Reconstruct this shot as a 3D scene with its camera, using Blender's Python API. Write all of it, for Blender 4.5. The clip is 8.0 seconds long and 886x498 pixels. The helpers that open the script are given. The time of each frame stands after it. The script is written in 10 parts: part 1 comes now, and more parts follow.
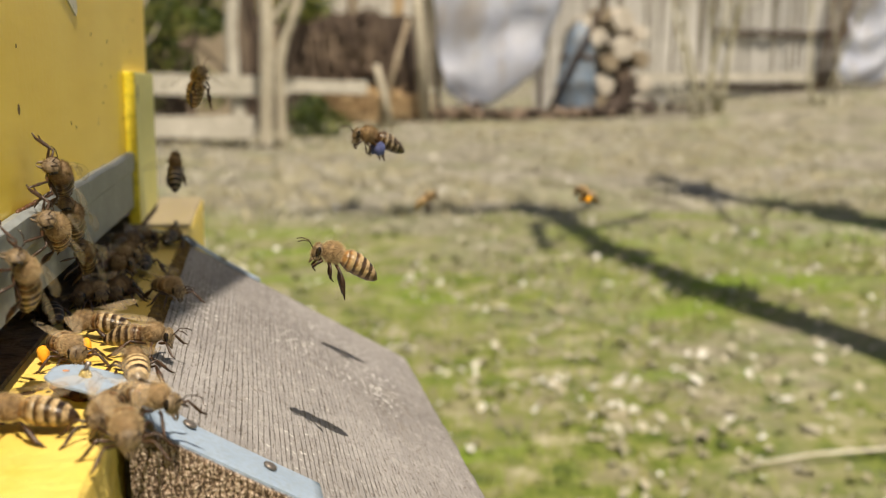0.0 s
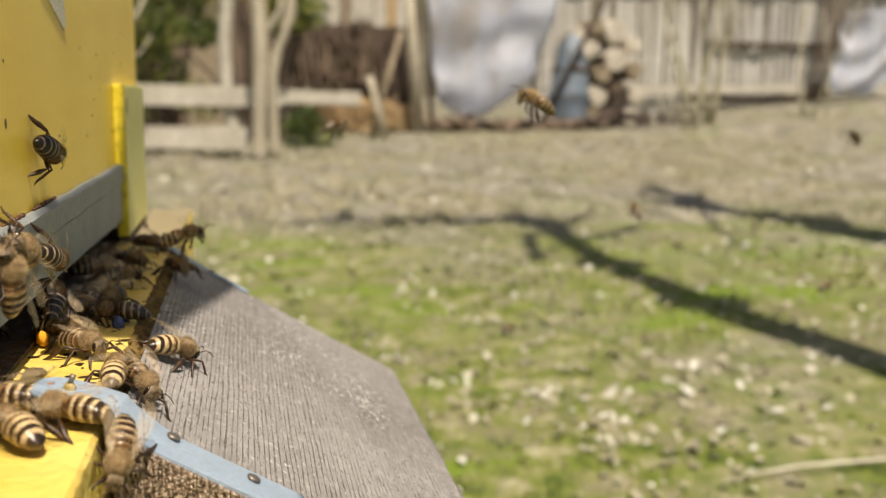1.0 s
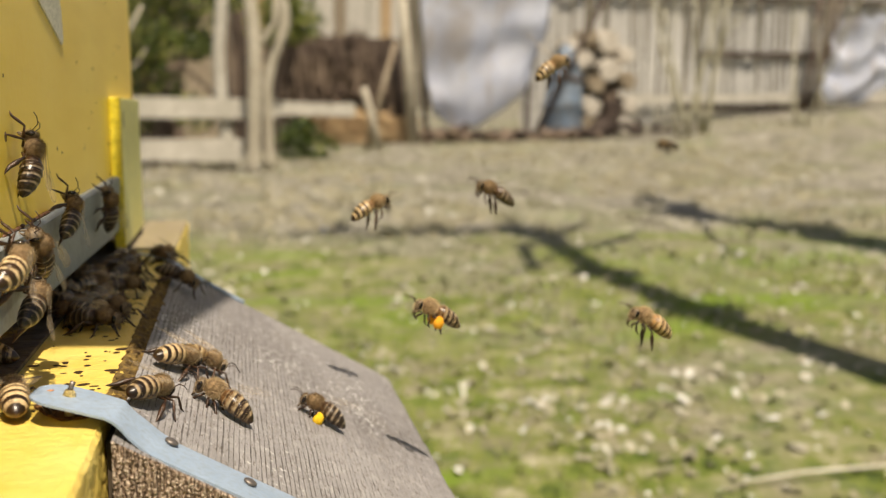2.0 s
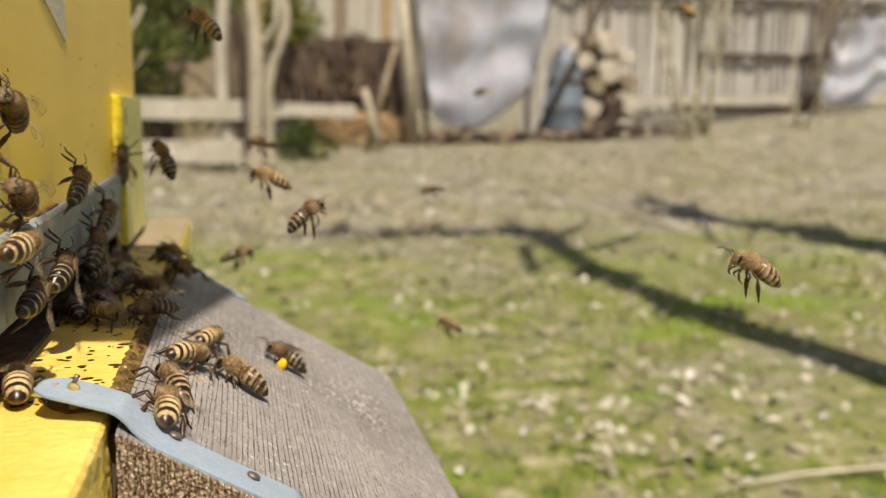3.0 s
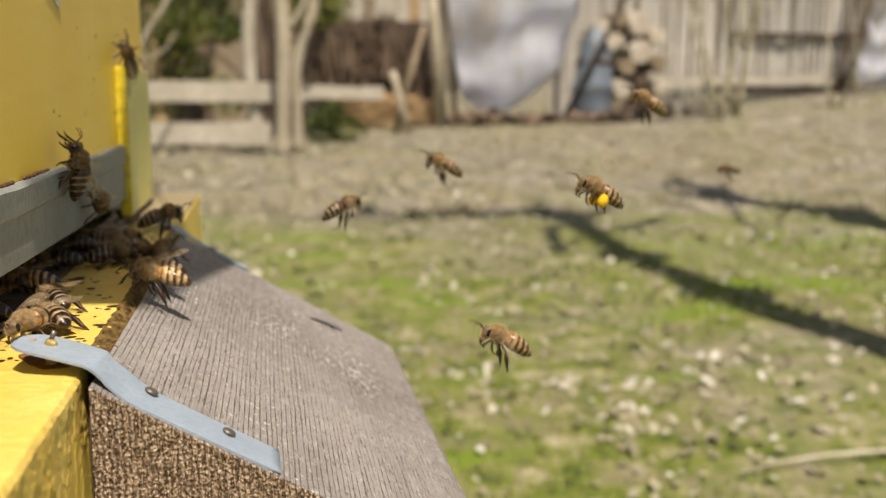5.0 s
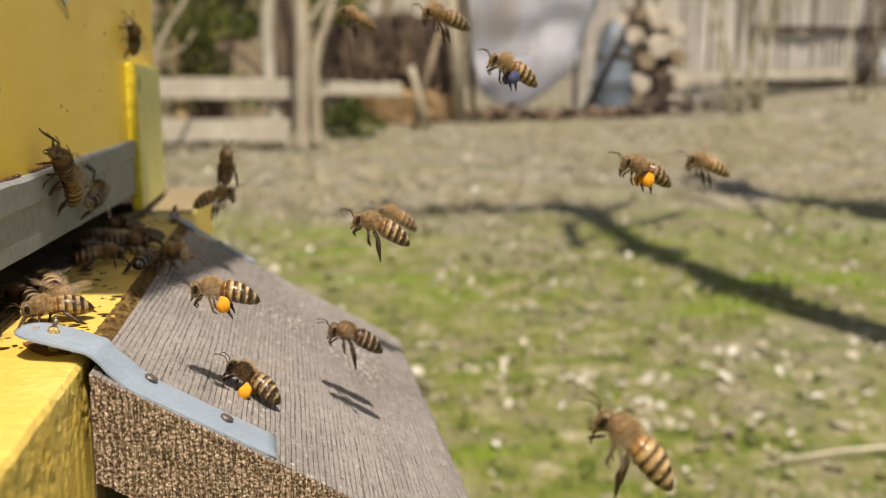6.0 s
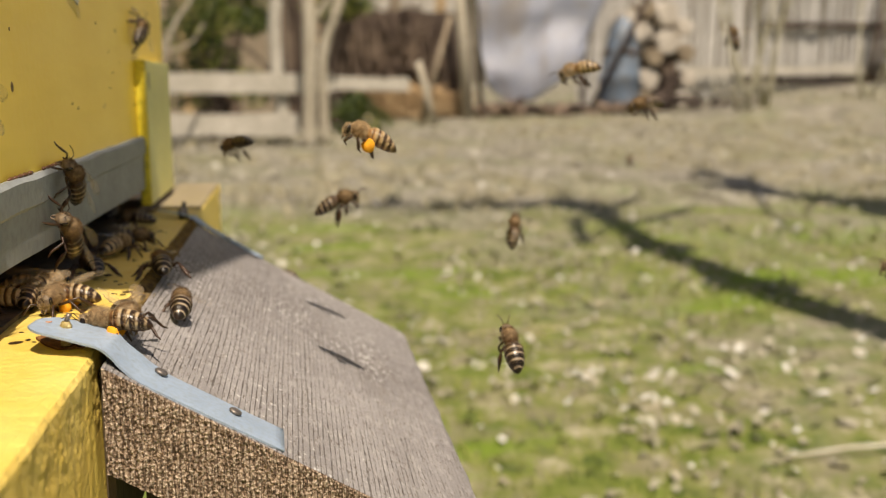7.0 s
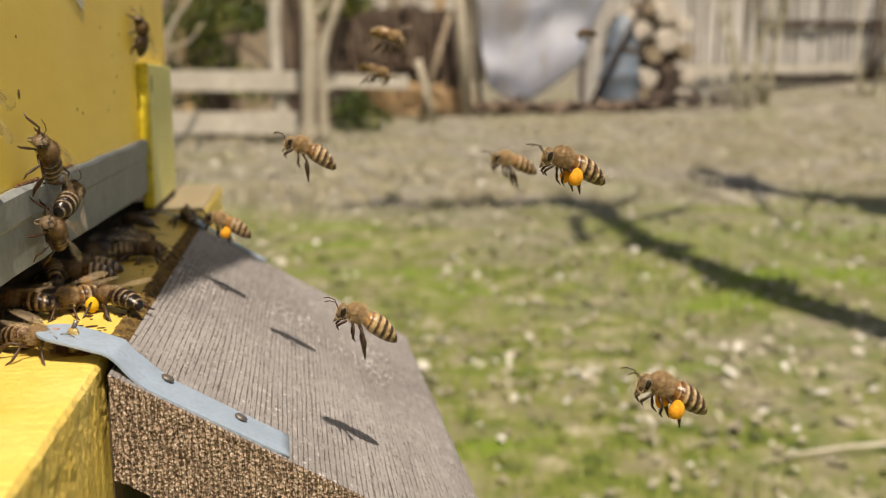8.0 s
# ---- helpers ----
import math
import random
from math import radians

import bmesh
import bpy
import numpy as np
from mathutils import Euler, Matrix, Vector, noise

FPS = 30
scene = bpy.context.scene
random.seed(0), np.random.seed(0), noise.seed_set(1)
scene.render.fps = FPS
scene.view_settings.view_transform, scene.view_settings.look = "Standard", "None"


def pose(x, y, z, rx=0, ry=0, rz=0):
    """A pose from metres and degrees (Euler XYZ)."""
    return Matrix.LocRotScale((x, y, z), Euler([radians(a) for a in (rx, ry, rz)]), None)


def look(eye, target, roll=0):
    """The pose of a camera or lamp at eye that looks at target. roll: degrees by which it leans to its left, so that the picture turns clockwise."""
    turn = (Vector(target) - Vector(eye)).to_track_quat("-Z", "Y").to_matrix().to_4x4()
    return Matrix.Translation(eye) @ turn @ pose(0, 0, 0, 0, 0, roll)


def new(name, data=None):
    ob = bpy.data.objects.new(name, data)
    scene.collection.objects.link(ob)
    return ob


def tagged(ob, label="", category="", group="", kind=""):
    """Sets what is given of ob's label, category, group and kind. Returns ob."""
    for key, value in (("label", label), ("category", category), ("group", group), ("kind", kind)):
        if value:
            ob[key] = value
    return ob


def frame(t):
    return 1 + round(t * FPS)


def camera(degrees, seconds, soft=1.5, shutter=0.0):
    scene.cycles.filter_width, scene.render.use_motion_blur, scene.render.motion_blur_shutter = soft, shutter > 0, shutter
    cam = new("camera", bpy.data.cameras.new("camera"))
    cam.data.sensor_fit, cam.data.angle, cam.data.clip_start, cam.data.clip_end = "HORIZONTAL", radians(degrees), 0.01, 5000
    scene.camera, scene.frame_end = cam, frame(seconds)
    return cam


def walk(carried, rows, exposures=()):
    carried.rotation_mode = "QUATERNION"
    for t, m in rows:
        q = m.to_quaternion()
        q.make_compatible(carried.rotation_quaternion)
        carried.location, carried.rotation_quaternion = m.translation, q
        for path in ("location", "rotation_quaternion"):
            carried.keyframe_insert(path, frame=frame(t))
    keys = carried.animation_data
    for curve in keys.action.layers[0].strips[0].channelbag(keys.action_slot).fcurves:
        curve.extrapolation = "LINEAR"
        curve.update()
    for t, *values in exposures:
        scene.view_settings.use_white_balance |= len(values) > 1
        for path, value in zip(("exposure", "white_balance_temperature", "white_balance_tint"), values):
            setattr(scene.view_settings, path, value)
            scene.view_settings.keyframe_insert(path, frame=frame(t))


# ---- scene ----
cam = camera(50.4, 8.0, soft=1.2)
cam.data.dof.use_dof = True
cam.data.dof.focus_distance = 0.183
cam.data.dof.aperture_fstop = 19.0
PATH = [
    (0.0, pose(0.0217, 0.0160, 0.0511, 80.224, -0.555, -11.512)),
    (0.5, pose(0.0225, 0.0152, 0.0518, 80.537, -0.569, -11.715)),
    (1.0, pose(0.0231, 0.0141, 0.0519, 80.885, -0.673, -11.928)),
    (1.5, pose(0.0233, 0.0105, 0.0522, 81.318, -0.311, -12.254)),
    (3.0, pose(0.0224, 0.0096, 0.0507, 81.634, -0.392, -12.227)),
    (3.5, pose(0.0238, 0.0085, 0.0501, 81.524, -0.227, -11.992)),
    (4.0, pose(0.0247, 0.0092, 0.0488, 81.209, -0.275, -11.600)),
    (4.5, pose(0.0280, 0.0085, 0.0475, 80.826, -0.261, -11.088)),
    (6.0, pose(0.0361, 0.0026, 0.0462, 80.293, 0.121, -9.349)),
    (6.5, pose(0.0359, 0.0010, 0.0463, 80.178, 0.152, -9.028)),
    (7.0, pose(0.0360, 0.0000, 0.0470, 80.020, 0.000, -8.900)),
    (7.5, pose(0.0357, -0.0001, 0.0475, 79.951, 0.107, -8.907)),
    (8.0, pose(0.0349, -0.0009, 0.0490, 79.884, -0.067, -8.946)),
]
walk(cam, PATH, exposures=[(0, 0.54, 7850, 11), (3, 0.50, 7900, 12), (4.5, 0.46, 7950, 13), (6, 0.42, 7950, 14.5), (8, 0.42, 7950, 14.5)])

# ---- light ----
SUN_EL, SUN_AZ = radians(64), radians(168)
world = bpy.data.worlds.new("sky")
scene.world = world
world.use_nodes = True
sky = world.node_tree.nodes.new("ShaderNodeTexSky")
sky.sky_type, sky.sun_disc = "NISHITA", False
sky.sun_elevation, sky.sun_rotation = SUN_EL, SUN_AZ
sky.dust_density, sky.ozone_density = 2.0, 0.8
sky_bg = world.node_tree.nodes["Background"]
sky_bg.inputs["Strength"].default_value = 0.055
world.node_tree.links.new(sky.outputs[0], sky_bg.inputs["Color"])
sun = new("sun", bpy.data.lights.new("sun", "SUN"))
sun.data.energy, sun.data.angle, sun.data.color = 4.1, radians(0.5), (1.0, 0.965, 0.90)
sun.matrix_basis = look((math.sin(SUN_AZ) * math.cos(SUN_EL), math.cos(SUN_AZ) * math.cos(SUN_EL), math.sin(SUN_EL)), (0, 0, 0))

# ---- materials ----
def nodes_of(name, rough=0.6, metal=0.0):
    m = bpy.data.materials.new(name)
    m.use_nodes = True
    nt = m.node_tree
    b = nt.nodes["Principled BSDF"]
    b.inputs["Roughness"].default_value, b.inputs["Metallic"].default_value = rough, metal
    return m, nt, b


def coords(nt, scale=(1, 1, 1), space="Object"):
    tc = nt.nodes.new("ShaderNodeTexCoord")
    mp = nt.nodes.new("ShaderNodeMapping")
    mp.inputs["Scale"].default_value = scale
    nt.links.new(tc.outputs[space], mp.inputs["Vector"])
    return mp.outputs["Vector"]


def noise_of(nt, vec, scale, detail=4.0, rough=0.55, distortion=0.0):
    n = nt.nodes.new("ShaderNodeTexNoise")
    n.inputs["Scale"].default_value, n.inputs["Detail"].default_value = scale, detail
    n.inputs["Roughness"].default_value, n.inputs["Distortion"].default_value = rough, distortion
    nt.links.new(vec, n.inputs["Vector"])
    return n.outputs["Fac"]


def ramp(nt, fac, stops, mode="LINEAR"):
    r = nt.nodes.new("ShaderNodeValToRGB")
    r.color_ramp.interpolation = mode
    els = r.color_ramp.elements
    while len(els) < len(stops):
        els.new(0.5)
    for e, (pos, col) in zip(els, stops):
        e.position, e.color = pos, (*col, 1)
    nt.links.new(fac, r.inputs["Fac"])
    return r.outputs["Color"]


def mix(nt, fac, a, b, mode="MIX"):
    n = nt.nodes.new("ShaderNodeMix")
    n.data_type, n.blend_type = "RGBA", mode
    for key, v in (("Factor", fac), ("A", a), ("B", b)):
        sock = n.inputs[key] if key == "Factor" else [s for s in n.inputs if s.name == key and s.type == "RGBA"][0]
        if isinstance(v, (int, float)):
            sock.default_value = v
        elif isinstance(v, tuple):
            sock.default_value = (*v, 1)
        else:
            nt.links.new(v, sock)
    return [s for s in n.outputs if s.type == "RGBA"][0]


def bump(nt, b, height, strength, dist):
    n = nt.nodes.new("ShaderNodeBump")
    n.inputs["Strength"].default_value, n.inputs["Distance"].default_value = strength, dist
    nt.links.new(height, n.inputs["Height"])
    nt.links.new(n.outputs["Normal"], b.inputs["Normal"])


def mat_two(name, c1, c2, scale, rough=0.7, stretch=(1, 1, 1), bump_d=0.0, c3=None, fine=8.0, metal=0.0):
    """Two-scale mottled surface between two colours."""
    m, nt, b = nodes_of(name, rough, metal)
    v = coords(nt, stretch)
    big, small = noise_of(nt, v, scale), noise_of(nt, v, scale * fine, 6)
    col = ramp(nt, big, [(0.35, c1), (0.65, c2)])
    col = mix(nt, ramp(nt, small, [(0.42, (0, 0, 0)), (0.7, (1, 1, 1))]), col, c3 or tuple(0.6 * c for c in c1))
    nt.links.new(col, b.inputs["Base Color"])
    if bump_d:
        bump(nt, b, small, 0.8, bump_d)
    return m


def mat_paint():
    """Old yellow gloss paint with brush lines, pits and dark specks."""
    m, nt, b = nodes_of("yellow_paint", 0.38)
    v = coords(nt)
    big = noise_of(nt, v, 22)
    col = ramp(nt, big, [(0.3, (0.85, 0.58, 0.066)), (0.7, (0.90, 0.655, 0.11))])
    streak = noise_of(nt, coords(nt, (1, 0.12, 1)), 160, 5)
    col = mix(nt, ramp(nt, streak, [(0.45, (0, 0, 0)), (0.8, (0.55, 0.55, 0.55))]), col, (0.77, 0.525, 0.05))
    chips = noise_of(nt, v, 70, 7, 0.65)
    col = mix(nt, ramp(nt, chips, [(0.695, (0, 0, 0)), (0.72, (1, 1, 1))]), col, (0.16, 0.085, 0.03))
    nt.links.new(col, b.inputs["Base Color"])
    h = mix(nt, 0.5, streak, noise_of(nt, v, 420, 4))
    bump(nt, b, h, 0.28, 0.0006)
    return m


def mat_ledge():
    """Yellow gloss paint of the ledge, pitted and a little dirty."""
    m, nt, b = nodes_of("ledge_paint", 0.36)
    v = coords(nt)
    col = ramp(nt, noise_of(nt, v, 45, 5), [(0.3, (0.76, 0.54, 0.115)), (0.7, (0.82, 0.63, 0.19))])
    worn = noise_of(nt, v, 130, 7, 0.68)
    col = mix(nt, ramp(nt, worn, [(0.52, (0, 0, 0)), (0.72, (0.6, 0.6, 0.6))]), col, (0.62, 0.40, 0.05))
    pits = noise_of(nt, v, 900, 4, 0.7)
    col = mix(nt, ramp(nt, pits, [(0.66, (0, 0, 0)), (0.76, (0.7, 0.7, 0.7))]), col, (0.30, 0.17, 0.03))
    nt.links.new(col, b.inputs["Base Color"])
    bump(nt, b, mix(nt, 0.5, worn, noise_of(nt, v, 520, 6, 0.65)), 0.8, 0.0010)
    return m


def bands(nt, vec, scale, distortion, detail_scale):
    w = nt.nodes.new("ShaderNodeTexWave")
    w.wave_type, w.bands_direction, w.wave_profile = "BANDS", "X", "SIN"
    for key, v in (("Scale", scale), ("Distortion", distortion), ("Detail", 3), ("Detail Scale", detail_scale), ("Detail Roughness", 0.6)):
        w.inputs[key].default_value = v
    nt.links.new(vec, w.inputs["Vector"])
    return w.outputs["Fac"]


def mat_board():
    """Weathered silver-grey softwood: broken dark growth lines along the plank, fuzzy bleached fibres between."""
    m, nt, b = nodes_of("weathered_board", 0.85)
    rings = bands(nt, coords(nt, (1, 0.04, 0)), 310, 6.5, 0.9)
    broken = noise_of(nt, coords(nt, (1, 0.28, 0)), 620, 5, 0.75)
    wide = noise_of(nt, coords(nt, (1, 0.35, 0)), 42, 6, 0.65)
    pale = noise_of(nt, coords(nt, (1, 0.34, 0)), 520, 6, 0.75)
    fine = noise_of(nt, coords(nt, (1, 0.22, 1)), 2100, 5, 0.7)
    col = ramp(nt, wide, [(0.28, (0.19, 0.177, 0.178)), (0.5, (0.265, 0.252, 0.253)), (0.74, (0.36, 0.346, 0.347))])
    col = mix(nt, ramp(nt, pale, [(0.50, (0, 0, 0)), (0.66, (0.8, 0.8, 0.8))]), col, (0.41, 0.392, 0.39))
    calm = noise_of(nt, coords(nt, (1, 0.5, 0)), 28, 3)
    gaps = ramp(nt, mix(nt, 0.35, broken, calm), [(0.44, (0.04, 0.04, 0.04)), (0.60, (1, 1, 1))])
    ragged = noise_of(nt, coords(nt, (1, 0.6, 0)), 1500, 5, 0.8)
    torn = mix(nt, 0.38, rings, ragged)
    line = mix(nt, 1.0, ramp(nt, torn, [(0.20, (1, 1, 1)), (0.27, (0, 0, 0))]), gaps, "MULTIPLY")
    col = mix(nt, line, col, (0.075, 0.058, 0.049))
    col = mix(nt, ramp(nt, fine, [(0.36, (0.9, 0.9, 0.9)), (0.45, (0, 0, 0))]), col, (0.14, 0.115, 0.10))
    stain = noise_of(nt, coords(nt, (1, 0.6, 1)), 75, 4, 0.6, 0.5)
    col = mix(nt, ramp(nt, stain, [(0.60, (0, 0, 0)), (0.74, (0.45, 0.45, 0.45))]), col, (0.20, 0.17, 0.14))
    specks = mix(nt, 0.4, noise_of(nt, coords(nt, (1, 0.55, 0)), 780, 3, 0.6), calm)
    col = mix(nt, ramp(nt, specks, [(0.585, (0, 0, 0)), (0.63, (0.85, 0.85, 0.85))]), col, (0.62, 0.605, 0.60))
    nt.links.new(col, b.inputs["Base Color"])
    groove = ramp(nt, line, [(0.0, (1, 1, 1)), (0.8, (0, 0, 0))])
    bump(nt, b, mix(nt, 0.5, mix(nt, 0.35, groove, broken), mix(nt, 0.5, fine, ragged)), 1.0, 0.0011)
    return m


def mat_end_grain():
    """Sawn, weathered end grain: torn fibre tufts standing in leaning rows along the growth rings."""
    m, nt, b = nodes_of("end_grain", 0.9)
    v = coords(nt)
    rings = bands(nt, coords(nt, (1, 0, -0.22)), 290, 9.0, 6.0)
    cell = nt.nodes.new("ShaderNodeTexVoronoi")
    cell.inputs["Scale"].default_value = 2050
    nt.links.new(coords(nt, (1, 0.3, 0.85)), cell.inputs["Vector"])
    torn = noise_of(nt, coords(nt, (1, 0.3, 0.9)), 2300, 6, 0.78, 0.4)
    lump = ramp(nt, cell.outputs["Distance"], [(0.05, (1, 1, 1)), (0.62, (0, 0, 0))])
    big = noise_of(nt, v, 130, 5, 0.6)
    h = mix(nt, 0.36, mix(nt, 0.45, lump, torn), rings)
    col = ramp(nt, h, [(0.18, (0.075, 0.047, 0.029)), (0.32, (0.24, 0.160, 0.108)), (0.47, (0.44, 0.325, 0.242)), (0.66, (0.68, 0.555, 0.445))])
    col = mix(nt, ramp(nt, big, [(0.42, (0, 0, 0)), (0.7, (0.35, 0.35, 0.35))]), col, (0.26, 0.18, 0.125))
    nt.links.new(col, b.inputs["Base Color"])
    bump(nt, b, h, 1.0, 0.0009)
    return m


def mat_bee_abdomen(name, amber, pale, dark, shift, front, wide):
    """Banded abdomen: glossy dark plates with broad pale hair bands, amber towards the waist and below; the tail end black."""
    m, nt, b = nodes_of(name, 0.30)
    tc = nt.nodes.new("ShaderNodeTexCoord")
    sep = nt.nodes.new("ShaderNodeSeparateXYZ")
    nt.links.new(tc.outputs["Object"], sep.inputs[0])
    ma = nt.nodes.new("ShaderNodeMapRange")
    ma.inputs["From Min"].default_value, ma.inputs["From Max"].default_value = -0.0077, -0.0002
    nt.links.new(sep.outputs["X"], ma.inputs["Value"])
    n = noise_of(nt, tc.outputs["Object"], 700, 6, 0.75)
    ad = nt.nodes.new("ShaderNodeMath")
    ad.operation = "MULTIPLY_ADD"
    ad.inputs[1].default_value, ad.inputs[2].default_value = 0.11, shift - 0.055
    nt.links.new(n, ad.inputs[0])
    su = nt.nodes.new("ShaderNodeMath")
    nt.links.new(ma.outputs[0], su.inputs[0])
    nt.links.new(ad.outputs[0], su.inputs[1])
    mid = tuple(0.5 * (p + q) for p, q in zip(amber, dark))
    brown = tuple(0.14 * p + 0.86 * q for p, q in zip(amber, dark))
    stops = [(0.0, dark), (0.185, dark), (0.20, pale), (0.215 + wide, pale), (0.24 + wide, dark), (0.36, dark), (0.38, pale), (0.40 + wide, pale), (0.43 + wide, brown), (0.54, dark), (0.56, pale),
             (0.585 + wide, pale), (0.62 + wide, mid), (0.67 + 0.5 * wide, brown), (0.72, dark), (0.74, pale), (0.765 + wide, pale), (0.80 + wide, amber), (0.85 + 0.4 * wide, mid), (0.895, brown), (0.91, pale), (0.93, amber), (1.0, front)]
    col = ramp(nt, su.outputs[0], stops)
    under = nt.nodes.new("ShaderNodeMapRange")
    under.inputs["From Min"].default_value, under.inputs["From Max"].default_value = -0.0008, -0.0022
    under.inputs["To Max"].default_value = 0.6
    nt.links.new(sep.outputs["Z"], under.inputs["Value"])
    col = mix(nt, under.outputs[0], col, amber)
    bare = noise_of(nt, coords(nt, (0.5, 1, 1)), 420, 4, 0.7)
    col = mix(nt, ramp(nt, bare, [(0.46, (0, 0, 0)), (0.64, (0.85, 0.85, 0.85))]), col, brown)
    info = nt.nodes.new("ShaderNodeObjectInfo")
    tone = ramp(nt, info.outputs["Random"], [(0.0, (0.7, 0.64, 0.6)), (0.5, (0.95, 0.93, 0.9)), (1.0, (1.2, 1.15, 1.08))])
    col = mix(nt, 1.0, col, tone, "MULTIPLY")
    wear = noise_of(nt, tc.outputs["Object"], 2600, 3)
    col = mix(nt, ramp(nt, wear, [(0.55, (0, 0, 0)), (0.8, (0.2, 0.2, 0.2))]), col, dark)
    nt.links.new(col, b.inputs["Base Color"])
    bump(nt, b, wear, 0.5, 0.00012)
    return m


def mat_fur(name, c1, c2, rough=0.85):
    m, nt, b = nodes_of(name, rough)
    v = coords(nt)
    col = ramp(nt, noise_of(nt, v, 1500, 3), [(0.35, c1), (0.65, c2)])
    nt.links.new(col, b.inputs["Base Color"])
    bump(nt, b, noise_of(nt, v, 4000, 2), 0.5, 0.0002)
    return m


def mat_hair(name, c1, c2):
    """Fine hairs that let light through: half scattered back, half scattered on."""
    m, nt, b = nodes_of(name, 0.7)
    g = nt.nodes.new("ShaderNodeNewGeometry")
    col = ramp(nt, g.outputs["Random Per Island"], [(0.0, c1), (1.0, c2)])
    info = nt.nodes.new("ShaderNodeObjectInfo")
    col = mix(nt, 1.0, col, ramp(nt, info.outputs["Random"], [(0.0, (0.62, 0.58, 0.54)), (0.35, (0.88, 0.86, 0.84)), (1.0, (1.08, 1.07, 1.05))]), "MULTIPLY")
    nt.links.new(col, b.inputs["Base Color"])
    thin = nt.nodes.new("ShaderNodeBsdfTranslucent")
    nt.links.new(col, thin.inputs["Color"])
    both = nt.nodes.new("ShaderNodeMixShader")
    both.inputs["Fac"].default_value = 0.5
    nt.links.new(b.outputs[0], both.inputs[1])
    nt.links.new(thin.outputs[0], both.inputs[2])
    nt.links.new(both.outputs[0], nt.nodes["Material Output"].inputs["Surface"])
    return m


def mat_wing():
    m, nt, b = nodes_of("wing_membrane", 0.18)
    vein = nt.nodes.new("ShaderNodeTexVoronoi")
    vein.feature = "DISTANCE_TO_EDGE"
    vein.inputs["Scale"].default_value = 420
    nt.links.new(coords(nt, (1, 0.45, 1)), vein.inputs["Vector"])
    line = ramp(nt, vein.outputs["Distance"], [(0.012, (1, 1, 1)), (0.035, (0, 0, 0))])
    nt.links.new(mix(nt, line, (0.56, 0.44, 0.29), (0.10, 0.055, 0.028)), b.inputs["Base Color"])
    nt.links.new(ramp(nt, line, [(0.0, (0.22, 0.22, 0.22)), (1.0, (0.55, 0.55, 0.55))]), b.inputs["Alpha"])
    return m


def mat_sheet():
    """Milky plastic sheeting, a little see-through and shiny, with its brownish shading mixed into the colour."""
    m, nt, b = nodes_of("plastic_sheeting", 0.75)
    col = ramp(nt, noise_of(nt, coords(nt), 2.2), [(0.3, (0.56, 0.61, 0.74)), (0.7, (0.76, 0.79, 0.87))])
    # tan-grey patches put the brownish shading of the folds into the base colour
    dirt = ramp(nt, noise_of(nt, coords(nt, (1.2, 1, 0.7)), 1.7, 5, 0.6, 0.6), [(0.47, (0, 0, 0)), (0.64, (0.6, 0.6, 0.6))])
    col = mix(nt, dirt, col, (0.46, 0.39, 0.32))
    nt.links.new(col, b.inputs["Base Color"])
    b.inputs["Transmission Weight"].default_value = 0.12
    return m


def mat_leaf():
    m, nt, b = nodes_of("dry_leaf", 0.8)
    g = nt.nodes.new("ShaderNodeNewGeometry")
    col = ramp(nt, g.outputs["Random Per Island"], [(0.0, (0.15, 0.155, 0.075)), (0.45, (0.25, 0.235, 0.165)), (0.82, (0.40, 0.385, 0.31)), (0.985, (0.68, 0.68, 0.65))])
    col = mix(nt, ramp(nt, noise_of(nt, coords(nt), 60), [(0.4, (0, 0, 0)), (0.7, (0.5, 0.5, 0.5))]), col, (0.36, 0.30, 0.20))
    nt.links.new(col, b.inputs["Base Color"])
    return m


def mat_foliage(name="evergreen_leaf", lift=1.0):
    """Small evergreen leaves, each of its own green, some yellowed; the sun shines through them."""
    m, nt, b = nodes_of(name, 0.55)
    g = nt.nodes.new("ShaderNodeNewGeometry")
    col = ramp(nt, g.outputs["Random Per Island"], [(0.0, (0.025, 0.045, 0.010)), (0.5 / lift, (0.07, 0.105, 0.02)), (0.85 / lift, (0.15, 0.20, 0.04)), (1.0, (0.36, 0.36, 0.09))])
    nt.links.new(col, b.inputs["Base Color"])
    thin = nt.nodes.new("ShaderNodeBsdfTranslucent")
    nt.links.new(col, thin.inputs["Color"])
    both = nt.nodes.new("ShaderNodeMixShader")
    both.inputs["Fac"].default_value = 0.3
    nt.links.new(b.outputs[0], both.inputs[1])
    nt.links.new(thin.outputs[0], both.inputs[2])
    nt.links.new(both.outputs[0], nt.nodes["Material Output"].inputs["Surface"])
    return m


PAINT, LEDGE, BOARD, END = mat_paint(), mat_ledge(), mat_board(), mat_end_grain()
STRIP = mat_two("grey_strip", (0.235, 0.258, 0.265), (0.29, 0.315, 0.325), 60, 0.5, bump_d=0.0002, c3=(0.20, 0.215, 0.215))
ZINC = mat_two("galvanised", (0.28, 0.37, 0.49), (0.35, 0.45, 0.58), 120, 0.45, bump_d=0.00012, c3=(0.28, 0.345, 0.42), metal=0.1)
NAIL = mat_two("nail_steel", (0.20, 0.17, 0.15), (0.32, 0.29, 0.27), 700, 0.45, metal=0.7)
BRASS = mat_two("brass", (0.55, 0.42, 0.14), (0.78, 0.66, 0.34), 900, 0.35, metal=0.5, bump_d=0.0004, c3=(0.3, 0.18, 0.04))
BATTEN = mat_two("pale_batten", (0.80, 0.74, 0.23), (0.86, 0.80, 0.33), 40, 0.4, bump_d=0.0004, c3=(0.68, 0.65, 0.24))
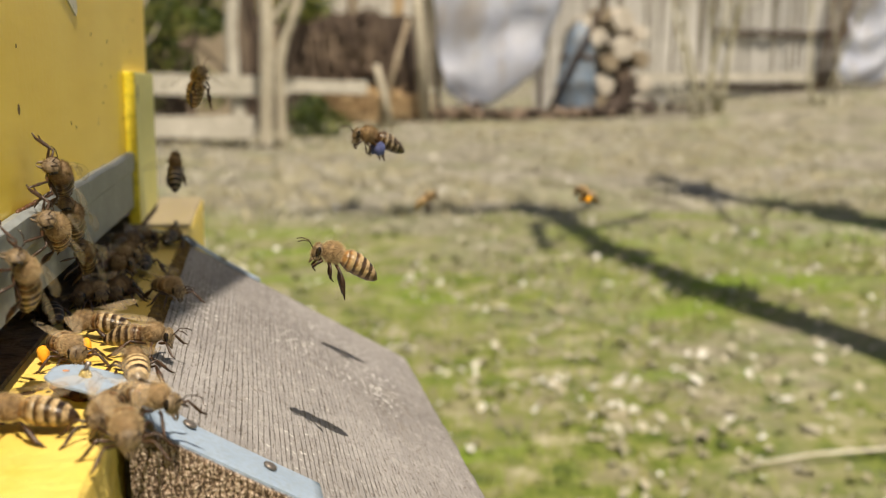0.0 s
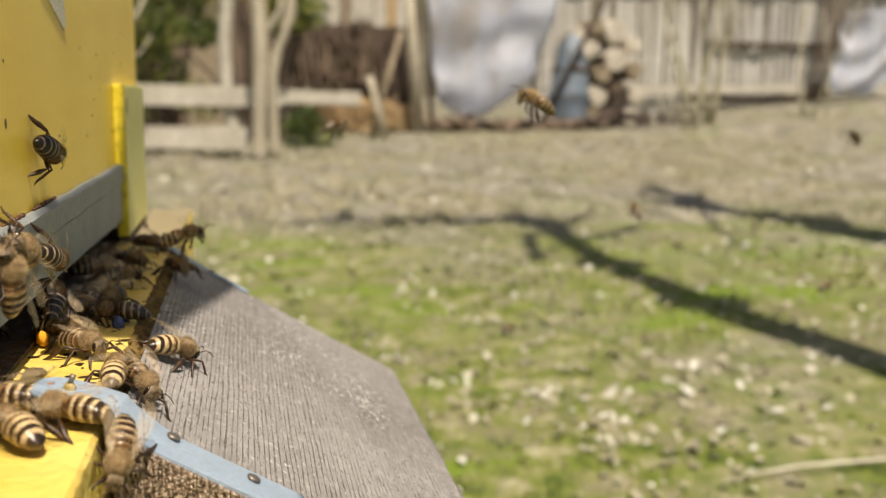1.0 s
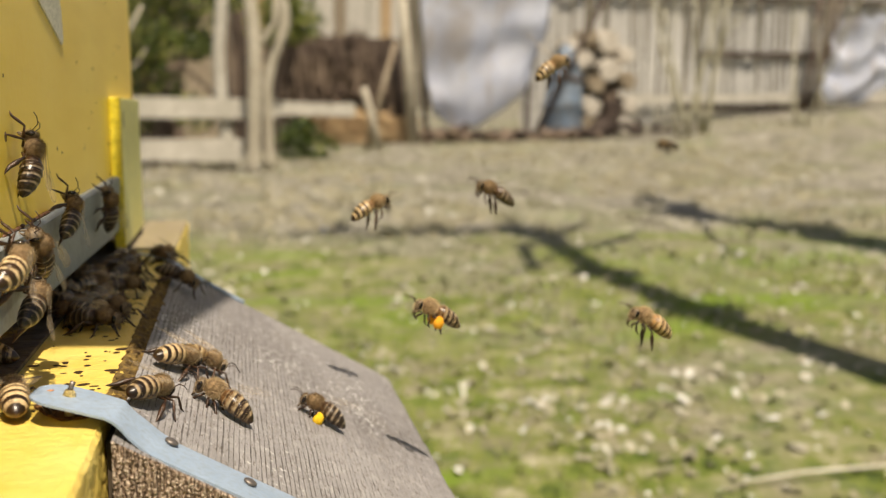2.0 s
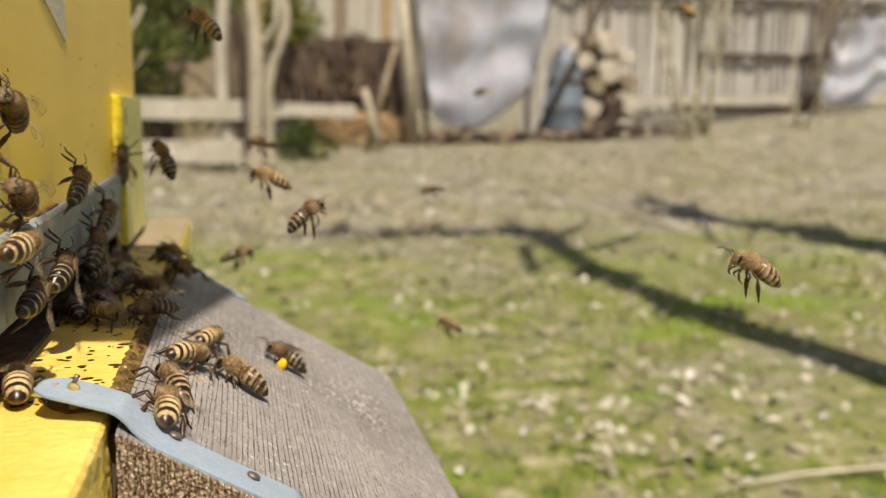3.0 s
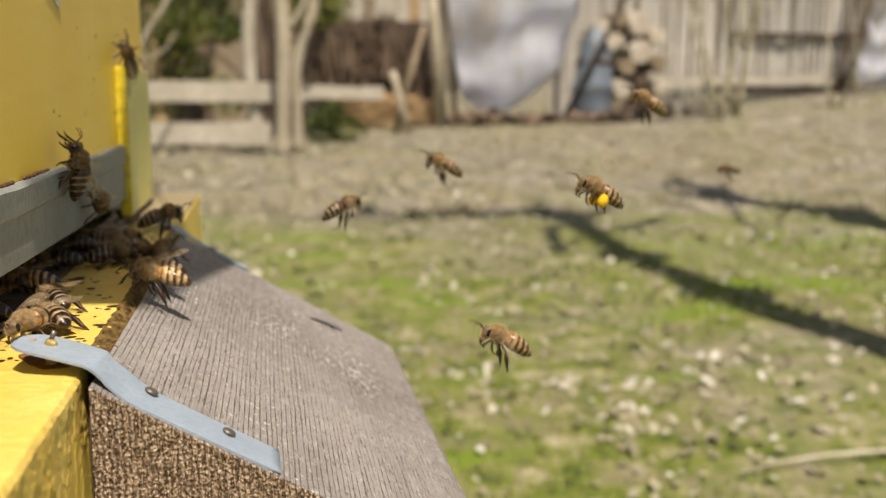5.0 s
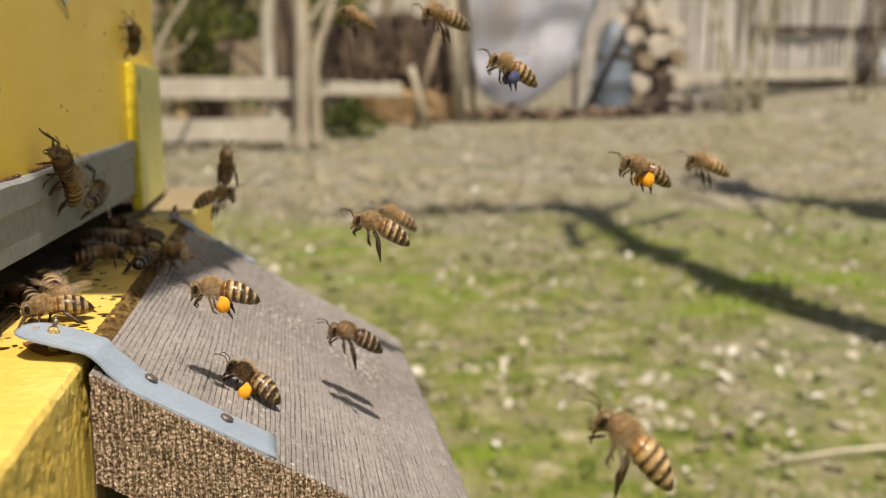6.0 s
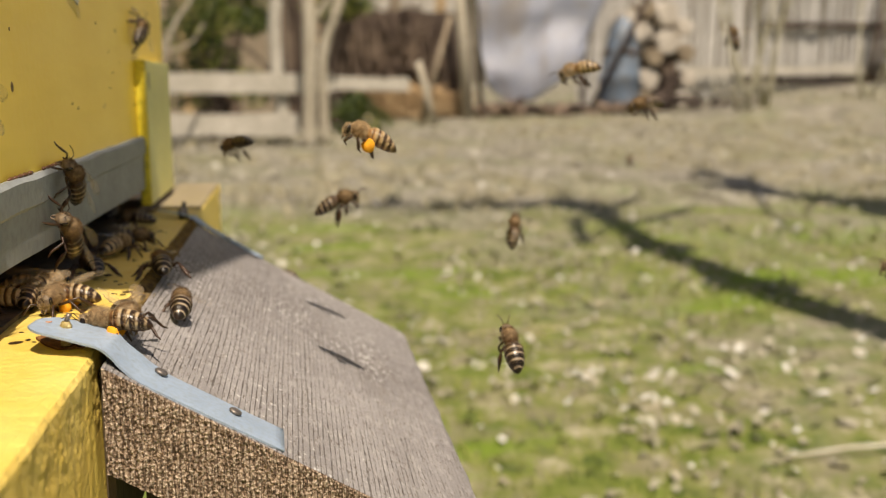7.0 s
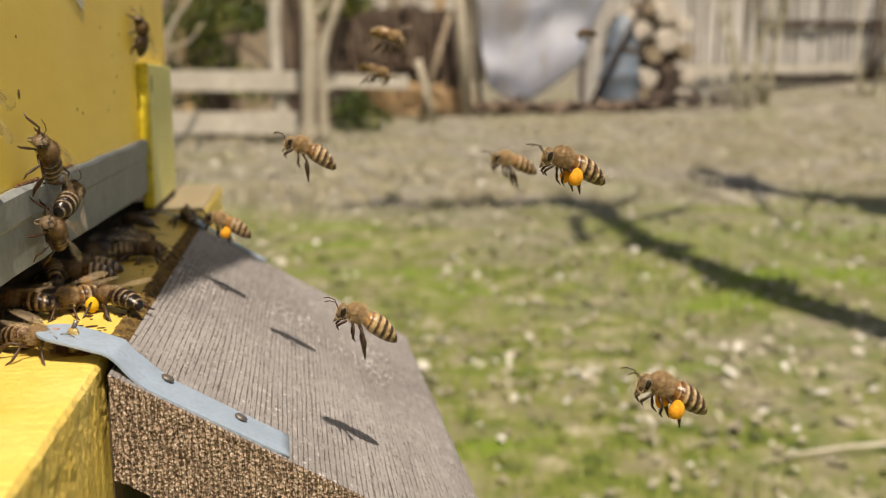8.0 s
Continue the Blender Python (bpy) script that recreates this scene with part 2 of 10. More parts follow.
YELLOW = mat_two("bright_yellow_edge", (0.80, 0.65, 0.05), (0.86, 0.72, 0.09), 60, 0.4, bump_d=0.0003)
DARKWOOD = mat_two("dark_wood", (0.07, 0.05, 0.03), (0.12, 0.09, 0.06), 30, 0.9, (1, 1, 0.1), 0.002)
HEAD = mat_fur("bee_head", (0.09, 0.062, 0.038), (0.26, 0.19, 0.115), 0.6)
THORAX = mat_fur("bee_thorax", (0.14, 0.088, 0.044), (0.31, 0.21, 0.11))
HAIR = mat_hair("bee_hair", (0.34, 0.225, 0.11), (0.92, 0.76, 0.50))
BAND_HAIR = mat_hair("bee_band_hair", (0.50, 0.37, 0.20), (0.80, 0.67, 0.44))
HAIR_DARK = mat_hair("bee_hair_dark", (0.15, 0.09, 0.042), (0.32, 0.215, 0.115))
LEG = mat_fur("bee_leg", (0.016, 0.009, 0.006), (0.07, 0.03, 0.012), 0.4)
EYE = nodes_of("bee_eye", 0.15)[0]
EYE.node_tree.nodes["Principled BSDF"].inputs["Base Color"].default_value = (0.012, 0.008, 0.006, 1)
WING = mat_wing()
WING_AIR = nodes_of("beating_wing", 0.2)[0]
WING_AIR.node_tree.nodes["Principled BSDF"].inputs["Base Color"].default_value = (0.40, 0.32, 0.22, 1)
WING_AIR.node_tree.nodes["Principled BSDF"].inputs["Alpha"].default_value = 0.11
ABD = {"honey": mat_bee_abdomen("honey_abdomen", (0.43, 0.235, 0.085), (0.64, 0.485, 0.28), (0.022, 0.012, 0.007), -0.02, (0.46, 0.26, 0.10), 0.045),
       "amber": mat_bee_abdomen("amber_abdomen", (0.22, 0.105, 0.035), (0.56, 0.44, 0.27), (0.019, 0.010, 0.006), 0.0, (0.17, 0.085, 0.03), 0.02),
       "dark": mat_bee_abdomen("dark_abdomen", (0.07, 0.034, 0.014), (0.36, 0.295, 0.21), (0.010, 0.006, 0.004), 0.02, (0.06, 0.030, 0.013), 0.0)}
POLLEN = {k: mat_fur(k + "_pollen", a, b) for k, a, b in (
    ("orange", (0.80, 0.32, 0.016), (0.88, 0.41, 0.03)), ("yellow", (0.72, 0.42, 0.01), (0.82, 0.52, 0.03)),
    ("blue", (0.035, 0.05, 0.15), (0.075, 0.095, 0.24)))}
BARK = mat_two("pale_bark", (0.42, 0.38, 0.30), (0.56, 0.52, 0.43), 9, 0.9, (1, 1, 0.4), 0.01, c3=(0.26, 0.225, 0.16))
SAPLING = mat_two("sapling_bark", (0.40, 0.375, 0.27), (0.55, 0.52, 0.40), 9, 0.9, (1, 1, 0.4), 0.006, c3=(0.28, 0.26, 0.17))
PLANK = mat_two("grey_plank", (0.46, 0.44, 0.38), (0.60, 0.575, 0.51), 5, 0.9, (1, 1, 1), 0.004, c3=(0.33, 0.30, 0.25))
SLAT = mat_two("weathered_slat", (0.42, 0.415, 0.395), (0.63, 0.625, 0.60), 5, 0.9, (1, 1, 0.8), 0.004, c3=(0.34, 0.325, 0.30), fine=4)
BROWN = mat_two("dry_brush", (0.085, 0.062, 0.046), (0.23, 0.172, 0.125), 3, 0.95, (1, 1, 0.15), 0.02, c3=(0.05, 0.03, 0.025))
STRAW = mat_two("straw", (0.42, 0.30, 0.165), (0.56, 0.43, 0.26), 3, 0.95, (0.3, 1, 1), 0.01, c3=(0.34, 0.21, 0.11))
TAN = mat_two("tan_board", (0.22, 0.18, 0.125), (0.38, 0.32, 0.235), 2.2, 0.9, (1, 1, 0.3), 0.004, c3=(0.2, 0.15, 0.1))
LEAFY, LEAFTIP, LEAFDARK = mat_foliage(lift=1.3), mat_foliage("yellow_green_leaf", 2.0), mat_foliage("dark_leaf", 0.86)
SHEET = mat_sheet()
BLUE = mat_two("blue_drum", (0.10, 0.14, 0.19), (0.20, 0.27, 0.36), 3, 0.5, c3=(0.12, 0.13, 0.14), fine=3)
LOG = mat_two("log_end", (0.46, 0.42, 0.355), (0.66, 0.62, 0.55), 6, 0.8, c3=(0.3, 0.25, 0.2))
BRICK = mat_two("old_brick", (0.17, 0.125, 0.095), (0.29, 0.21, 0.155), 9, 0.95, c3=(0.13, 0.10, 0.075))
DEBRIS = mat_two("dark_debris", (0.045, 0.032, 0.026), (0.10, 0.07, 0.055), 8, 0.95)
LEAFDRY = mat_leaf()


def mat_ground():
    """Thin spring turf: moss and short grass, bare dry soil further off, litter."""
    m, nt, b = nodes_of("turf", 0.95)
    v = coords(nt)
    sep = nt.nodes.new("ShaderNodeSeparateXYZ")
    nt.links.new(v, sep.inputs[0])
    patch = noise_of(nt, v, 1.6, 5, 0.6, 0.4)
    small = noise_of(nt, v, 15, 7, 0.72)
    tiny = noise_of(nt, coords(nt, (1, 0.5, 1)), 60, 6, 0.65)
    green = ramp(nt, small, [(0.36, (0.035, 0.060, 0.006)), (0.46, (0.115, 0.15, 0.018)), (0.55, (0.185, 0.185, 0.072)), (0.66, (0.37, 0.345, 0.235))])
    dry = ramp(nt, tiny, [(0.36, (0.095, 0.085, 0.062)), (0.50, (0.19, 0.176, 0.138)), (0.64, (0.37, 0.347, 0.290))])
    blot = noise_of(nt, coords(nt, (1, 0.45, 1)), 4.2, 6, 0.7)
    dry = mix(nt, ramp(nt, blot, [(0.40, (0.9, 0.9, 0.9)), (0.52, (0, 0, 0))]), dry, (0.095, 0.083, 0.054))
    straw = noise_of(nt, coords(nt, (1, 0.4, 1)), 9, 6, 0.7)
    dry = mix(nt, ramp(nt, straw, [(0.54, (0, 0, 0)), (0.62, (0.85, 0.85, 0.85))]), dry, (0.43, 0.402, 0.335))
    moss = noise_of(nt, coords(nt, (1, 0.5, 1)), 3.1, 5, 0.65)
    dry = mix(nt, ramp(nt, moss, [(0.54, (0, 0, 0)), (0.70, (0.55, 0.55, 0.55))]), dry, (0.155, 0.16, 0.06))
    soil = noise_of(nt, v, 6.5, 6, 0.7)
    lush = noise_of(nt, coords(nt, (0.42, 1, 1)), 2.9, 5, 0.62, 0.3)
    green = mix(nt, ramp(nt, lush, [(0.53, (0, 0, 0)), (0.61, (0.95, 0.95, 0.95))]), green, (0.125, 0.195, 0.013))
    green = mix(nt, ramp(nt, soil, [(0.50, (0, 0, 0)), (0.62, (0.7, 0.7, 0.7))]), green, (0.18, 0.155, 0.105))
    far = nt.nodes.new("ShaderNodeMapRange")
    far.inputs["From Min"].default_value, far.inputs["From Max"].default_value = 2.5, 4.5
    nt.links.new(sep.outputs["Y"], far.inputs["Value"])
    k = nt.nodes.new("ShaderNodeMath")
    k.operation = "MULTIPLY_ADD"
    k.inputs[1].default_value, k.inputs[2].default_value = 3.4, -1.70
    nt.links.new(patch, k.inputs[0])
    ad = nt.nodes.new("ShaderNodeMath")
    ad.use_clamp = True
    nt.links.new(far.outputs[0], ad.inputs[0])
    nt.links.new(k.outputs[0], ad.inputs[1])
    nt.links.new(mix(nt, ad.outputs[0], green, dry), b.inputs["Base Color"])
    bump(nt, b, mix(nt, 0.5, small, tiny), 0.6, 0.012)
    return m


GROUND = mat_ground()


# ---- mesh helpers ----
def part(name, bm, material, parent=None, label=""):
    me = bpy.data.meshes.new(name)
    bm.to_mesh(me)
    bm.free()
    me.materials.append(material)
    ob = new(name, me)
    if parent:
        ob.parent = parent
    if label:
        ob["label"] = label
    return ob


def thing(name, m, label, category, group="", kind=""):
    ob = new(name)
    ob.empty_display_size = 0.01
    ob.matrix_basis = m
    return tagged(ob, label, category, group, kind)


def box(bm, x0, x1, y0, y1, z0, z1, bevel=0.0):
    made = bmesh.ops.create_cube(bm, size=1.0)["verts"]
    for v in made:
        v.co = ((x0 + x1) / 2 + v.co.x * (x1 - x0), (y0 + y1) / 2 + v.co.y * (y1 - y0), (z0 + z1) / 2 + v.co.z * (z1 - z0))
    if bevel:
        edges = list({e for v in made for e in v.link_edges})
        bmesh.ops.bevel(bm, geom=edges, offset=bevel, segments=2, profile=0.6, affect="EDGES")
    return bm


def tube(bm, points, radii, sides=6):
    """A tapered tube along points, closed at both ends."""
    rings = []
    q, last = None, None
    for i, (p, r) in enumerate(zip(points, radii)):
        p = Vector(p)
        d = (Vector(points[min(i + 1, len(points) - 1)]) - Vector(points[max(i - 1, 0)])).normalized()
        q = d.to_track_quat("Z", "Y") if q is None else last.rotation_difference(d) @ q
        last = d
        rings.append([bm.verts.new(p + q.to_matrix() @ Vector((r * math.cos(2 * math.pi * k / sides), r * math.sin(2 * math.pi * k / sides), 0)))
                      for k in range(sides)])
    for a, b in zip(rings, rings[1:]):
        for k in range(sides):
            bm.faces.new((a[k], a[(k + 1) % sides], b[(k + 1) % sides], b[k]))
    bm.faces.new(rings[0][::-1])
    bm.faces.new(rings[-1])
    return bm


def blob(bm, c, r, seg=12, rings=8):
    m = Matrix.Translation(c) @ Matrix.Diagonal((*r, 1))
    return bmesh.ops.create_uvsphere(bm, u_segments=seg, v_segments=rings, radius=1, matrix=m)["verts"]


def smooth(bm):
    for f in bm.faces:
        f.smooth = True
    return bm


# ---- ground ----
def rise(x, y):
    k = min(max((y - 4.0) / 9.0, 0.0), 1.0)
    return -0.45 + (0.028 * max(x - 1.0, -1.5) + 0.08 * max(x - 5.0, 0.0)) * k * k * (3 - 2 * k)


def build_ground():
    bm = bmesh.new()
    ys = [-60, -8, -2] + [0.2 * i for i in range(0, 40)] + [8 + 0.6 * i for i in range(0, 20)] + [22, 30, 60, 200]
    xs = [-150, -40, -12] + [-6 + 0.3 * i for i in range(0, 60)] + [13, 20, 50, 150]
    grid = [[bm.verts.new((x, y, rise(min(max(x, -6), 14), y) + 0.012 * noise.noise((x * 1.7, y * 1.7, 0)))) for x in xs] for y in ys]
    for a, b in zip(grid, grid[1:]):
        for k in range(len(xs) - 1):
            bm.faces.new((a[k], a[k + 1], b[k + 1], b[k]))
    ob = part("ground", smooth(bm), GROUND)
    tagged(ob, "thin mossy spring turf with bare dry soil and litter", "ground", kind="structure")


def build_litter():
    rng = random.Random(4)
    bm = bmesh.new()
    for i in range(15000):
        y = 0.7 + 9.0 * rng.random() ** 1.7
        x = rng.uniform(-0.3 - 0.1 * y, 0.55 + 0.62 * y)
        s = rng.uniform(0.0034, 0.0105) * (1.8 if rng.random() < 0.08 else 1.0) * (1 + 0.10 * y)
        if noise.noise((x * 2.3, y * 2.3, 8)) < -0.05 and rng.random() < 0.75:
            continue
        z = rise(x, y) + 0.005 + rng.uniform(0, 0.004)
        m = pose(x, y, z, rng.uniform(-38, 38), rng.uniform(-38, 38), rng.uniform(0, 360))
        w = s * rng.uniform(0.45, 0.95)
        vs = [bm.verts.new(m @ Vector(c)) for c in ((-s, 0, 0), (-s * 0.3, -w, s * 0.25), (s * 0.5, -w * 0.7, s * 0.1), (s, 0, -s * 0.1),
                                                   (s * 0.4, w * 0.8, s * 0.2), (-s * 0.4, w, s * 0.15))]
        bm.faces.new(vs)
    ob = part("leaf_litter", bm, LEAFDRY)
    tagged(ob, "scattered bleached dry leaves lying on the turf", "dry leaves", kind="stuff")


def build_grass():
    rng = random.Random(5)
    bm = bmesh.new()
    for i in range(16000):
        y = 0.7 + 3.4 * rng.random() ** 1.3
        x = rng.uniform(-0.6, 0.5 + 0.62 * y)
        if noise.noise((x * 1.1, y * 1.1, 3)) < -0.12 or rng.random() < (y - 2.4) / 1.7:
            continue
        z = rise(x, y) - 0.004
        a, h = rng.uniform(0, 6.28), rng.uniform(0.012, 0.034)
        dx, dy = math.cos(a), math.sin(a)
        lean = rng.uniform(0.2, 1.0) * h
        p, w = Vector((x, y, z)), 0.0016
        vs = [bm.verts.new(p + Vector((-dy * w, dx * w, 0))), bm.verts.new(p + Vector((dy * w, -dx * w, 0))),
              bm.verts.new(p + Vector((dx * lean, dy * lean, h)))]
        bm.faces.new(vs)
    ob = part("grass", bm, mat_two("grass_blade", (0.15, 0.22, 0.022), (0.24, 0.30, 0.045), 3, 0.7, c3=(0.32, 0.29, 0.10)))
    tagged(ob, "short sparse green grass and moss on the turf", "grass", kind="stuff")


def build_dry_grass():
    rng = random.Random(8)
    bm = bmesh.new()
    for i in range(1500):
        y = 3.6 + 8.5 * rng.random()
        x = rng.uniform(-1.0, 0.6 + 0.64 * y)
        if noise.noise((x * 0.9, y * 0.6, 5)) < -0.05:
            continue
        for k in range(9):
            px, py = x + rng.gauss(0, 0.03), y + rng.gauss(0, 0.03)
            h, w, a = rng.uniform(0.02, 0.07), rng.uniform(0.003, 0.006), rng.uniform(0, 6.28)
            lean = rng.uniform(0.2, 0.9) * h
            p = Vector((px, py, rise(px, py) - 0.006))
            bm.faces.new([bm.verts.new(p + Vector((-w, 0, 0))), bm.verts.new(p + Vector((w, 0, 0))), bm.verts.new(p + Vector((lean * math.cos(a), lean * math.sin(a), h)))])
    ob = part("dry_grass", bm, mat_two("dry_grass_blade", (0.34, 0.30, 0.20), (0.50, 0.46, 0.34), 2, 0.9, c3=(0.20, 0.19, 0.09)))
    tagged(ob, "short tufts of bleached dry grass on bare soil", "dry grass", kind="stuff")


# ---- hive ----
SLOPE = 0.585
WALL_X = -0.0195


def board_z(x):
    return -SLOPE * x


def build_hive():
    hive = thing("beehive", pose(-0.2, 0.1, -0.45), "yellow-painted wooden beehive with entrance ledge and sloping landing board", "beehive")
    inv = pose(0.2, -0.1, 0.45)
    rng = random.Random(6)

    def put(name, bm, material, parent=hive, label=""):
        bmesh.ops.transform(bm, matrix=inv, verts=bm.verts)
        return part(name, smooth(bm) if name in ("strap",) else bm, material, parent, label)

    # front wall above the entrance slot, with a few hairline dents
    bm = bmesh.new()
    box(bm, WALL_X - 0.022, WALL_X, -0.22, 0.430, 0.0138, 0.36, 0.0012)
    put("front_wall", bm, PAINT, label="yellow painted front wall with scuffs and specks")
    bm = bmesh.new()
    for k in range(26):
        y = 0.150 + 0.0036 * k + 0.002 * noise.noise((k * 1.7, 0, 0))
        s = 0.0012 + 0.0009 * abs(noise.noise((k * 2.3, 5, 0)))
        if k in (9, 10, 11, 17, 18):
            continue
        blob(bm, (WALL_X + 0.0008, y, 0.0286), (0.0005, rng.uniform(0.0008, 0.0024), s * 0.35), 7, 5)
    tagged(put("propolis", smooth(bm), mat_two("propolis", (0.09, 0.035, 0.012), (0.16, 0.07, 0.03), 400, 0.5), label="brown propolis seam along the strip"), kind="stuff")
    bm = bmesh.new()
    for k in range(34):
        y, z = rng.uniform(0.17, 0.40), rng.uniform(0.032, 0.10)
        r = rng.uniform(0.00018, 0.00050) * (1.7 if k % 9 == 0 else 1)
        blob(bm, (WALL_X, y, z), (0.00015, r * 1.3, r * rng.uniform(0.7, 1.7)), 6, 4)
    tagged(put("specks", bm, mat_two("dirt_speck", (0.10, 0.055, 0.02), (0.2, 0.12, 0.04), 300, 0.8), label="small brown dirt specks on the paint"), kind="stuff")
    bm = bmesh.new()
    pts = [(0.233, 0.0775), (0.240, 0.083), (0.262, 0.083), (0.2665, 0.0755), (0.2675, 0.0685), (0.2655, 0.0672), (0.259, 0.0692), (0.249, 0.0722), (0.241, 0.0745)]
    lo = [bm.verts.new((WALL_X - 0.0004, y, z)) for y, z in pts]
    hi = [bm.verts.new((WALL_X + 0.0004, y, z)) for y, z in pts]
    bm.faces.new(hi)
    for k in range(len(pts)):
        bm.faces.new((lo[k], lo[(k + 1) % len(pts)], hi[(k + 1) % len(pts)], hi[k]))
    bmesh.ops.recalc_face_normals(bm, faces=bm.faces)
    put("bare_patch", bm, mat_two("bare_primer", (0.62, 0.58, 0.48), (0.7, 0.66, 0.56), 200, 0.8), label="pale patch where the paint has flaked")
    for nm, b in (("side_wall", (-0.42, WALL_X - 0.0222, 0.408, 0.4298, -0.04, 0.36)), ("side_wall", (-0.42, WALL_X - 0.0222, -0.22, -0.198, -0.04, 0.36)),
                  ("back_wall", (-0.442, -0.4202, -0.22, 0.430, -0.04, 0.36))):
        put(nm, box(bmesh.new(), *b, 0.0012), PAINT)
    put("roof", box(bmesh.new(), -0.46, -0.0215, -0.24, 0.445, 0.3602, 0.385, 0.002), STRIP)
    # unseen tapered lath on a slanting roof support, added to shade the ledge's far half
    def prism(plan, z0, z1):
        bm = bmesh.new()
        low = [bm.verts.new((x, y, z0)) for x, y in plan]
        top = [bm.verts.new((x, y, z1)) for x, y in plan]
        bm.faces.new(low[::-1])
        bm.faces.new(top)
        for k in range(4):
            bm.faces.new((low[k], low[(k + 1) % 4], top[(k + 1) % 4], top[k]))
        return bm

    put("unseen_shade_lath", prism(((0.0196, 0.0402), (0.0418, 0.0364), (0.0665, 0.1765), (0.0196, 0.1820)), 0.3855, 0.4005), DARKWOOD)
    put("unseen_lath_arm", prism(((0.0196, 0.1500), (0.0222, 0.1500), (0.0222, 0.3060), (0.0196, 0.3060)), 0.4006, 0.4066), DARKWOOD)
    put("unseen_lath_bracket", prism(((-0.1100, 0.3000), (0.0222, 0.3000), (0.0222, 0.3060), (-0.1100, 0.3060)), 0.3946, 0.4005), DARKWOOD)
    put("unseen_lath_block", box(bmesh.new(), -0.110, -0.090, 0.293, 0.313, 0.3852, 0.3945, 0.001), DARKWOOD)
    put("floor_board", box(bmesh.new(), -0.42, -0.0602, -0.1975, 0.3905, -0.04, -0.001), DARKWOOD)
    for y in (-0.19, 0.33):
        for x in (-0.41, -0.12):
            put("stand_leg", box(bmesh.new(), x, x + 0.05, y, y + 0.05, -0.4495, -0.0402, 0.003), DARKWOOD)
    # dark sheet over the inner ledge; its colour stands in for the hive's inner shade
    put("entrance_shade_floor", box(bmesh.new(), -0.0598, WALL_X - 0.0005, -0.19, 0.3905, 0.0002, 0.0012), DARKWOOD, label="thin dark floor sheet that stands in for the shade inside the entrance")
    # the ledge: a bar along the front, its outer edge worn and uneven
    bm = bmesh.new()
    n = 900
    prof = [(-0.06, 0.0), (-0.0022, 0.0), (-0.0006, -0.0003), (0.0, -0.0012)] + [(0.0, -0.0012 - 0.0010 * k) for k in range(1, 13)] + [(0.0, -0.042), (-0.06, -0.042)]
    rings = []
    for i in range(n + 1):
        y = -0.16 + 0.617 * i / n
        ring = []
        for k, (x, z) in enumerate(prof):
            j = (0.00035 * noise.noise((y * 170, z * 200, 0)) + 0.00022 * noise.noise((y * 560, z * 560, 4)) + 0.00012 * noise.noise((y * 1300, z * 1300, 9))) if 0 < k < len(prof) - 2 else 0
            ring.append(bm.verts.new((x + j, y, z + (0.5 * j if k < 4 else 0))))
        rings.append(ring)
    for a, b in zip(rings, rings[1:]):
        for k in range(len(prof)):
            bm.faces.new((a[k], b[k], b[(k + 1) % len(prof)], a[(k + 1) % len(prof)]))
    bm.faces.new(rings[0])
    bm.faces.new(rings[-1][::-1])
    bmesh.ops.recalc_face_normals(bm, faces=bm.faces)
    put("entrance_ledge", bm, LEDGE, label="glossy yellow ledge spotted with propolis")
    spot_paint = mat_two("dark_propolis", (0.03, 0.016, 0.008), (0.07, 0.035, 0.015), 500, 0.4)
    spot_mesh = None
    for k in range(90):
        y = 0.176 + 0.12 * rng.random() ** 1.3
        x = rng.uniform(-0.0185, -0.002)
        r = rng.uniform(0.00016, 0.00048) * (2.2 if rng.random() < 0.12 else 1)
        if spot_mesh is None:
            ob = part("propolis_spot", _blob((0, 0, 0), (1, 1, 1), 8, 5), spot_paint, hive)
            spot_mesh = ob.data
        else:
            ob = new("propolis_spot", spot_mesh)
            ob.parent = hive
        ob.matrix_basis = inv @ pose(x, y, 0.0001, 0, 0, rng.uniform(-25, 25)) @ Matrix.Diagonal((r * rng.uniform(1.2, 2.6), r * rng.uniform(0.8, 1.6), 0.00012, 1))
    # rusty patch whose dark red-brown also paints in the shadow gap below the strap
    bm = bmesh.new()
    rim = [(-0.0128, 0.1800), (-0.0105, 0.1822), (-0.0070, 0.1805), (-0.0035, 0.1772), (-0.0012, 0.1738), (-0.0030, 0.1716), (-0.0068, 0.1712), (-0.0098, 0.1745)]
    bm.faces.new([bm.verts.new((x, y, 0.0004)) for x, y in rim])
    ex = bmesh.ops.extrude_face_region(bm, geom=bm.faces[:])
    bmesh.ops.translate(bm, vec=(0, 0, -0.002), verts=[v for v in ex["geom"] if isinstance(v, bmesh.types.BMVert)])
    bmesh.ops.recalc_face_normals(bm, faces=bm.faces)
    put("rust_chip_shade", bm, mat_two("rusty_shaded_wood", (0.16, 0.06, 0.02), (0.34, 0.15, 0.04), 500, 0.9, bump_d=0.0004, c3=(0.06, 0.025, 0.01)), label="rusty chipped patch with the strap's shadow gap painted in")
    # worn brown bare wood between the ledge's edge and the board
    bm = bmesh.new()
    rows = []
    for i in range(241):
        y = 0.1725 + 0.165 * i / 240
        row = []
        for k, (x, z) in enumerate(((-0.0019, -0.0012), (-0.0013, 0.0003), (-0.0004, 0.0002), (0.0006, -0.0006), (0.0014, -0.0013), (0.0026, -0.0024), (0.0027, -0.010))):
            d = 0.0009 * noise.noise((y * 420, k * 1.3, 0)) + 0.0007 * noise.noise((y * 1300, k * 2.1, 6))
            row.append(bm.verts.new((x + 1.2 * d, y, z + 0.7 * d)))
        rows.append(row)
    for p, q in zip(rows, rows[1:]):
        for k in range(6):
            bm.faces.new((p[k], p[k + 1], q[k + 1], q[k]))
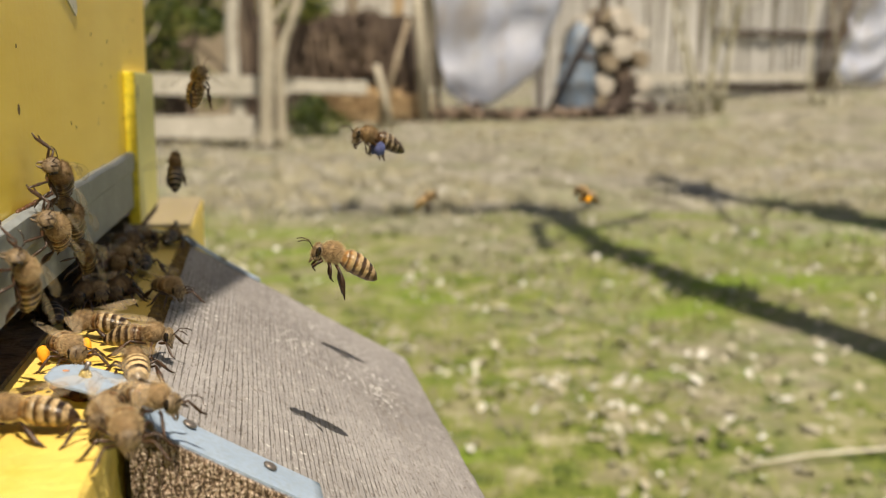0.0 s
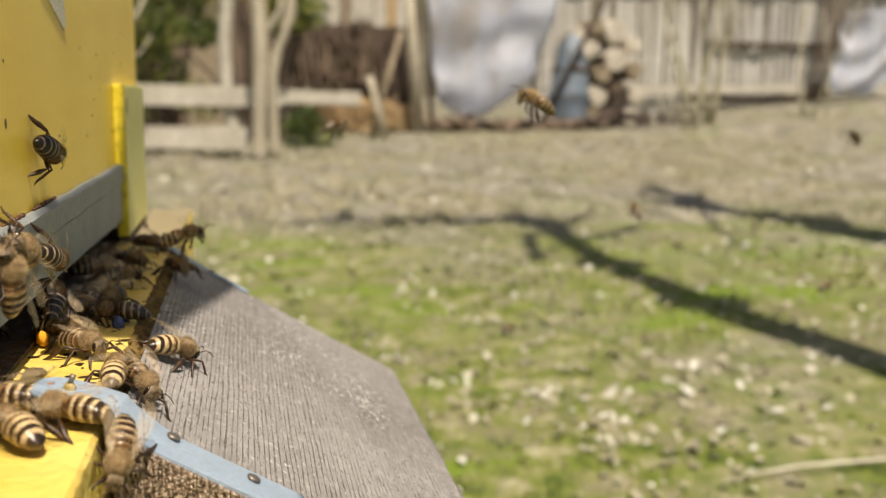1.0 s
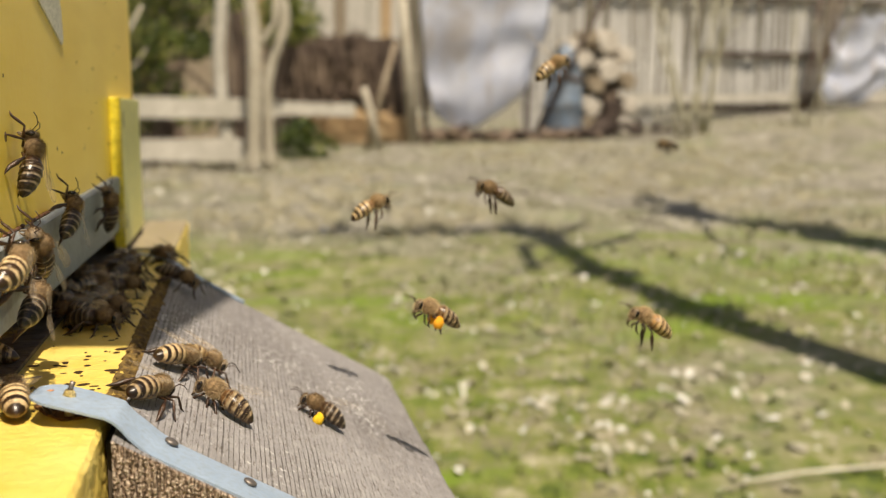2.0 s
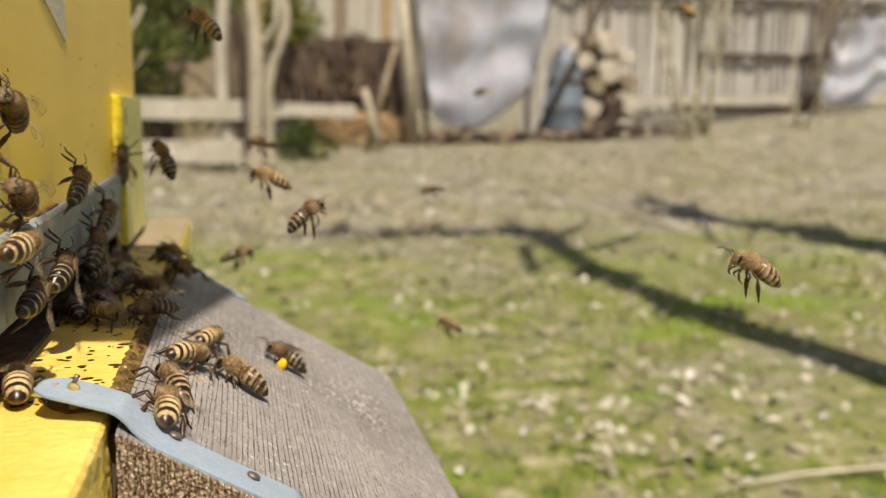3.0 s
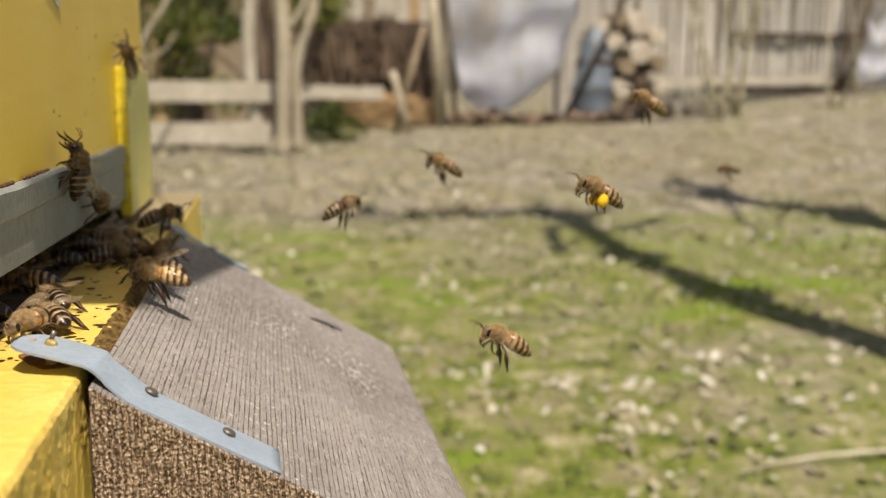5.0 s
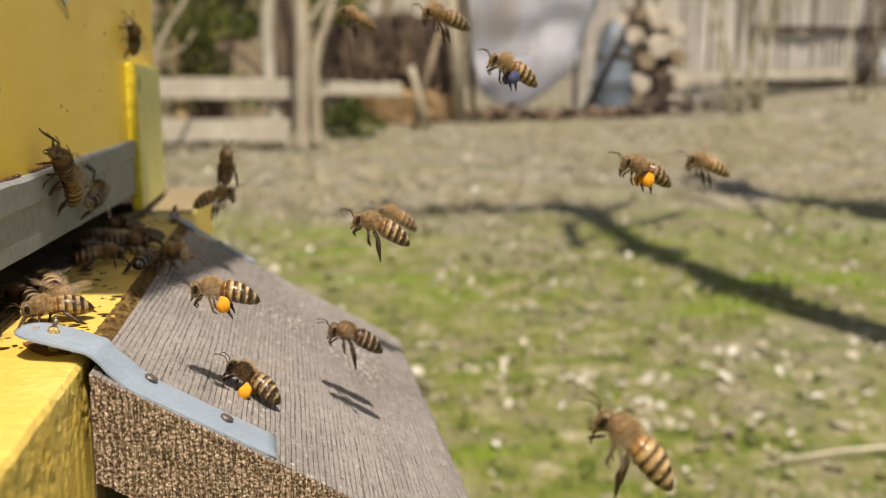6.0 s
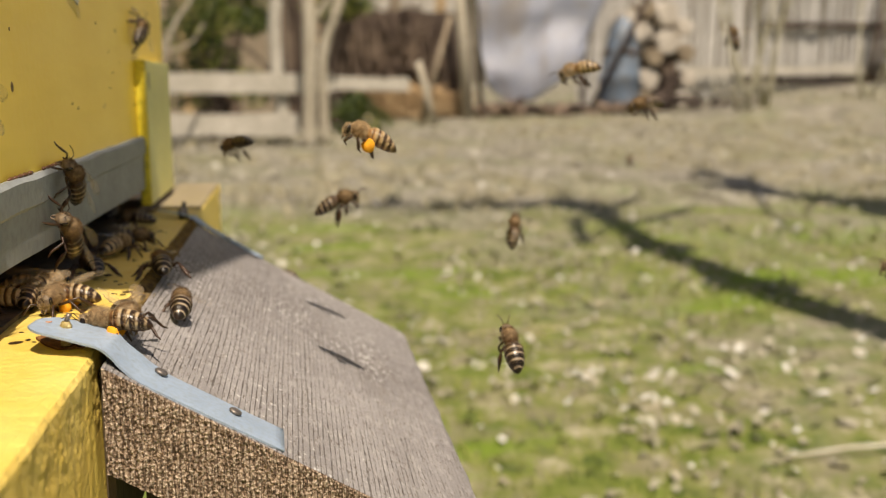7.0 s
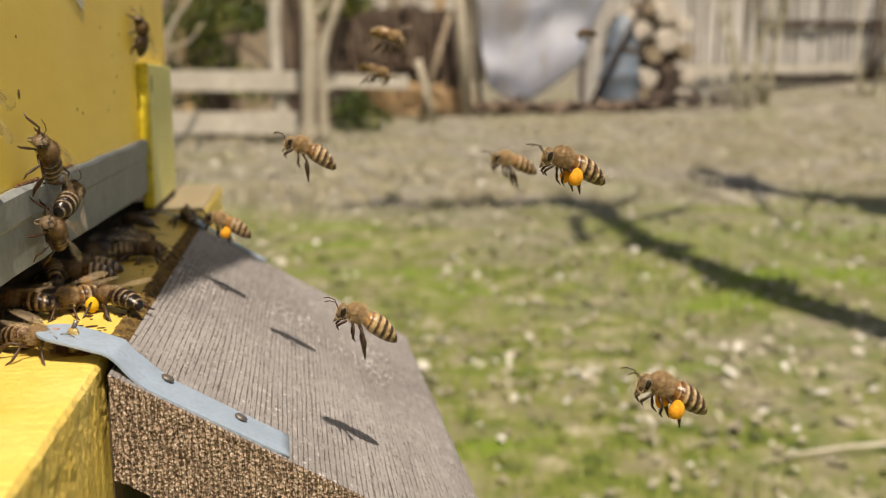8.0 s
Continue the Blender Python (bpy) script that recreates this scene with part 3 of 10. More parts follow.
    put("worn_edge", bm, mat_two("bare_wood_edge", (0.11, 0.062, 0.018), (0.34, 0.215, 0.055), 620, 0.9, c3=(0.022, 0.014, 0.008), bump_d=0.0006),
        label="worn dark brown bare wood along the edge")
    # bare bleached end of the ledge beyond the batten
    bm = bmesh.new()
    box(bm, WALL_X + 0.0002, -0.0004, 0.3665, 0.4565, -0.004, 0.0005, 0.0004)
    put("ledge_cap", bm, mat_two("bleached_wood", (0.26, 0.215, 0.12), (0.33, 0.275, 0.165), 60, 0.8, (1, 0.2, 1), 0.0004, c3=(0.25, 0.2, 0.14)), label="bleached bare wood end of the ledge")
    # grey strip over the entrance, its upper rim folded
    bm = bmesh.new()
    prof = [(0.0, 0.0098), (0.0016, 0.0098), (0.0017, 0.0217), (0.0023, 0.0224), (0.0025, 0.0276), (0.0014, 0.0284), (0.0, 0.0282)]
    rings = []
    for i in range(61):
        y = 0.06 + 0.29 * i / 60
        wob = 0.0005 * noise.noise((y * 60, 0, 0))
        rings.append([bm.verts.new((WALL_X + 0.0003 + x, y, z + wob * (1 if k > 2 else 0.3) + (0.0030 * max(0.0, min(1.0, (0.33 - y) / 0.15)) if k < 2 else 0)))
                      for k, (x, z) in enumerate(prof)])
    for a, b in zip(rings, rings[1:]):
        for k in range(len(prof)):
            bm.faces.new((a[k], b[k], b[(k + 1) % len(prof)], a[(k + 1) % len(prof)]))
    bm.faces.new(rings[0])
    bm.faces.new(rings[-1][::-1])
    bmesh.ops.recalc_face_normals(bm, faces=bm.faces)
    put("entrance_strip", bm, STRIP, label="dull grey metal strip over the entrance slot")
    # upright batten that closes the far end of the entrance
    put("batten", box(bmesh.new(), WALL_X + 0.0001, -0.0158, 0.3534, 0.4160, 0.0032, 0.0550, 0.0006), BATTEN, label="pale yellow upright batten")
    put("batten_foot", box(bmesh.new(), WALL_X + 0.0001, -0.0162, 0.3540, 0.4155, 0.0005, 0.0032), DARKWOOD, label="brown seam under the batten")
    put("batten_slot", smooth(_blob((-0.0158, 0.3590, 0.0478), (0.0002, 0.0011, 0.0034), 8, 6)), DARKWOOD, label="dark slot cut in the batten")
    put("batten_edge", box(bmesh.new(), WALL_X + 0.0001, -0.0157, 0.3508, 0.3533, 0.0034, 0.0552, 0.0005), YELLOW, label="bright yellow painted edge")
    # landing board with ridged grain
    bm = bmesh.new()
    nx, ny, y0, y1, x0, x1 = 330, 90, 0.1632, 0.333, 0.0020, 0.0738
    grid = []
    for j in range(ny + 1):
        y = y0 + (y1 - y0) * j / ny
        row = []
        for i in range(nx + 1):
            x = x0 + (x1 - x0) * i / nx
            g = noise.noise((x * 900, y * 40, 0)) * 0.5 + noise.noise((x * 420, y * 30, 7)) * 0.3 + noise.noise((x * 1500, y * 300, 3)) * 0.35
            edge = min(1, (x1 - x) / 0.002, (y1 - y) / 0.002)
            row.append(bm.verts.new((x + (0.0007 * noise.noise((y * 90, 1, 1)) if i == nx else 0), y + (0.0006 * noise.noise((x * 120, 4, 1)) if j == ny else 0),
                                     board_z(x) + 0.00018 * g - 0.0008 * (1 - max(edge, 0)) ** 2)))
        grid.append(row)
    for a, b in zip(grid, grid[1:]):
        for i in range(nx):
            bm.faces.new((a[i], a[i + 1], b[i + 1], b[i]))
    for f in bm.faces:
        f.smooth = True
    low = [bm.verts.new((x, y, board_z(x) - 0.0193)) for x, y in ((x0, y0), (x1, y0), (x1, y1), (x0, y1))]
    rim = [v for v in grid[0]], [r[-1] for r in grid], grid[-1][::-1], [r[0] for r in grid][::-1]
    for side in range(1, 4):
        a, b = low[side], low[(side + 1) % 4]
        bm.faces.new([*rim[side][::-1], a, b])
    bm.faces.new(low[::-1])
    put("landing_board", bm, BOARD, label="weathered grey plank sloping down from the ledge")
    bm = bmesh.new()
    cols = []
    for i in range(0, nx + 1):
        x = x0 + (x1 - x0) * i / nx
        col = []
        for k in range(61):
            z = board_z(x) - 0.0193 * k / 60
            lean = x - 0.22 * z + 0.0006 * noise.noise((x * 260, z * 260, 5))
            j = 0.0 if k in (0,) else 0.00034 * noise.noise((lean * 1000, z * 180, 0)) + 0.0003 * noise.noise((x * 2000, z * 1400, 3))
            col.append(bm.verts.new((x, y0 - 0.0002 + j - (0.0 if k else -0.0003), z)))
        cols.append(col)
    for a, b in zip(cols, cols[1:]):
        for k in range(60):
            bm.faces.new((a[k], a[k + 1], b[k + 1], b[k])[::-1])
    put("end_grain", bm, END, label="rough brown end grain of the plank")
    # dark filler between ledge and board, coloured as the shade of the open gap
    put("gap_shade_strip", box(bmesh.new(), 0.0003, 0.0019, 0.1700, 0.333, -0.040, -0.0035), DARKWOOD, label="dark strip that stands in for the shade in the gap")
    # batten that carries the board from below
    bm = bmesh.new()
    box(bm, 0.0022, 0.066, 0.198, 0.222, -0.030, 0.0, 0.001)
    for v in bm.verts:
        v.co.z += board_z(v.co.x) - 0.0197
    put("support_batten", bm, DARKWOOD, label="dark batten under the landing board")
    # the two bent straps, each with nails in the board and a screw in the ledge
    near = [(-0.0112, 0.1735, 0.0048), (-0.0078, 0.1732, 0.0042), (-0.0042, 0.1725, 0.0033), (-0.0010, 0.1716, 0.0025), (0.0022, 0.1709, 0.0016),
            (0.0048, 0.1706, -0.0012), (0.0078, 0.1699, -0.0040), (0.0106, 0.1692, -0.0058), (0.0236, 0.1691, -0.0133), (0.0325, 0.1694, -0.0185)]
    strap(put, near, 0.0053)
    far = [(-0.012, 0.345, 0.0024), (-0.006, 0.341, 0.0020), (0.0, 0.3365, 0.0012), (0.004, 0.3335, -0.0014), (0.012, 0.332, -0.0062), (0.024, 0.3315, -0.0133)]
    strap(put, far, 0.0022)
    return hive


def strap(put, line, half):
    bm = bmesh.new()
    pts = [Vector(p) for p in line]
    fine = []
    for a, b in zip(pts, pts[1:]):
        for k in range(5):
            fine.append(a.lerp(b, k / 5))
    fine.append(pts[-1])
    for _ in range(1):
        fine = [fine[0]] + [(a + 2 * b + c) / 4 for a, b, c in zip(fine, fine[1:], fine[2:])] + [fine[-1]]
    total, rows = 0.0, []
    for i, p in enumerate(fine):
        if i:
            total += (p - fine[i - 1]).length
        t = (fine[min(i + 1, len(fine) - 1)] - fine[max(i - 1, 0)]).normalized()
        side = t.cross(Vector((0.35, 0, 1))).normalized()
        up = side.cross(t).normalized()
        w = half * (1.0 + 0.20 * max(0.0, min(1.0, (0.017 - total) / 0.008))) * math.sqrt(max(1 - max(1 - (total + 0.0006) / half, 0) ** 2, 0.02))
        rows.append([bm.verts.new(p + side * s * w + up * u) for s, u in ((-1, 0), (-0.5, 0.0001), (0, 0.00012), (0.5, 0.0001), (1, 0), (1, -0.0004), (-1, -0.0004))])
    for a, b in zip(rows, rows[1:]):
        for k in range(7):
            bm.faces.new((a[k], a[(k + 1) % 7], b[(k + 1) % 7], b[k]))
    bm.faces.new(rows[0][::-1])
    bm.faces.new(rows[-1])
    bmesh.ops.recalc_face_normals(bm, faces=bm.faces)
    rims = [{r[k] for r in rows} for k in (0, 4, 5, 6)]
    for ed in bm.edges:
        if any(ed.verts[0] in s and ed.verts[1] in s for s in rims):
            ed.smooth = False
    ob = put("strap", bm, ZINC, label="bent galvanised steel strap")
    slope = Euler((0, math.atan(SLOPE), 0)).to_matrix().to_4x4()
    n = len(line)
    for k in ((n - 3, n - 2) if half > 0.004 else (n - 2,)):
        p = Vector(line[k])
        if half > 0.004:
            p = Vector((0.0106, 0.1722, -0.0053)) if k == n - 3 else Vector((0.0237, 0.1705, -0.0130))
        bm = bmesh.new()
        blob(bm, (0, 0, 0.0002), (0.0013, 0.0013, 0.0005), 12, 6)
        bmesh.ops.transform(bm, matrix=Matrix.Translation(p) @ slope, verts=bm.verts)
        put("nail", smooth(bm), NAIL, ob, "flat steel nail head")
    bm = bmesh.new()
    p = Vector(line[1]) + Vector((0.0020, 0.0, -0.0008))
    r = 1.0 if half > 0.004 else 1.7
    tube(bm, [p + Vector((0, 0, -0.004)), p + Vector((0.0001, 0, 0.0006 * r)), p + Vector((0.0002, 0, 0.0014 * r))], [0.0009 * r, 0.0011 * r, 0.0007 * r], 9)
    shank = tube(bmesh.new(), [p + Vector((0.0002, 0, 0.0012 * r)), p + Vector((0.0005, 0.0002, 0.0020 * r)), p + Vector((0.0008, 0.0003, 0.0027 * r))], [0.00045 * r, 0.00045 * r, 0.0005 * r], 8)
    put("screw_shank", smooth(shank), NAIL, ob, "dark shank of the screw standing up")
    if half > 0.004:
        rust = bmesh.new()
        blob(rust, Vector(line[1]) + Vector((-0.0012, 0.0012, 0.0003)), (0.0008, 0.0006, 0.0001), 8, 4)
        put("rust_spot", smooth(rust), mat_two("rust", (0.50, 0.22, 0.10), (0.62, 0.32, 0.18), 900, 0.8), ob, "small orange rust spot")
    put("screw", smooth(bm), BRASS if half > 0.004 else NAIL, ob, "small brass screw standing proud")


# ---- distance: fences, stems, sheeting, shrub ----
def plank_mesh(L, h, d, seed):
    bm = bmesh.new()
    box(bm, 0, L, -d / 2, d / 2, 0, h)
    bmesh.ops.subdivide_edges(bm, edges=[e for e in bm.edges if abs(e.verts[0].co.x - e.verts[1].co.x) > L / 2], cuts=8)
    for v in bm.verts:
        v.co.z += 0.018 * noise.noise((v.co.x * 2.2, v.co.z * 3, seed))
        v.co.y += 0.008 * noise.noise((v.co.x * 2.2, 7, seed))
    return bm


def build_rail_fence():
    f = thing("rail_fence", pose(-2.2, 8.0, rise(-2.2, 8.0)), "weathered pale wooden rail fence with two planks", "fence")
    g = -rise(-2.2, 8.0)
    for z, h, L, s, x, y in ((-0.025, 0.165, 2.56, 1, 0, 0), (-0.375, 0.18, 2.28, 2, 0, 0), (-0.01, 0.11, 0.75, 3, 2.46, 0.09)):
        ob = part("rail", plank_mesh(L, h, 0.03, s), PLANK, f)
        ob.matrix_basis = pose(x, y, z + g, 0, 0.3, 0)
    for x, r in ((0.15, 0.055), (2.11, 0.056)):
        bm = tube(bmesh.new(), [(0.03, 0.09, -0.02), (0.03, 0.09, 0.3), (-0.01, 0.09, 0.66), (-0.015, 0.09, 1.0), (0.02, 0.09, 1.35), (0.05, 0.09, 1.8)], [r * 1.25, r * 1.2, r, r * 0.97, r * 0.95, r * 0.9], 9)
        part("post", smooth(bm), PLANK, f).matrix_basis = pose(x, 0, 0)


def limb(bm, p, d, r, length, depth, rng):
    pts, rad = [Vector(p)], [r]
    d = Vector(d).normalized()
    for k in range(5):
        d = (d + Vector((rng.uniform(-1, 1), rng.uniform(-1, 1), rng.uniform(-0.2, 0.6))) * 0.13).normalized()
        pts.append(pts[-1] + d * length / 5)
        rad.append(r * (1 - 0.12 * (k + 1)))
    tube(bm, pts, rad, 7 if r > 0.02 else 4)
    if depth:
        for k in range(3 if depth > 1 else 4):
            i = rng.randint(2, 5)
            nd = (d + Vector((rng.uniform(-1, 1), rng.uniform(-1, 1), rng.uniform(0.0, 0.7))) * 0.9).normalized()
            limb(bm, pts[i], nd, rad[i] * 0.6, length * rng.uniform(0.5, 0.75), depth - 1, rng)


def bare_tree(name, x, y, stems, label, seed, depth=2, bark=None):
    rng = random.Random(seed)
    t = thing(name, pose(x, y, rise(x, y)), label, "tree")
    for (dx, lean, r, L) in stems:
        bm = bmesh.new()
        limb(bm, (dx, 0, -0.03), (lean, rng.uniform(-0.1, 0.1), 1), r, L, depth, rng)
        part("stem", smooth(bm), bark or BARK, t)
    return t


def build_stems():
    t = thing("young_tree", pose(-0.86, 7.5, rise(-0.86, 7.5)), "thin leaning bare stem beside the shrub", "tree")
    part("stem", smooth(tube(bmesh.new(), [(-0.02, 0, -0.03), (-0.167, 0, 0.473), (-0.098, 0, 0.683), (-0.028, 0, 0.842), (0.040, 0, 0.975), (0.133, 0, 1.100), (0.218, 0, 1.265)], [0.026, 0.024, 0.022, 0.02, 0.018, 0.016, 0.014], 6)), BARK, t)
    part("twig", smooth(tube(bmesh.new(), [(-0.061, 0, 0.758), (0.063, 0, 0.767), (0.171, 0, 0.843), (0.238, 0, 0.956)], [0.01, 0.009, 0.008, 0.006], 5)), BARK, t)
    t = thing("young_tree", pose(0.17, 7.7, rise(0.17, 7.7)), "slender pale-barked bare tree with a forked trunk", "tree")
    for pts, rad in (([(-0.025, 0, -0.03), (-0.02, 0, 0.08), (-0.012, 0, 0.3), (-0.004, 0, 0.55), (0.006, 0, 0.95), (0.0, 0.01, 1.15), (-0.023, 0.02, 1.34), (-0.04, 0.02, 1.9)], [0.068, 0.058, 0.056, 0.058, 0.06, 0.056, 0.052, 0.046]),
                     ([(0.106, 0.1, -0.03), (0.103, 0.1, 0.10), (0.101, 0.1, 0.40), (0.098, 0.1, 0.69), (0.141, 0.1, 0.89), (0.20, 0.1, 1.03), (0.25, 0.1, 1.17), (0.245, 0.1, 1.3), (0.212, 0.1, 1.5), (0.20, 0.1, 2.0)],
                      [0.052, 0.045, 0.043, 0.046, 0.05, 0.046, 0.048, 0.043, 0.04, 0.034]),
                     ([(0.02, 0, 0.93), (0.09, -0.02, 1.06), (0.168, -0.02, 1.18), (0.19, -0.02, 1.5)], [0.03, 0.026, 0.024, 0.018])):
        part("stem", smooth(tube(bmesh.new(), pts, rad, 9)), BARK, t)
    bare_tree("young_tree", 5.62, 11.2, [(0.0, 0.18, 0.04, 1.9), (0.1, -0.3, 0.035, 1.7), (-0.1, 0.05, 0.03, 1.9)], "thin pale bare sapling before the slat fence", 14, 2, SAPLING)
    bare_tree("young_tree", 6.05, 11.5, [(0.0, 0.12, 0.045, 1.8), (-0.05, -0.12, 0.04, 1.8)], "thin pale bare sapling before the slat fence", 16, 2, SAPLING)
    bare_tree("young_tree", 7.1, 11.0, [(0.0, -0.03, 0.026, 1.9), (0.1, 0.35, 0.018, 1.8), (0.3, 0.05, 0.014, 1.5)], "thin pale bare sapling before the slat fence", 15, 2, SAPLING)
    # stakes and props
    for x, y, dx, h, r, mat in ((1.66, 11.0, -0.19, 0.73, 0.045, BARK), (1.50, 11.1, 0.36, 1.25, 0.036, TAN), (2.34, 12.5, -0.19, 2.2, 0.075, BARK),
                                (2.20, 12.9, -0.05, 1.3, 0.07, DEBRIS), (3.95, 12.45, 1.12, 2.1, 0.036, DEBRIS)):
        p = thing("stake", pose(x, y, rise(x, y)), "rough wooden stake set in the ground", "stake")
        part("shaft", smooth(tube(bmesh.new(), [(0, 0, -0.05), (dx * 0.5, 0, h * 0.5), (dx, 0, h)], [r, r * 0.95, r * 0.85], 8)), mat, p)


def build_shrub():
    rng = random.Random(21)
    x, y = -0.62, 8.75
    s = thing("evergreen_shrub", pose(x, y, rise(x, y)), "dark evergreen shrub with sunlit tips behind the rail fence", "shrub")
    clumps = []
    for k in range(9):
        dx, dy, z = rng.uniform(-0.42, 0.42), rng.uniform(-0.25, 0.3), 0.42 + 0.20 * k + rng.uniform(-0.08, 0.08)
        part("stem", tube(bmesh.new(), [(0.02 * (k - 4), 0, -0.03), (dx * 0.5, dy * 0.5, z * 0.55), (dx, dy, z)], [0.026, 0.018, 0.007], 5), DEBRIS, s)
        clumps.append((dx, dy, z, rng.uniform(0.20, 0.34)))
    clumps += [(rng.uniform(-0.45, 0.40), rng.uniform(-0.25, 0.2), rng.uniform(0.35, 2.2), rng.uniform(0.12, 0.26)) for _ in range(16)]
    bm = bmesh.new()
    for i in range(5200):
        dx, dy, z, r = rng.choice(clumps)
        d = Vector((rng.gauss(0, 1), rng.gauss(0, 1), rng.gauss(0.1, 1))).normalized() * r * rng.random() ** 0.4
        m = pose(dx + d.x, dy + d.y, max(z + d.z * 0.8, 0.05), rng.uniform(0, 360), rng.uniform(-60, 60), rng.uniform(0, 360))
        l, w = rng.uniform(0.022, 0.06), rng.uniform(0.010, 0.022)
        bm.faces.new([bm.verts.new(m @ Vector(c)) for c in ((-l, 0, 0), (0, -w, 0.01), (l, 0, 0), (0, w, 0.01))])
    part("crown", bm, LEAFY, s)
    x, y = 0.66, 9.6
    s = thing("low_shrub", pose(x, y, rise(x, y)), "low dark green shrub among dry stems", "shrub")
    bm = bmesh.new()
    for i in range(620):
        a, rr, z = rng.uniform(0, 6.28), math.sqrt(rng.random()), 0.40 * rng.random()
        w0 = 0.36 * math.sqrt(max(1 - (z / 0.42) ** 2, 0)) * (0.75 + 0.9 * noise.noise((math.cos(a) * 2, math.sin(a) * 2, z * 4)))
        m = pose(w0 * rr * math.cos(a), w0 * rr * math.sin(a), z, rng.uniform(0, 360), rng.uniform(-60, 60), rng.uniform(0, 360))
        bm.faces.new([bm.verts.new(m @ Vector(c)) for c in ((-0.04, 0, 0), (0, -0.018, 0.01), (0.04, 0, 0), (0, 0.018, 0.01))])
    part("crown", bm, LEAFDARK, s)
    # taller evergreen with yellow-green tips behind the fence and the trees
    x, y = 0.35, 11.6
    s = thing("tall_shrub", pose(x, y, rise(x, y)), "tall evergreen with yellow-green tips behind bare trees", "shrub")
    clumps = []
    for k in range(12):
        dx, dy, z = rng.uniform(-1.3, 0.75), rng.uniform(-0.25, 0.3), rng.uniform(1.25, 2.3)
        part("stem", tube(bmesh.new(), [(0.04 * (k - 6), 0, -0.03), (dx * 0.5, dy * 0.5, z * 0.55), (dx, dy, z)], [0.03, 0.02, 0.008], 5), DEBRIS, s)
        clumps.append((dx, dy, z, rng.uniform(0.2, 0.38)))
    bm = bmesh.new()
    for i in range(2600):
        dx, dy, z, r = rng.choice(clumps)
        d = Vector((rng.gauss(0, 1), rng.gauss(0, 1), rng.gauss(0.1, 1))).normalized() * r * rng.random() ** 0.4
        m = pose(dx + d.x, dy + d.y, z + d.z * 0.8, rng.uniform(0, 360), rng.uniform(-60, 60), rng.uniform(0, 360))
        l, w = rng.uniform(0.03, 0.075), rng.uniform(0.014, 0.028)
        bm.faces.new([bm.verts.new(m @ Vector(c)) for c in ((-l, 0, 0), (0, -w, 0.01), (l, 0, 0), (0, w, 0.01))])
    part("crown", bm, LEAFTIP, s)


def build_brush_wall():
    """A stack of dry brushwood and straw between the trees and the sheeting."""
    rng = random.Random(31)
    s = thing("brush_stack", pose(1.45, 13.6, rise(1.45, 13.6)), "stack of dark dry brushwood bundles", "brushwood")
    shapes = []
    for i in range(290):
        if len(shapes) < 6:
            dx, dz = rng.uniform(-0.22, 0.22), rng.uniform(0.35, 0.6)
            bm = tube(bmesh.new(), [(0, 0, -dz), (dx * 0.5, -0.03, 0), (dx, 0, dz * 0.6)], [0.024, 0.032, 0.014], 5)
            ob = part("branch", bm, BROWN, s)
            shapes.append(ob.data)
        else:
            ob = new("branch", rng.choice(shapes))
            ob.parent = s
        x = rng.uniform(-0.95, 0.95)
        top = 1.28 + 0.3 * noise.noise((x * 2.2, 3, 0))
        low = 0.62 + 0.28 * abs(math.sin(2.7 * x + 1.1))
        ob.matrix_basis = pose(x, rng.uniform(-0.25, 0.22), rng.uniform(low, top), rng.uniform(-8, 8), rng.uniform(-14, 14), rng.uniform(0, 360))
    part("backing", plank_mesh(2.0, 1.0, 0.2, 7), BROWN, s).matrix_basis = pose(-0.95, 0.36, 0.5)
    part("backing", plank_mesh(1.4, 0.55, 0.1, 9), DEBRIS, s).matrix_basis = pose(-0.3, 0.36, -0.02)
    s = thing("straw_heap", pose(1.55, 12.9, rise(1.55, 12.9)), "low heap of orange-brown straw and boards", "straw heap")
    for n in range(4):
        bm = bmesh.new()
        cx, top = -0.45 + 0.32 * n, 0.50 - 0.05 * n
        for i in range(260):
            x, z = cx + rng.uniform(-0.25, 0.15), rng.uniform(0, top)
            a = rng.uniform(-0.5, 0.5)
            L = rng.uniform(0.15, 0.4)
            p = Vector((x, rng.uniform(-0.25, 0.25), z + 0.02))
            tube(bm, [p, p + Vector((L * math.cos(a), 0.05, 0.3 * L * math.sin(a)))], [0.009, 0.005], 4)
        box(bm, cx - 0.15, cx + 0.155, -0.05, 0.25, 0.0, top - 0.06)
        tagged(part("straw_clump", bm, STRAW, s), kind="stuff")
    # sunlit pale boards and bushes behind the left trees
    s = thing("board_wall", pose(-0.4, 14.6, rise(-0.4, 14.6)), "tan and brown board wall behind the trees", "board wall")
    for k in range(38):
        bm = box(bmesh.new(), 0, 0.165, -0.012, 0.012, 0, 2.9 + 0.1 * rng.random(), 0.004)
        ob = part("board", bm, PLANK if k > 28 and k % 4 else STRAW if k % 11 == 3 else (TAN if noise.noise((k * 0.37, 2, 5)) > 0.0 else BROWN), s)
        ob.matrix_basis = pose(-3.6 + 0.172 * k, 0.01 * rng.random(), -0.05, 0, rng.uniform(-0.6, 0.6), 0)


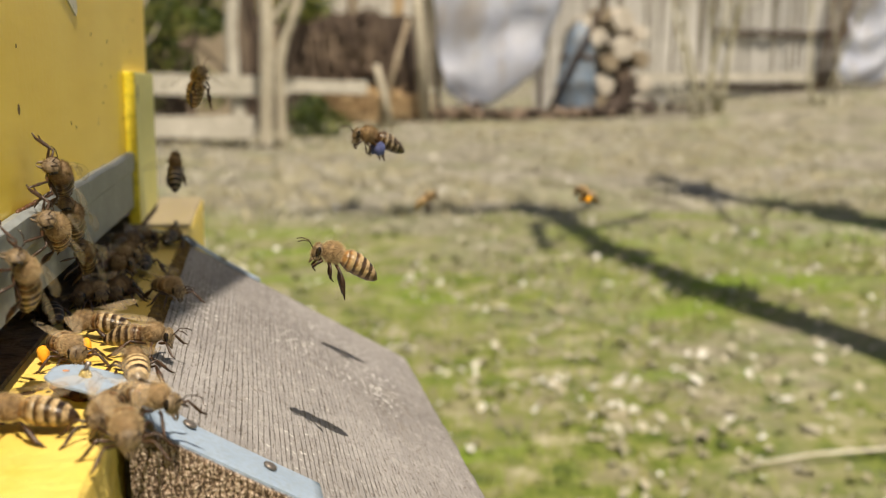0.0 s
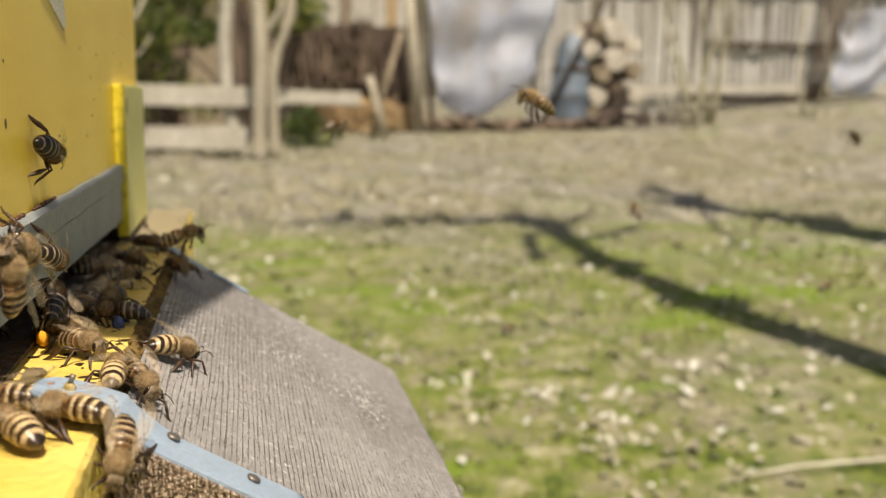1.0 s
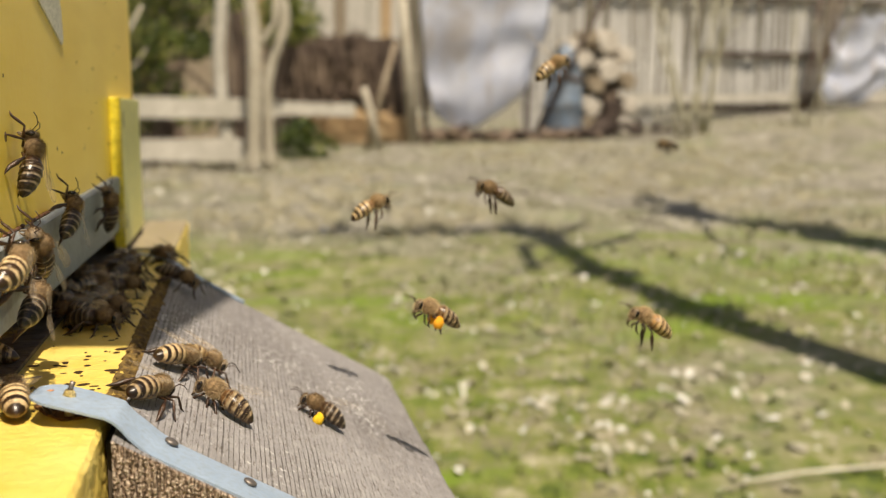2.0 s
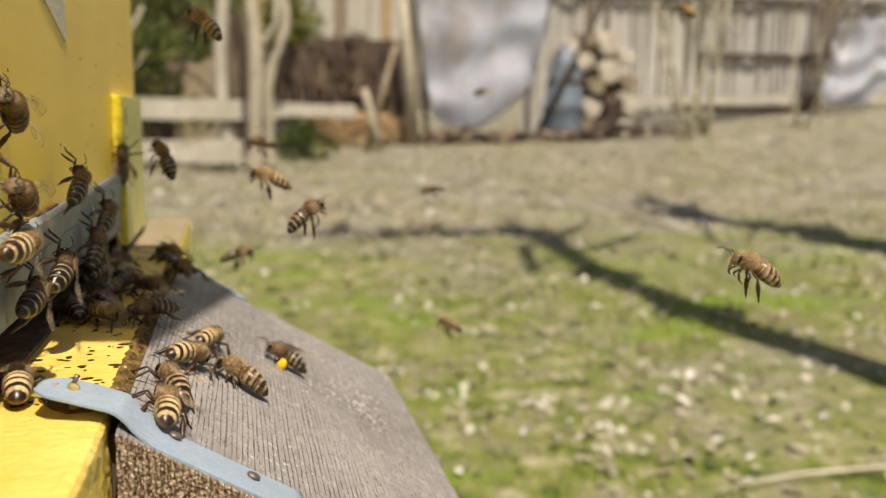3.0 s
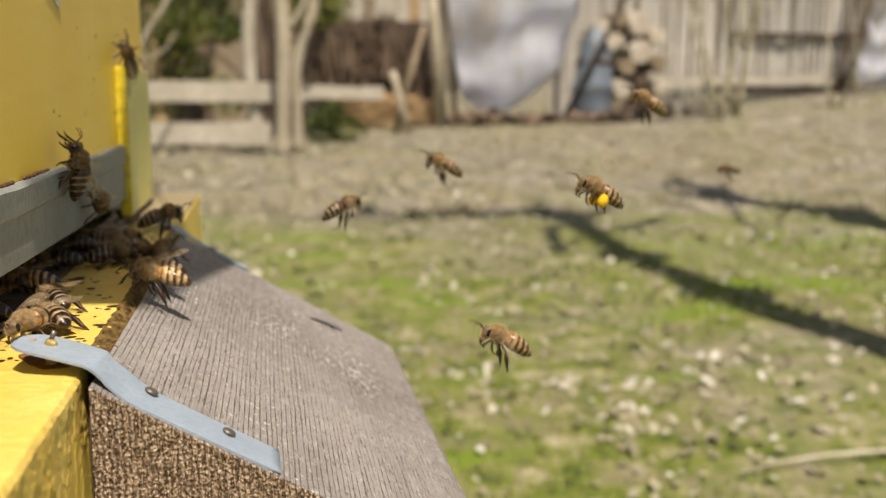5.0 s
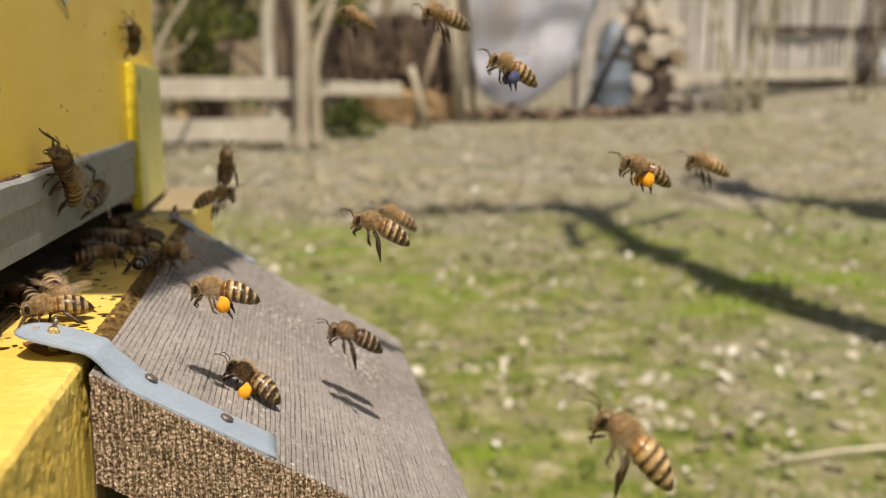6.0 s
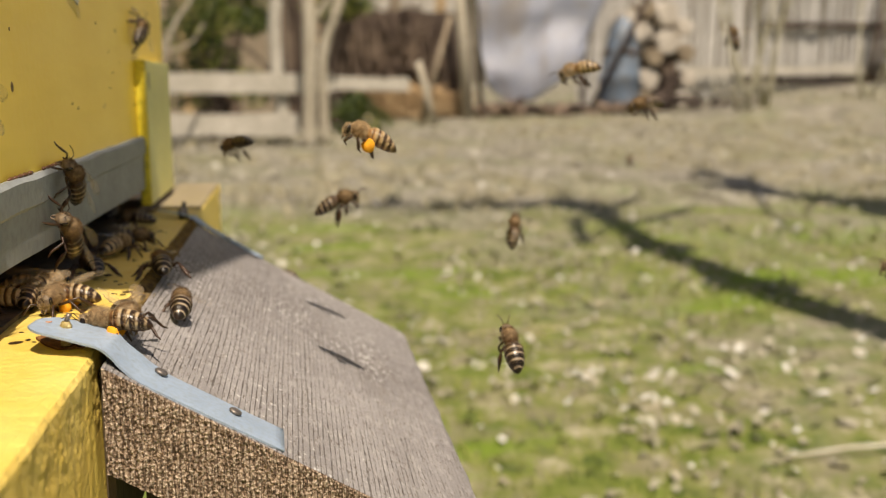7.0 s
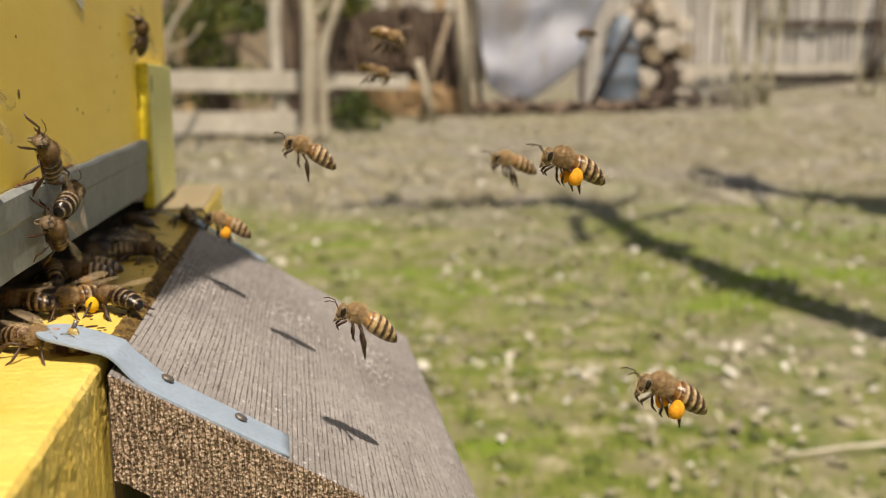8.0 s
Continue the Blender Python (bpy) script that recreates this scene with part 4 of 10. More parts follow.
def sheet_mesh(w, h, seed, sag):
    """A hanging sheet with deep folds, as one thick skin."""
    bm = bmesh.new()
    nx, nz = 34, 26
    grid = []
    for j in range(nz + 1):
        v = j / nz
        row = []
        for i in range(nx + 1):
            u = i / nx
            swag = v - 0.9 * (u - 0.45) ** 2 + 0.25 * noise.noise((u * 2, v * 1.5, seed))
            fold = 0.045 * math.sin(swag * 15) * (0.25 + v) * (1.2 - 0.6 * u) + 0.05 * math.sin(u * 11 + 2 * v) + 0.14 * noise.noise((u * 2.5, v * 2.5, seed + 9))
            wid = 1 - sag * v * v + 0.05 * noise.noise((0, v * 5, seed))
            bot = 0.10 * noise.noise((u * 4, 1, seed)) + 1.5 * (u - 0.42) ** 2 * v + 0.45 * max(u - 0.3, 0.0) * v
            row.append(bm.verts.new(((u - 0.5) * w * wid + 0.03 * noise.noise((u * 5, v * 5, seed)), fold, h * (1 - v) + bot)))
        grid.append(row)
    for a, b in zip(grid, grid[1:]):
        for i in range(nx):
            bm.faces.new((a[i], b[i], b[i + 1], a[i + 1]))
    bmesh.ops.solidify(bm, geom=bm.faces[:], thickness=0.006)
    return smooth(bm)


SWAY = []


def build_right_side():
    rng = random.Random(41)
    s = thing("plastic_sheet", pose(3.38, 12.85, rise(3.4, 12.85) + 0.12), "milky blue-white plastic sheeting hung in folds over a stack", "plastic sheet")
    SWAY.append(part("sheet", sheet_mesh(1.85, 2.1, 3, 0.22), SHEET, s))
    frame_bm = bmesh.new()
    for x in (-0.75, 0.75):
        tube(frame_bm, [(x, 0.35, -0.15), (x, 0.35, 2.2)], [0.04, 0.04], 6)
    tube(frame_bm, [(-1.0, 0.3, 2.12), (1.0, 0.3, 2.12)], [0.04, 0.04], 6)
    part("frame", frame_bm, DEBRIS, s)
    # blue drum partly wrapped
    s = thing("blue_drum", pose(4.52, 12.75, rise(4.5, 12.7)), "dented blue plastic drum standing by the log pile", "drum")
    bm = tube(bmesh.new(), [(0, 0, 0.0), (0, 0, 0.06), (0, 0, 0.10), (0, 0, 0.42), (0.005, 0, 0.46), (0.01, 0, 0.52), (0.015, 0, 0.80), (0.02, 0, 1.08), (0.02, 0, 1.22), (0.02, 0, 1.30)],
              [0.28, 0.30, 0.285, 0.275, 0.29, 0.27, 0.235, 0.17, 0.10, 0.04], 20)
    for v in bm.verts:
        v.co += Vector((1, 1, 0)) * 0.03 * noise.noise(v.co * 4)
    part("body", smooth(bm), BLUE, s)
    part("band", smooth(tube(bmesh.new(), [(0.015, 0, 0.78), (0.016, 0, 0.85)], [0.245, 0.232], 20)), DEBRIS, s, "dark band round the drum")
    s = thing("scrap_pile", pose(4.6, 12.3, rise(4.6, 12.3)), "pile of dark scrap wood and rubble", "scrap pile")
    piece = box(bmesh.new(), -0.5, 0.5, -0.5, 0.5, -0.5, 0.5, 0.06)
    first = part("scrap_piece", piece, DEBRIS, s)
    brick = part("brick", box(bmesh.new(), -0.5, 0.5, -0.5, 0.5, -0.5, 0.5, 0.04), BRICK, s)
    for i in range(230):
        red = i % 7 == 0
        x = rng.uniform(-2.2, 0.3) if red else rng.uniform(-2.2, 3.4)
        h = 0.10 + 0.12 * max(0, 1 - abs(x - 0.75) / 0.7)
        ob = (brick if red else first) if i < 2 else new("brick" if red else "scrap_piece", (brick if red else first).data)
        ob.parent = s
        ob.matrix_basis = pose(x, rng.uniform(-0.3, 0.0) if red else rng.uniform(-0.1, 0.3), rng.uniform(0.02, 0.10 if red else h), rng.uniform(-40, 40), rng.uniform(-40, 40),
                               rng.uniform(0, 180)) @ Matrix.Diagonal((rng.uniform(0.1, 0.3 if red else 0.4), 0.07, 0.05, 1))
    # stacked logs, ends to the viewer
    pile = thing("log_pile", pose(5.05, 12.9, rise(5.0, 12.9)), "stacked firewood with pale round log ends", "firewood")
    for k, (x, z, r, mat) in enumerate(((-0.35, 1.30, 0.11, LOG), (-0.14, 1.09, 0.135, LOG), (0.23, 1.36, 0.16, LOG), (0.22, 0.95, 0.17, LOG), (-0.02, 0.44, 0.15, LOG), (0.50, 1.17, 0.12, LOG),
                                        (0.03, 0.74, 0.12, TAN), (-0.08, 0.15, 0.14, TAN), (0.27, 0.62, 0.13, BROWN), (0.20, 0.17, 0.15, DEBRIS), (0.32, 0.40, 0.13, DEBRIS), (-0.05, 1.42, 0.11, TAN),
                                        (0.48, 0.16, 0.11, LOG), (0.53, 0.80, 0.13, TAN), (0.58, 0.46, 0.12, LOG))):
        bm = tube(bmesh.new(), [(0, -0.004, 0), (0, 0.012, 0), (0, 0.6, 0)], [r * 0.9, r, r * 1.04], 11)
        for v in bm.verts:
            q = 1 + 0.16 * noise.noise((v.co.x * 9, k * 3.1, v.co.z * 9))
            v.co.x, v.co.z = v.co.x * q, v.co.z * q
        part("log", bm, mat, pile).matrix_basis = pose(x, 0.05 * (k % 3), z, rng.uniform(-6, 6), 40 * k, rng.uniform(-8, 8))
    # slat fence
    f = thing("slat_fence", pose(4.1, 13.6, rise(7.5, 13.6)), "weathered grey upright-slat fence with dark rails", "fence")
    slat = None
    base = rise(7.5, 13.6)
    for k in range(88):
        if slat is None:
            bm = box(bmesh.new(), -0.048, 0.048, -0.011, 0.011, 0.0, 3.1, 0.003)
            ob = part("slat", bm, SLAT, f)
            slat = ob.data
        else:
            ob = new("slat", slat)
            ob.parent = f
        x = 0.1 + 0.094 * k + rng.uniform(-0.012, 0.012)
        ob.matrix_basis = pose(x, rng.uniform(-0.03, 0.03), rise(4.1 + x, 13.6) - base + rng.uniform(0.02, 0.16), 0, rng.uniform(-3, 3), 0) @ Matrix.Diagonal((rng.uniform(0.6, 1.1), 1, rng.uniform(0.9, 1.0), 1))
    for x, z, L, h in ((2.9, 0.87, 5.4, 0.085), (2.6, 0.055, 5.6, 0.10), (0.0, 1.7, 8.2, 0.075)):
        part("rail", plank_mesh(L, h, 0.05, z), DEBRIS, f).matrix_basis = pose(x, -0.07, z - base, 0, -0.2, 0)
    part("low_rail", plank_mesh(7.6, 0.10, 0.05, 5), PLANK, f).matrix_basis = pose(0.6, -0.12, 0.17 - base, 0, -0.6, 0)
    for k, x in enumerate((8.62, 8.78, 8.90)):
        p = thing("leaning_pole", pose(x, 13.3, rise(x, 13.3)), "dark weathered pole leaning on the slat fence", "pole")
        part("shaft", smooth(tube(bmesh.new(), [(0, 0, -0.03), (0.16, 0.05, 0.8), (0.3 + 0.05 * k, 0.12, 1.9)], [0.05, 0.045, 0.035], 7)), BROWN, p)
    s = thing("plastic_sheet", pose(9.02, 12.3, rise(9.0, 12.3) + 0.02), "white plastic sheeting heaped against the fence", "plastic sheet")
    part("sheet", sheet_mesh(1.1, 1.3, 8, -0.5), SHEET, s)


def build_backdrop():
    bm = bmesh.new()
    n = 40
    lo, hi = [], []
    for i in range(n + 1):
        a = radians(-65 + 130 * i / n)
        x, y = 45 * math.sin(a), 45 * math.cos(a)
        lo.append(bm.verts.new((x, y, -1.0)))
        hi.append(bm.verts.new((x, y, 8.0 + 1.2 * noise.noise((i * 0.7, 0, 0)))))
    for i in range(n):
        bm.faces.new((lo[i], hi[i], hi[i + 1], lo[i + 1]))
    ob = part("backdrop", bm, mat_two("far_hedge", (0.13, 0.115, 0.085), (0.26, 0.23, 0.18), 0.6, 0.95))
    tagged(ob, "distant line of bare hedges and trees", "backdrop", kind="structure")


def build_shade_trees():
    """Bare trees standing beside the viewer; the long shadows on the turf are theirs."""
    for x, y, r, trunk, knots, limbs in (
            (1.26, 1.15, 0.068, ((0, -0.03), (0.03, 0.4), (0.057, 0.85), (0.075, 1.3), (0.087, 1.78), (0.113, 2.24), (0.145, 2.65), (0.168, 2.99), (0.246, 3.64), (0.337, 4.27), (0.483, 5.16)),
             ((0.102, 2.12), (0.20, 3.3)),
             (((0.46, 5.02), (0.45, 5.57), (0.26, 5.64), (-0.05, 5.72), (-0.35, 5.7)), ((0.40, 4.66), (0.26, 4.6), (0.10, 3.9), (0.03, 3.42)), ((0.45, 4.95), (0.62, 5.4), (0.75, 5.55)),
              ((0.337, 4.27), (0.52, 4.5), (0.78, 4.8)), ((0.45, 5.57), (0.10, 5.35), (-0.2, 5.3)), ((0.48, 5.16), (0.58, 5.5), (0.50, 5.95)))),
            (2.45, 2.0, 0.115, ((0, -0.03), (0.05, 1.1), (0.135, 2.21), (0.19, 2.6), (0.243, 3.02), (0.27, 3.54), (0.23, 4.04), (0.167, 4.40), (0.14, 5.14)),
             ((0.21, 2.7), (0.26, 3.4)),
             (((0.167, 4.40), (0.30, 5.0), (0.47, 5.66), (0.42, 6.1)), ((0.167, 4.40), (-0.1, 3.6), (-0.345, 2.80), (-0.57, 1.82)), ((0.14, 5.14), (0.0, 5.3), (-0.25, 5.4)),
              ((0.24, 3.9), (0.5, 4.3), (0.9, 4.6)), ((0.27, 3.54), (0.6, 3.7), (1.0, 4.1))))):
        t = thing("bare_tree", pose(x, y, rise(x, y)), "tall slender bare fruit tree throwing a long shadow", "tree")
        n = len(trunk)
        part("trunk", smooth(tube(bmesh.new(), [(dx, 0.0, z) for dx, z in trunk], [r * (1.15 - 0.5 * k / n) * (1 + 0.16 * noise.noise((k * 1.7, x * 3, 2))) for k in range(n)], 9)), BARK, t)
        for dx, z in knots:
            part("knot", smooth(_blob((dx + 0.012, 0.0, z), (r * 1.75, r * 1.3, r * 2.2), 10, 7)), BARK, t)
        for k, line in enumerate(limbs):
            thick = r * (1.5 if k == 0 and x < 2 else 1.0 if k == 0 else 0.9 if k == 4 and x < 2 else 0.5 if x < 2 else 0.13)
            bm = tube(bmesh.new(), [(dx, 0.04 * math.sin(2.3 * i + k), z) for i, (dx, z) in enumerate(line)], [thick * (1 - 0.16 * i) for i in range(len(line))], 7)
            (px, pz), (qx, qz) = line[-2], line[-1]
            for j in (-1, 1):
                tube(bm, [((px + qx) / 2, 0.02, (pz + qz) / 2), (qx + 0.10 * j, 0.12 * j, qz + 0.15), (qx + 0.2 * j, 0.2 * j, qz + 0.35)], [thick * 0.4, thick * 0.3, thick * 0.15], 5)
            part("limb", smooth(bm), BARK, t)


# a pruned stick on the turf
def build_stick():
    s = thing("stick", pose(0.765, 1.095, -0.44), "bleached bare stick lying on the turf", "stick")
    part("shaft", smooth(tube(bmesh.new(), [(-0.10, 0, 0.0), (0.0, 0.004, 0.006), (0.12, 0.008, 0.004), (0.3, 0.0, 0.008)], [0.0022, 0.0028, 0.0032, 0.0036], 7)), mat_two("bleached_stick", (0.52, 0.48, 0.39), (0.70, 0.66, 0.57), 60, 0.8), s)


# ---- bees ----
def abdomen_girth(u):
    """Width of the abdomen along its length, from the waist (0) to the tail (1)."""
    return 0.46 + 0.54 * math.sin(math.pi / 2 * u / 0.30) if u < 0.30 else max(1 - ((u - 0.30) / 0.705) ** 2.5, 0.0) ** 0.64


def abdomen_mesh(bm, droop, long=0.0076):
    """Six overlapping plates ending in a tapered tip."""
    n, seg = 42, 18
    rings = []
    for i in range(n + 1):
        u = i / n
        x = 0.0003 - long * u
        r = abdomen_girth(u) * (0.955 + 0.075 * ((u * 6 + 0.25) % 1.0))
        zc = 0.0002 - droop * u * u
        rings.append([bm.verts.new((x, 0.00214 * r * math.cos(a), zc + 0.00190 * r * math.sin(a))) for a in (2 * math.pi * k / seg for k in range(seg))])
    for a, b in zip(rings, rings[1:]):
        for k in range(seg):
            bm.faces.new((a[k], b[k], b[(k + 1) % seg], a[(k + 1) % seg]))
    bm.faces.new(rings[0])
    bm.faces.new(rings[-1][::-1])
    bmesh.ops.recalc_face_normals(bm, faces=bm.faces)
    return smooth(bm)


def band_hairs(bm, droop, rng, long=0.0076):
    """Short pale hairs lying back over the front rim of each plate."""
    for u0, count in ((0.03, 300), (0.24, 330), (0.42, 300), (0.60, 240), (0.785, 130)):
        for i in range(count):
            u, a = u0 + rng.uniform(-0.03, 0.025), rng.uniform(0, 2 * math.pi)
            r = abdomen_girth(u)
            d = Vector((0, math.cos(a), math.sin(a)))
            p = Vector((0.0003 - long * u, 0.00214 * r * d.y, 0.0002 - droop * u * u + 0.00190 * r * d.z)) + d * 0.00003
            tip = p + (d * rng.uniform(0.15, 0.5) + Vector((-1, 0, 0))) * rng.uniform(0.0002, 0.00038)
            side = d.cross(Vector((1, 0, 0))) * 0.000014
            bm.faces.new((bm.verts.new(p - side), bm.verts.new(p + side), bm.verts.new(tip)))
    return bm


def hairs(bm, c, r, count, length, rng, back=0.4):
    for i in range(count):
        d = Vector((rng.gauss(0, 1), rng.gauss(0, 1), rng.gauss(0.15, 1))).normalized()
        p = Vector(c) + Vector((d.x * r[0], d.y * r[1], d.z * r[2]))
        tip = p + (d + Vector((-back, 0, 0)) + Vector((rng.uniform(-.3, .3), rng.uniform(-.3, .3), rng.uniform(-.3, .3)))) * length * rng.uniform(0.6, 1.1)
        side = d.cross(Vector((rng.random(), rng.random(), rng.random()))).normalized() * 0.00002
        bm.faces.new((bm.verts.new(p - side), bm.verts.new(p + side), bm.verts.new(tip)))
    return bm


def wing_mesh(length, width, sweep):
    """A flat wing outline from the hinge at the origin out along +y, a thin double skin."""
    bm = bmesh.new()
    edge = []
    for k in range(18):
        a = 2 * math.pi * k / 18
        t = 0.5 - 0.5 * math.cos(a)
        w = width * math.sin(a) * (0.35 + 0.65 * t)
        edge.append((w * 0.5 - sweep * t, length * t, 0.00025 * math.sin(a * 2)))
    top = [bm.verts.new(Vector(p)) for p in edge]
    bm.faces.new(top)
    return bm


def leg_points(k, side, dangling, loaded=False):
    """Hip, knee, ankle and foot of leg k (0 front, 1 middle, 2 hind)."""
    hip = Vector((0.0030 - 0.0012 * k, side * 0.0011, -0.0013))
    if dangling:
        d = [((0.0037, 0.0014, -0.0021), (0.0042, 0.0010, -0.0029), (0.0035, 0.0008, -0.0035)),
             ((0.0012, 0.0021, -0.0023), (0.0008, 0.0016, -0.0036), (0.0000, 0.0012, -0.0041)),
             ((-0.0006, 0.0021, -0.0022), (-0.0018, 0.0023, -0.0044), (-0.0028, 0.0024, -0.0062))][k]
    else:
        d = [((0.0050, 0.0026, -0.0008), (0.0064, 0.0036, -0.0027), (0.0072, 0.0040, -0.0031)),
             ((0.0018, 0.0036, -0.0006), (0.0016, 0.0054, -0.0026), (0.0012, 0.0064, -0.0031)),
             ((-0.0012, 0.0034, -0.0004), (-0.0034, 0.0046, -0.0024), (-0.0050, 0.0052, -0.0031))][k]
    if loaded and k == 2:
        d = ((-0.0002, 0.0021, -0.0014), (-0.0018, 0.0026, -0.0030), (-0.0028, 0.0021, -0.0045)) if dangling else (
            (-0.0008, 0.0027, -0.0004), (-0.0026, 0.0034, -0.0022), (-0.0044, 0.0037, -0.0031))
    return [hip] + [Vector((x, side * y, z)) for x, y, z in d]


MESHES = {}


def shared(key, name, make, material, parent, label=""):
    if key not in MESHES:
        bm = make()
        me = bpy.data.meshes.new(key)
        bm.to_mesh(me)
        bm.free()
        me.materials.append(material)
        MESHES[key] = me
    ob = new(name, MESHES[key])
    ob.parent = parent
    if label:
        ob["label"] = label
    return ob


def wing_pose(side, hind, stroke, fold):
    """The wing on its hinge: stroke lifts it, fold lays it back along the body."""
    hinge = pose(0.0020 - (0.0009 if hind else 0), side * 0.0015, 0.0021 - (0.0002 if hind else 0))
    return hinge @ pose(0, 0, 0, 0, 0, side * fold) @ pose(0, 0, 0, side * stroke, -8 * 1, 0) @ (pose(0, 0, 0) if side > 0 else pose(0, 0, 0, 180, 0, 0))


BEES = []


def bee(coat="amber", pollen="", flying=True, scale=1.0, label=""):
    kind = "flying" if flying else "crawling"
    text = label or "%s %s honey bee%s" % (kind, {"amber": "amber-banded brown", "honey": "golden-orange banded", "dark": "dark brown banded"}[coat], " carrying %s pollen" % (
        "blue-grey" if pollen == "blue" else pollen) if pollen else (" with clear wings spread" if flying else " with wings folded back"))
    b = thing("honey_bee", pose(0, 0, 0), text, "bee", "honey bees at the hive")
    b.scale = (scale,) * 3
    rng = random.Random(77)
    shared("thorax", "thorax", lambda: smooth(_blob((0.0018, 0, 0.0004), (0.0020, 0.00178, 0.00175), 14, 10)), THORAX, b)
    fur = HAIR_DARK if coat == "dark" else HAIR
    shared("thorax_hair" + coat, "thorax_hair", lambda: hairs(bmesh.new(), (0.0018, 0, 0.0004), (0.0020, 0.00175, 0.00172), 2600, 0.00062, rng), fur, b, "dark brown fur" if coat == "dark" else "tawny fur")
    droop, long = (0.0015, 0.0074) if flying else (0.0013, 0.0075)
    shared("abdomen_" + coat + kind, "abdomen", lambda: abdomen_mesh(bmesh.new(), droop, long), ABD[coat], b)
    shared("band_hair" + coat + kind, "band_hair", lambda: band_hairs(bmesh.new(), droop, rng, long), HAIR_DARK if coat == "dark" else BAND_HAIR, b, "thin pale hair bands")
    shared("abdomen_hair" + coat, "abdomen_hair", lambda: hairs(bmesh.new(), (-0.0010, 0, 0.0001), (0.0013, 0.0020, 0.0018), 420, 0.00042, rng, 1.2), fur, b, "short pale fur")
    head = shared("head", "head", lambda: smooth(_head()), HEAD, b)
    shared("head_hair" + coat, "head_hair", lambda: hairs(bmesh.new(), (0.0043, 0, -0.0004), (0.00092, 0.0013, 0.0015), 950, 0.00036, rng, -0.2), fur, head, "short pale fur")
    for s in (1, -1):
        shared("eye%d" % s, "eye", lambda: smooth(_blob((0.00425, s * 0.00122, -0.0002), (0.00048, 0.00036, 0.00088), 10, 8)), EYE, head, "glossy black eye")
        shared("antenna%d" % s, "antenna", lambda: smooth(tube(bmesh.new(), [(0.0051, s * 0.0004, -0.0001), (0.0062, s * 0.0008, 0.0009), (0.0073, s * 0.0013, 0.0008),
                                                                             (0.0081, s * 0.0017, 0.0003)], [0.00008, 0.00009, 0.000095, 0.00008], 5)), LEG, head, "thin black antenna")
        for hind in (False, True):
            w = shared(("hind_wing" if hind else "fore_wing") + kind, "hind_wing" if hind else "fore_wing",
                       (lambda: wing_mesh(0.0062, 0.0022, 0.0006)) if hind else (lambda: wing_mesh(0.0094, 0.0034, 0.0002)), WING_AIR if flying else WING, b, "clear veined wing")
            w.matrix_basis = wing_pose(s, hind, 20 if flying else 8, 18 if flying else (79 if not hind else 72))
        for k in range(3):
            pts = leg_points(k, s, flying, bool(pollen))
            fat = 2.1 if k == 2 else 1.1
            shared("leg%d%d%s%d" % (k, s, kind, bool(pollen) and k == 2), "leg", lambda: smooth(tube(bmesh.new(), [pts[0], pts[0].lerp(pts[1], .5), pts[1], pts[1].lerp(pts[2], .6), pts[2], pts[3]],
                   [0.00022, 0.00028, 0.00019, 0.00025 * fat, 0.00019 * fat, 0.00009], 6)), LEG, b)
        if pollen:
            pts = leg_points(2, s, flying, True)
            c = pts[1].lerp(pts[2], 0.45) + Vector((0, s * 0.0003, 0))
            shared("pollen%d%s%s" % (s, pollen, kind), "pollen_load", lambda: smooth(lumpy(_blob(c, (0.00125, 0.00095, 0.0015), 12, 9), 0.00028)), POLLEN[pollen], b, pollen.replace("blue", "blue-grey") + " pollen pellet")
    BEES.append(b)
    return b


def lumpy(bm, d):
    for v in bm.verts:
        v.co += Vector((1, 1, 1)) * d * noise.noise(v.co * 900)
    return bm


def _head():
    """A flat triangular head, widest at the eyes, with short jaws below."""
    bm = bmesh.new()
    for v in blob(bm, (0.0043, 0, -0.0004), (0.00088, 0.00152, 0.0015), 14, 10):
        v.co.y *= 1 - 0.38 * max(0.0, (-0.0008 - v.co.z) / 0.0014)
    for s in (1, -1):
        tube(bm, [(0.0046, s * 0.0005, -0.0016), (0.0048, s * 0.0004, -0.0022), (0.0049, s * 0.0001, -0.0026)], [0.00026, 0.0002, 0.00008], 5)
    return bm


def _blob(c, r, seg, rings):
    bm = bmesh.new()
    blob(bm, c, r, seg, rings)
    return bm


build_ground()
build_litter()
build_grass()
build_dry_grass()
build_hive()
build_rail_fence()
build_stems()
build_shrub()
build_brush_wall()
build_right_side()
build_backdrop()
build_shade_trees()
build_stick()


def step(b, rows):
    """Legs swing in two tripods while the bee walks."""
    legs = [o for o in b.children if o.name.startswith("leg")]
    for k, o in enumerate(legs):
        hip = Vector((0.0030 - 0.0012 * (k % 3), (0.0011 if k < 3 else -0.0011), -0.0013))
        phase = 1 if (k % 3 + k // 3) % 2 else -1
        keys = []
        for i in range(28):
            t = 0.3 * i
            near = [r for r in rows if abs(r[0] - t) < 0.8]
            go_on = len(near) > 1 and (Vector(near[0][1:4]) - Vector(near[-1][1:4])).length > 1.5
            a = phase * (11 if i % 2 else -11) if go_on else 0
            keys.append((t, Matrix.Translation(hip) @ pose(0, 0, 0, 0, 0, a) @ Matrix.Translation(-hip)))
        walk(o, keys)


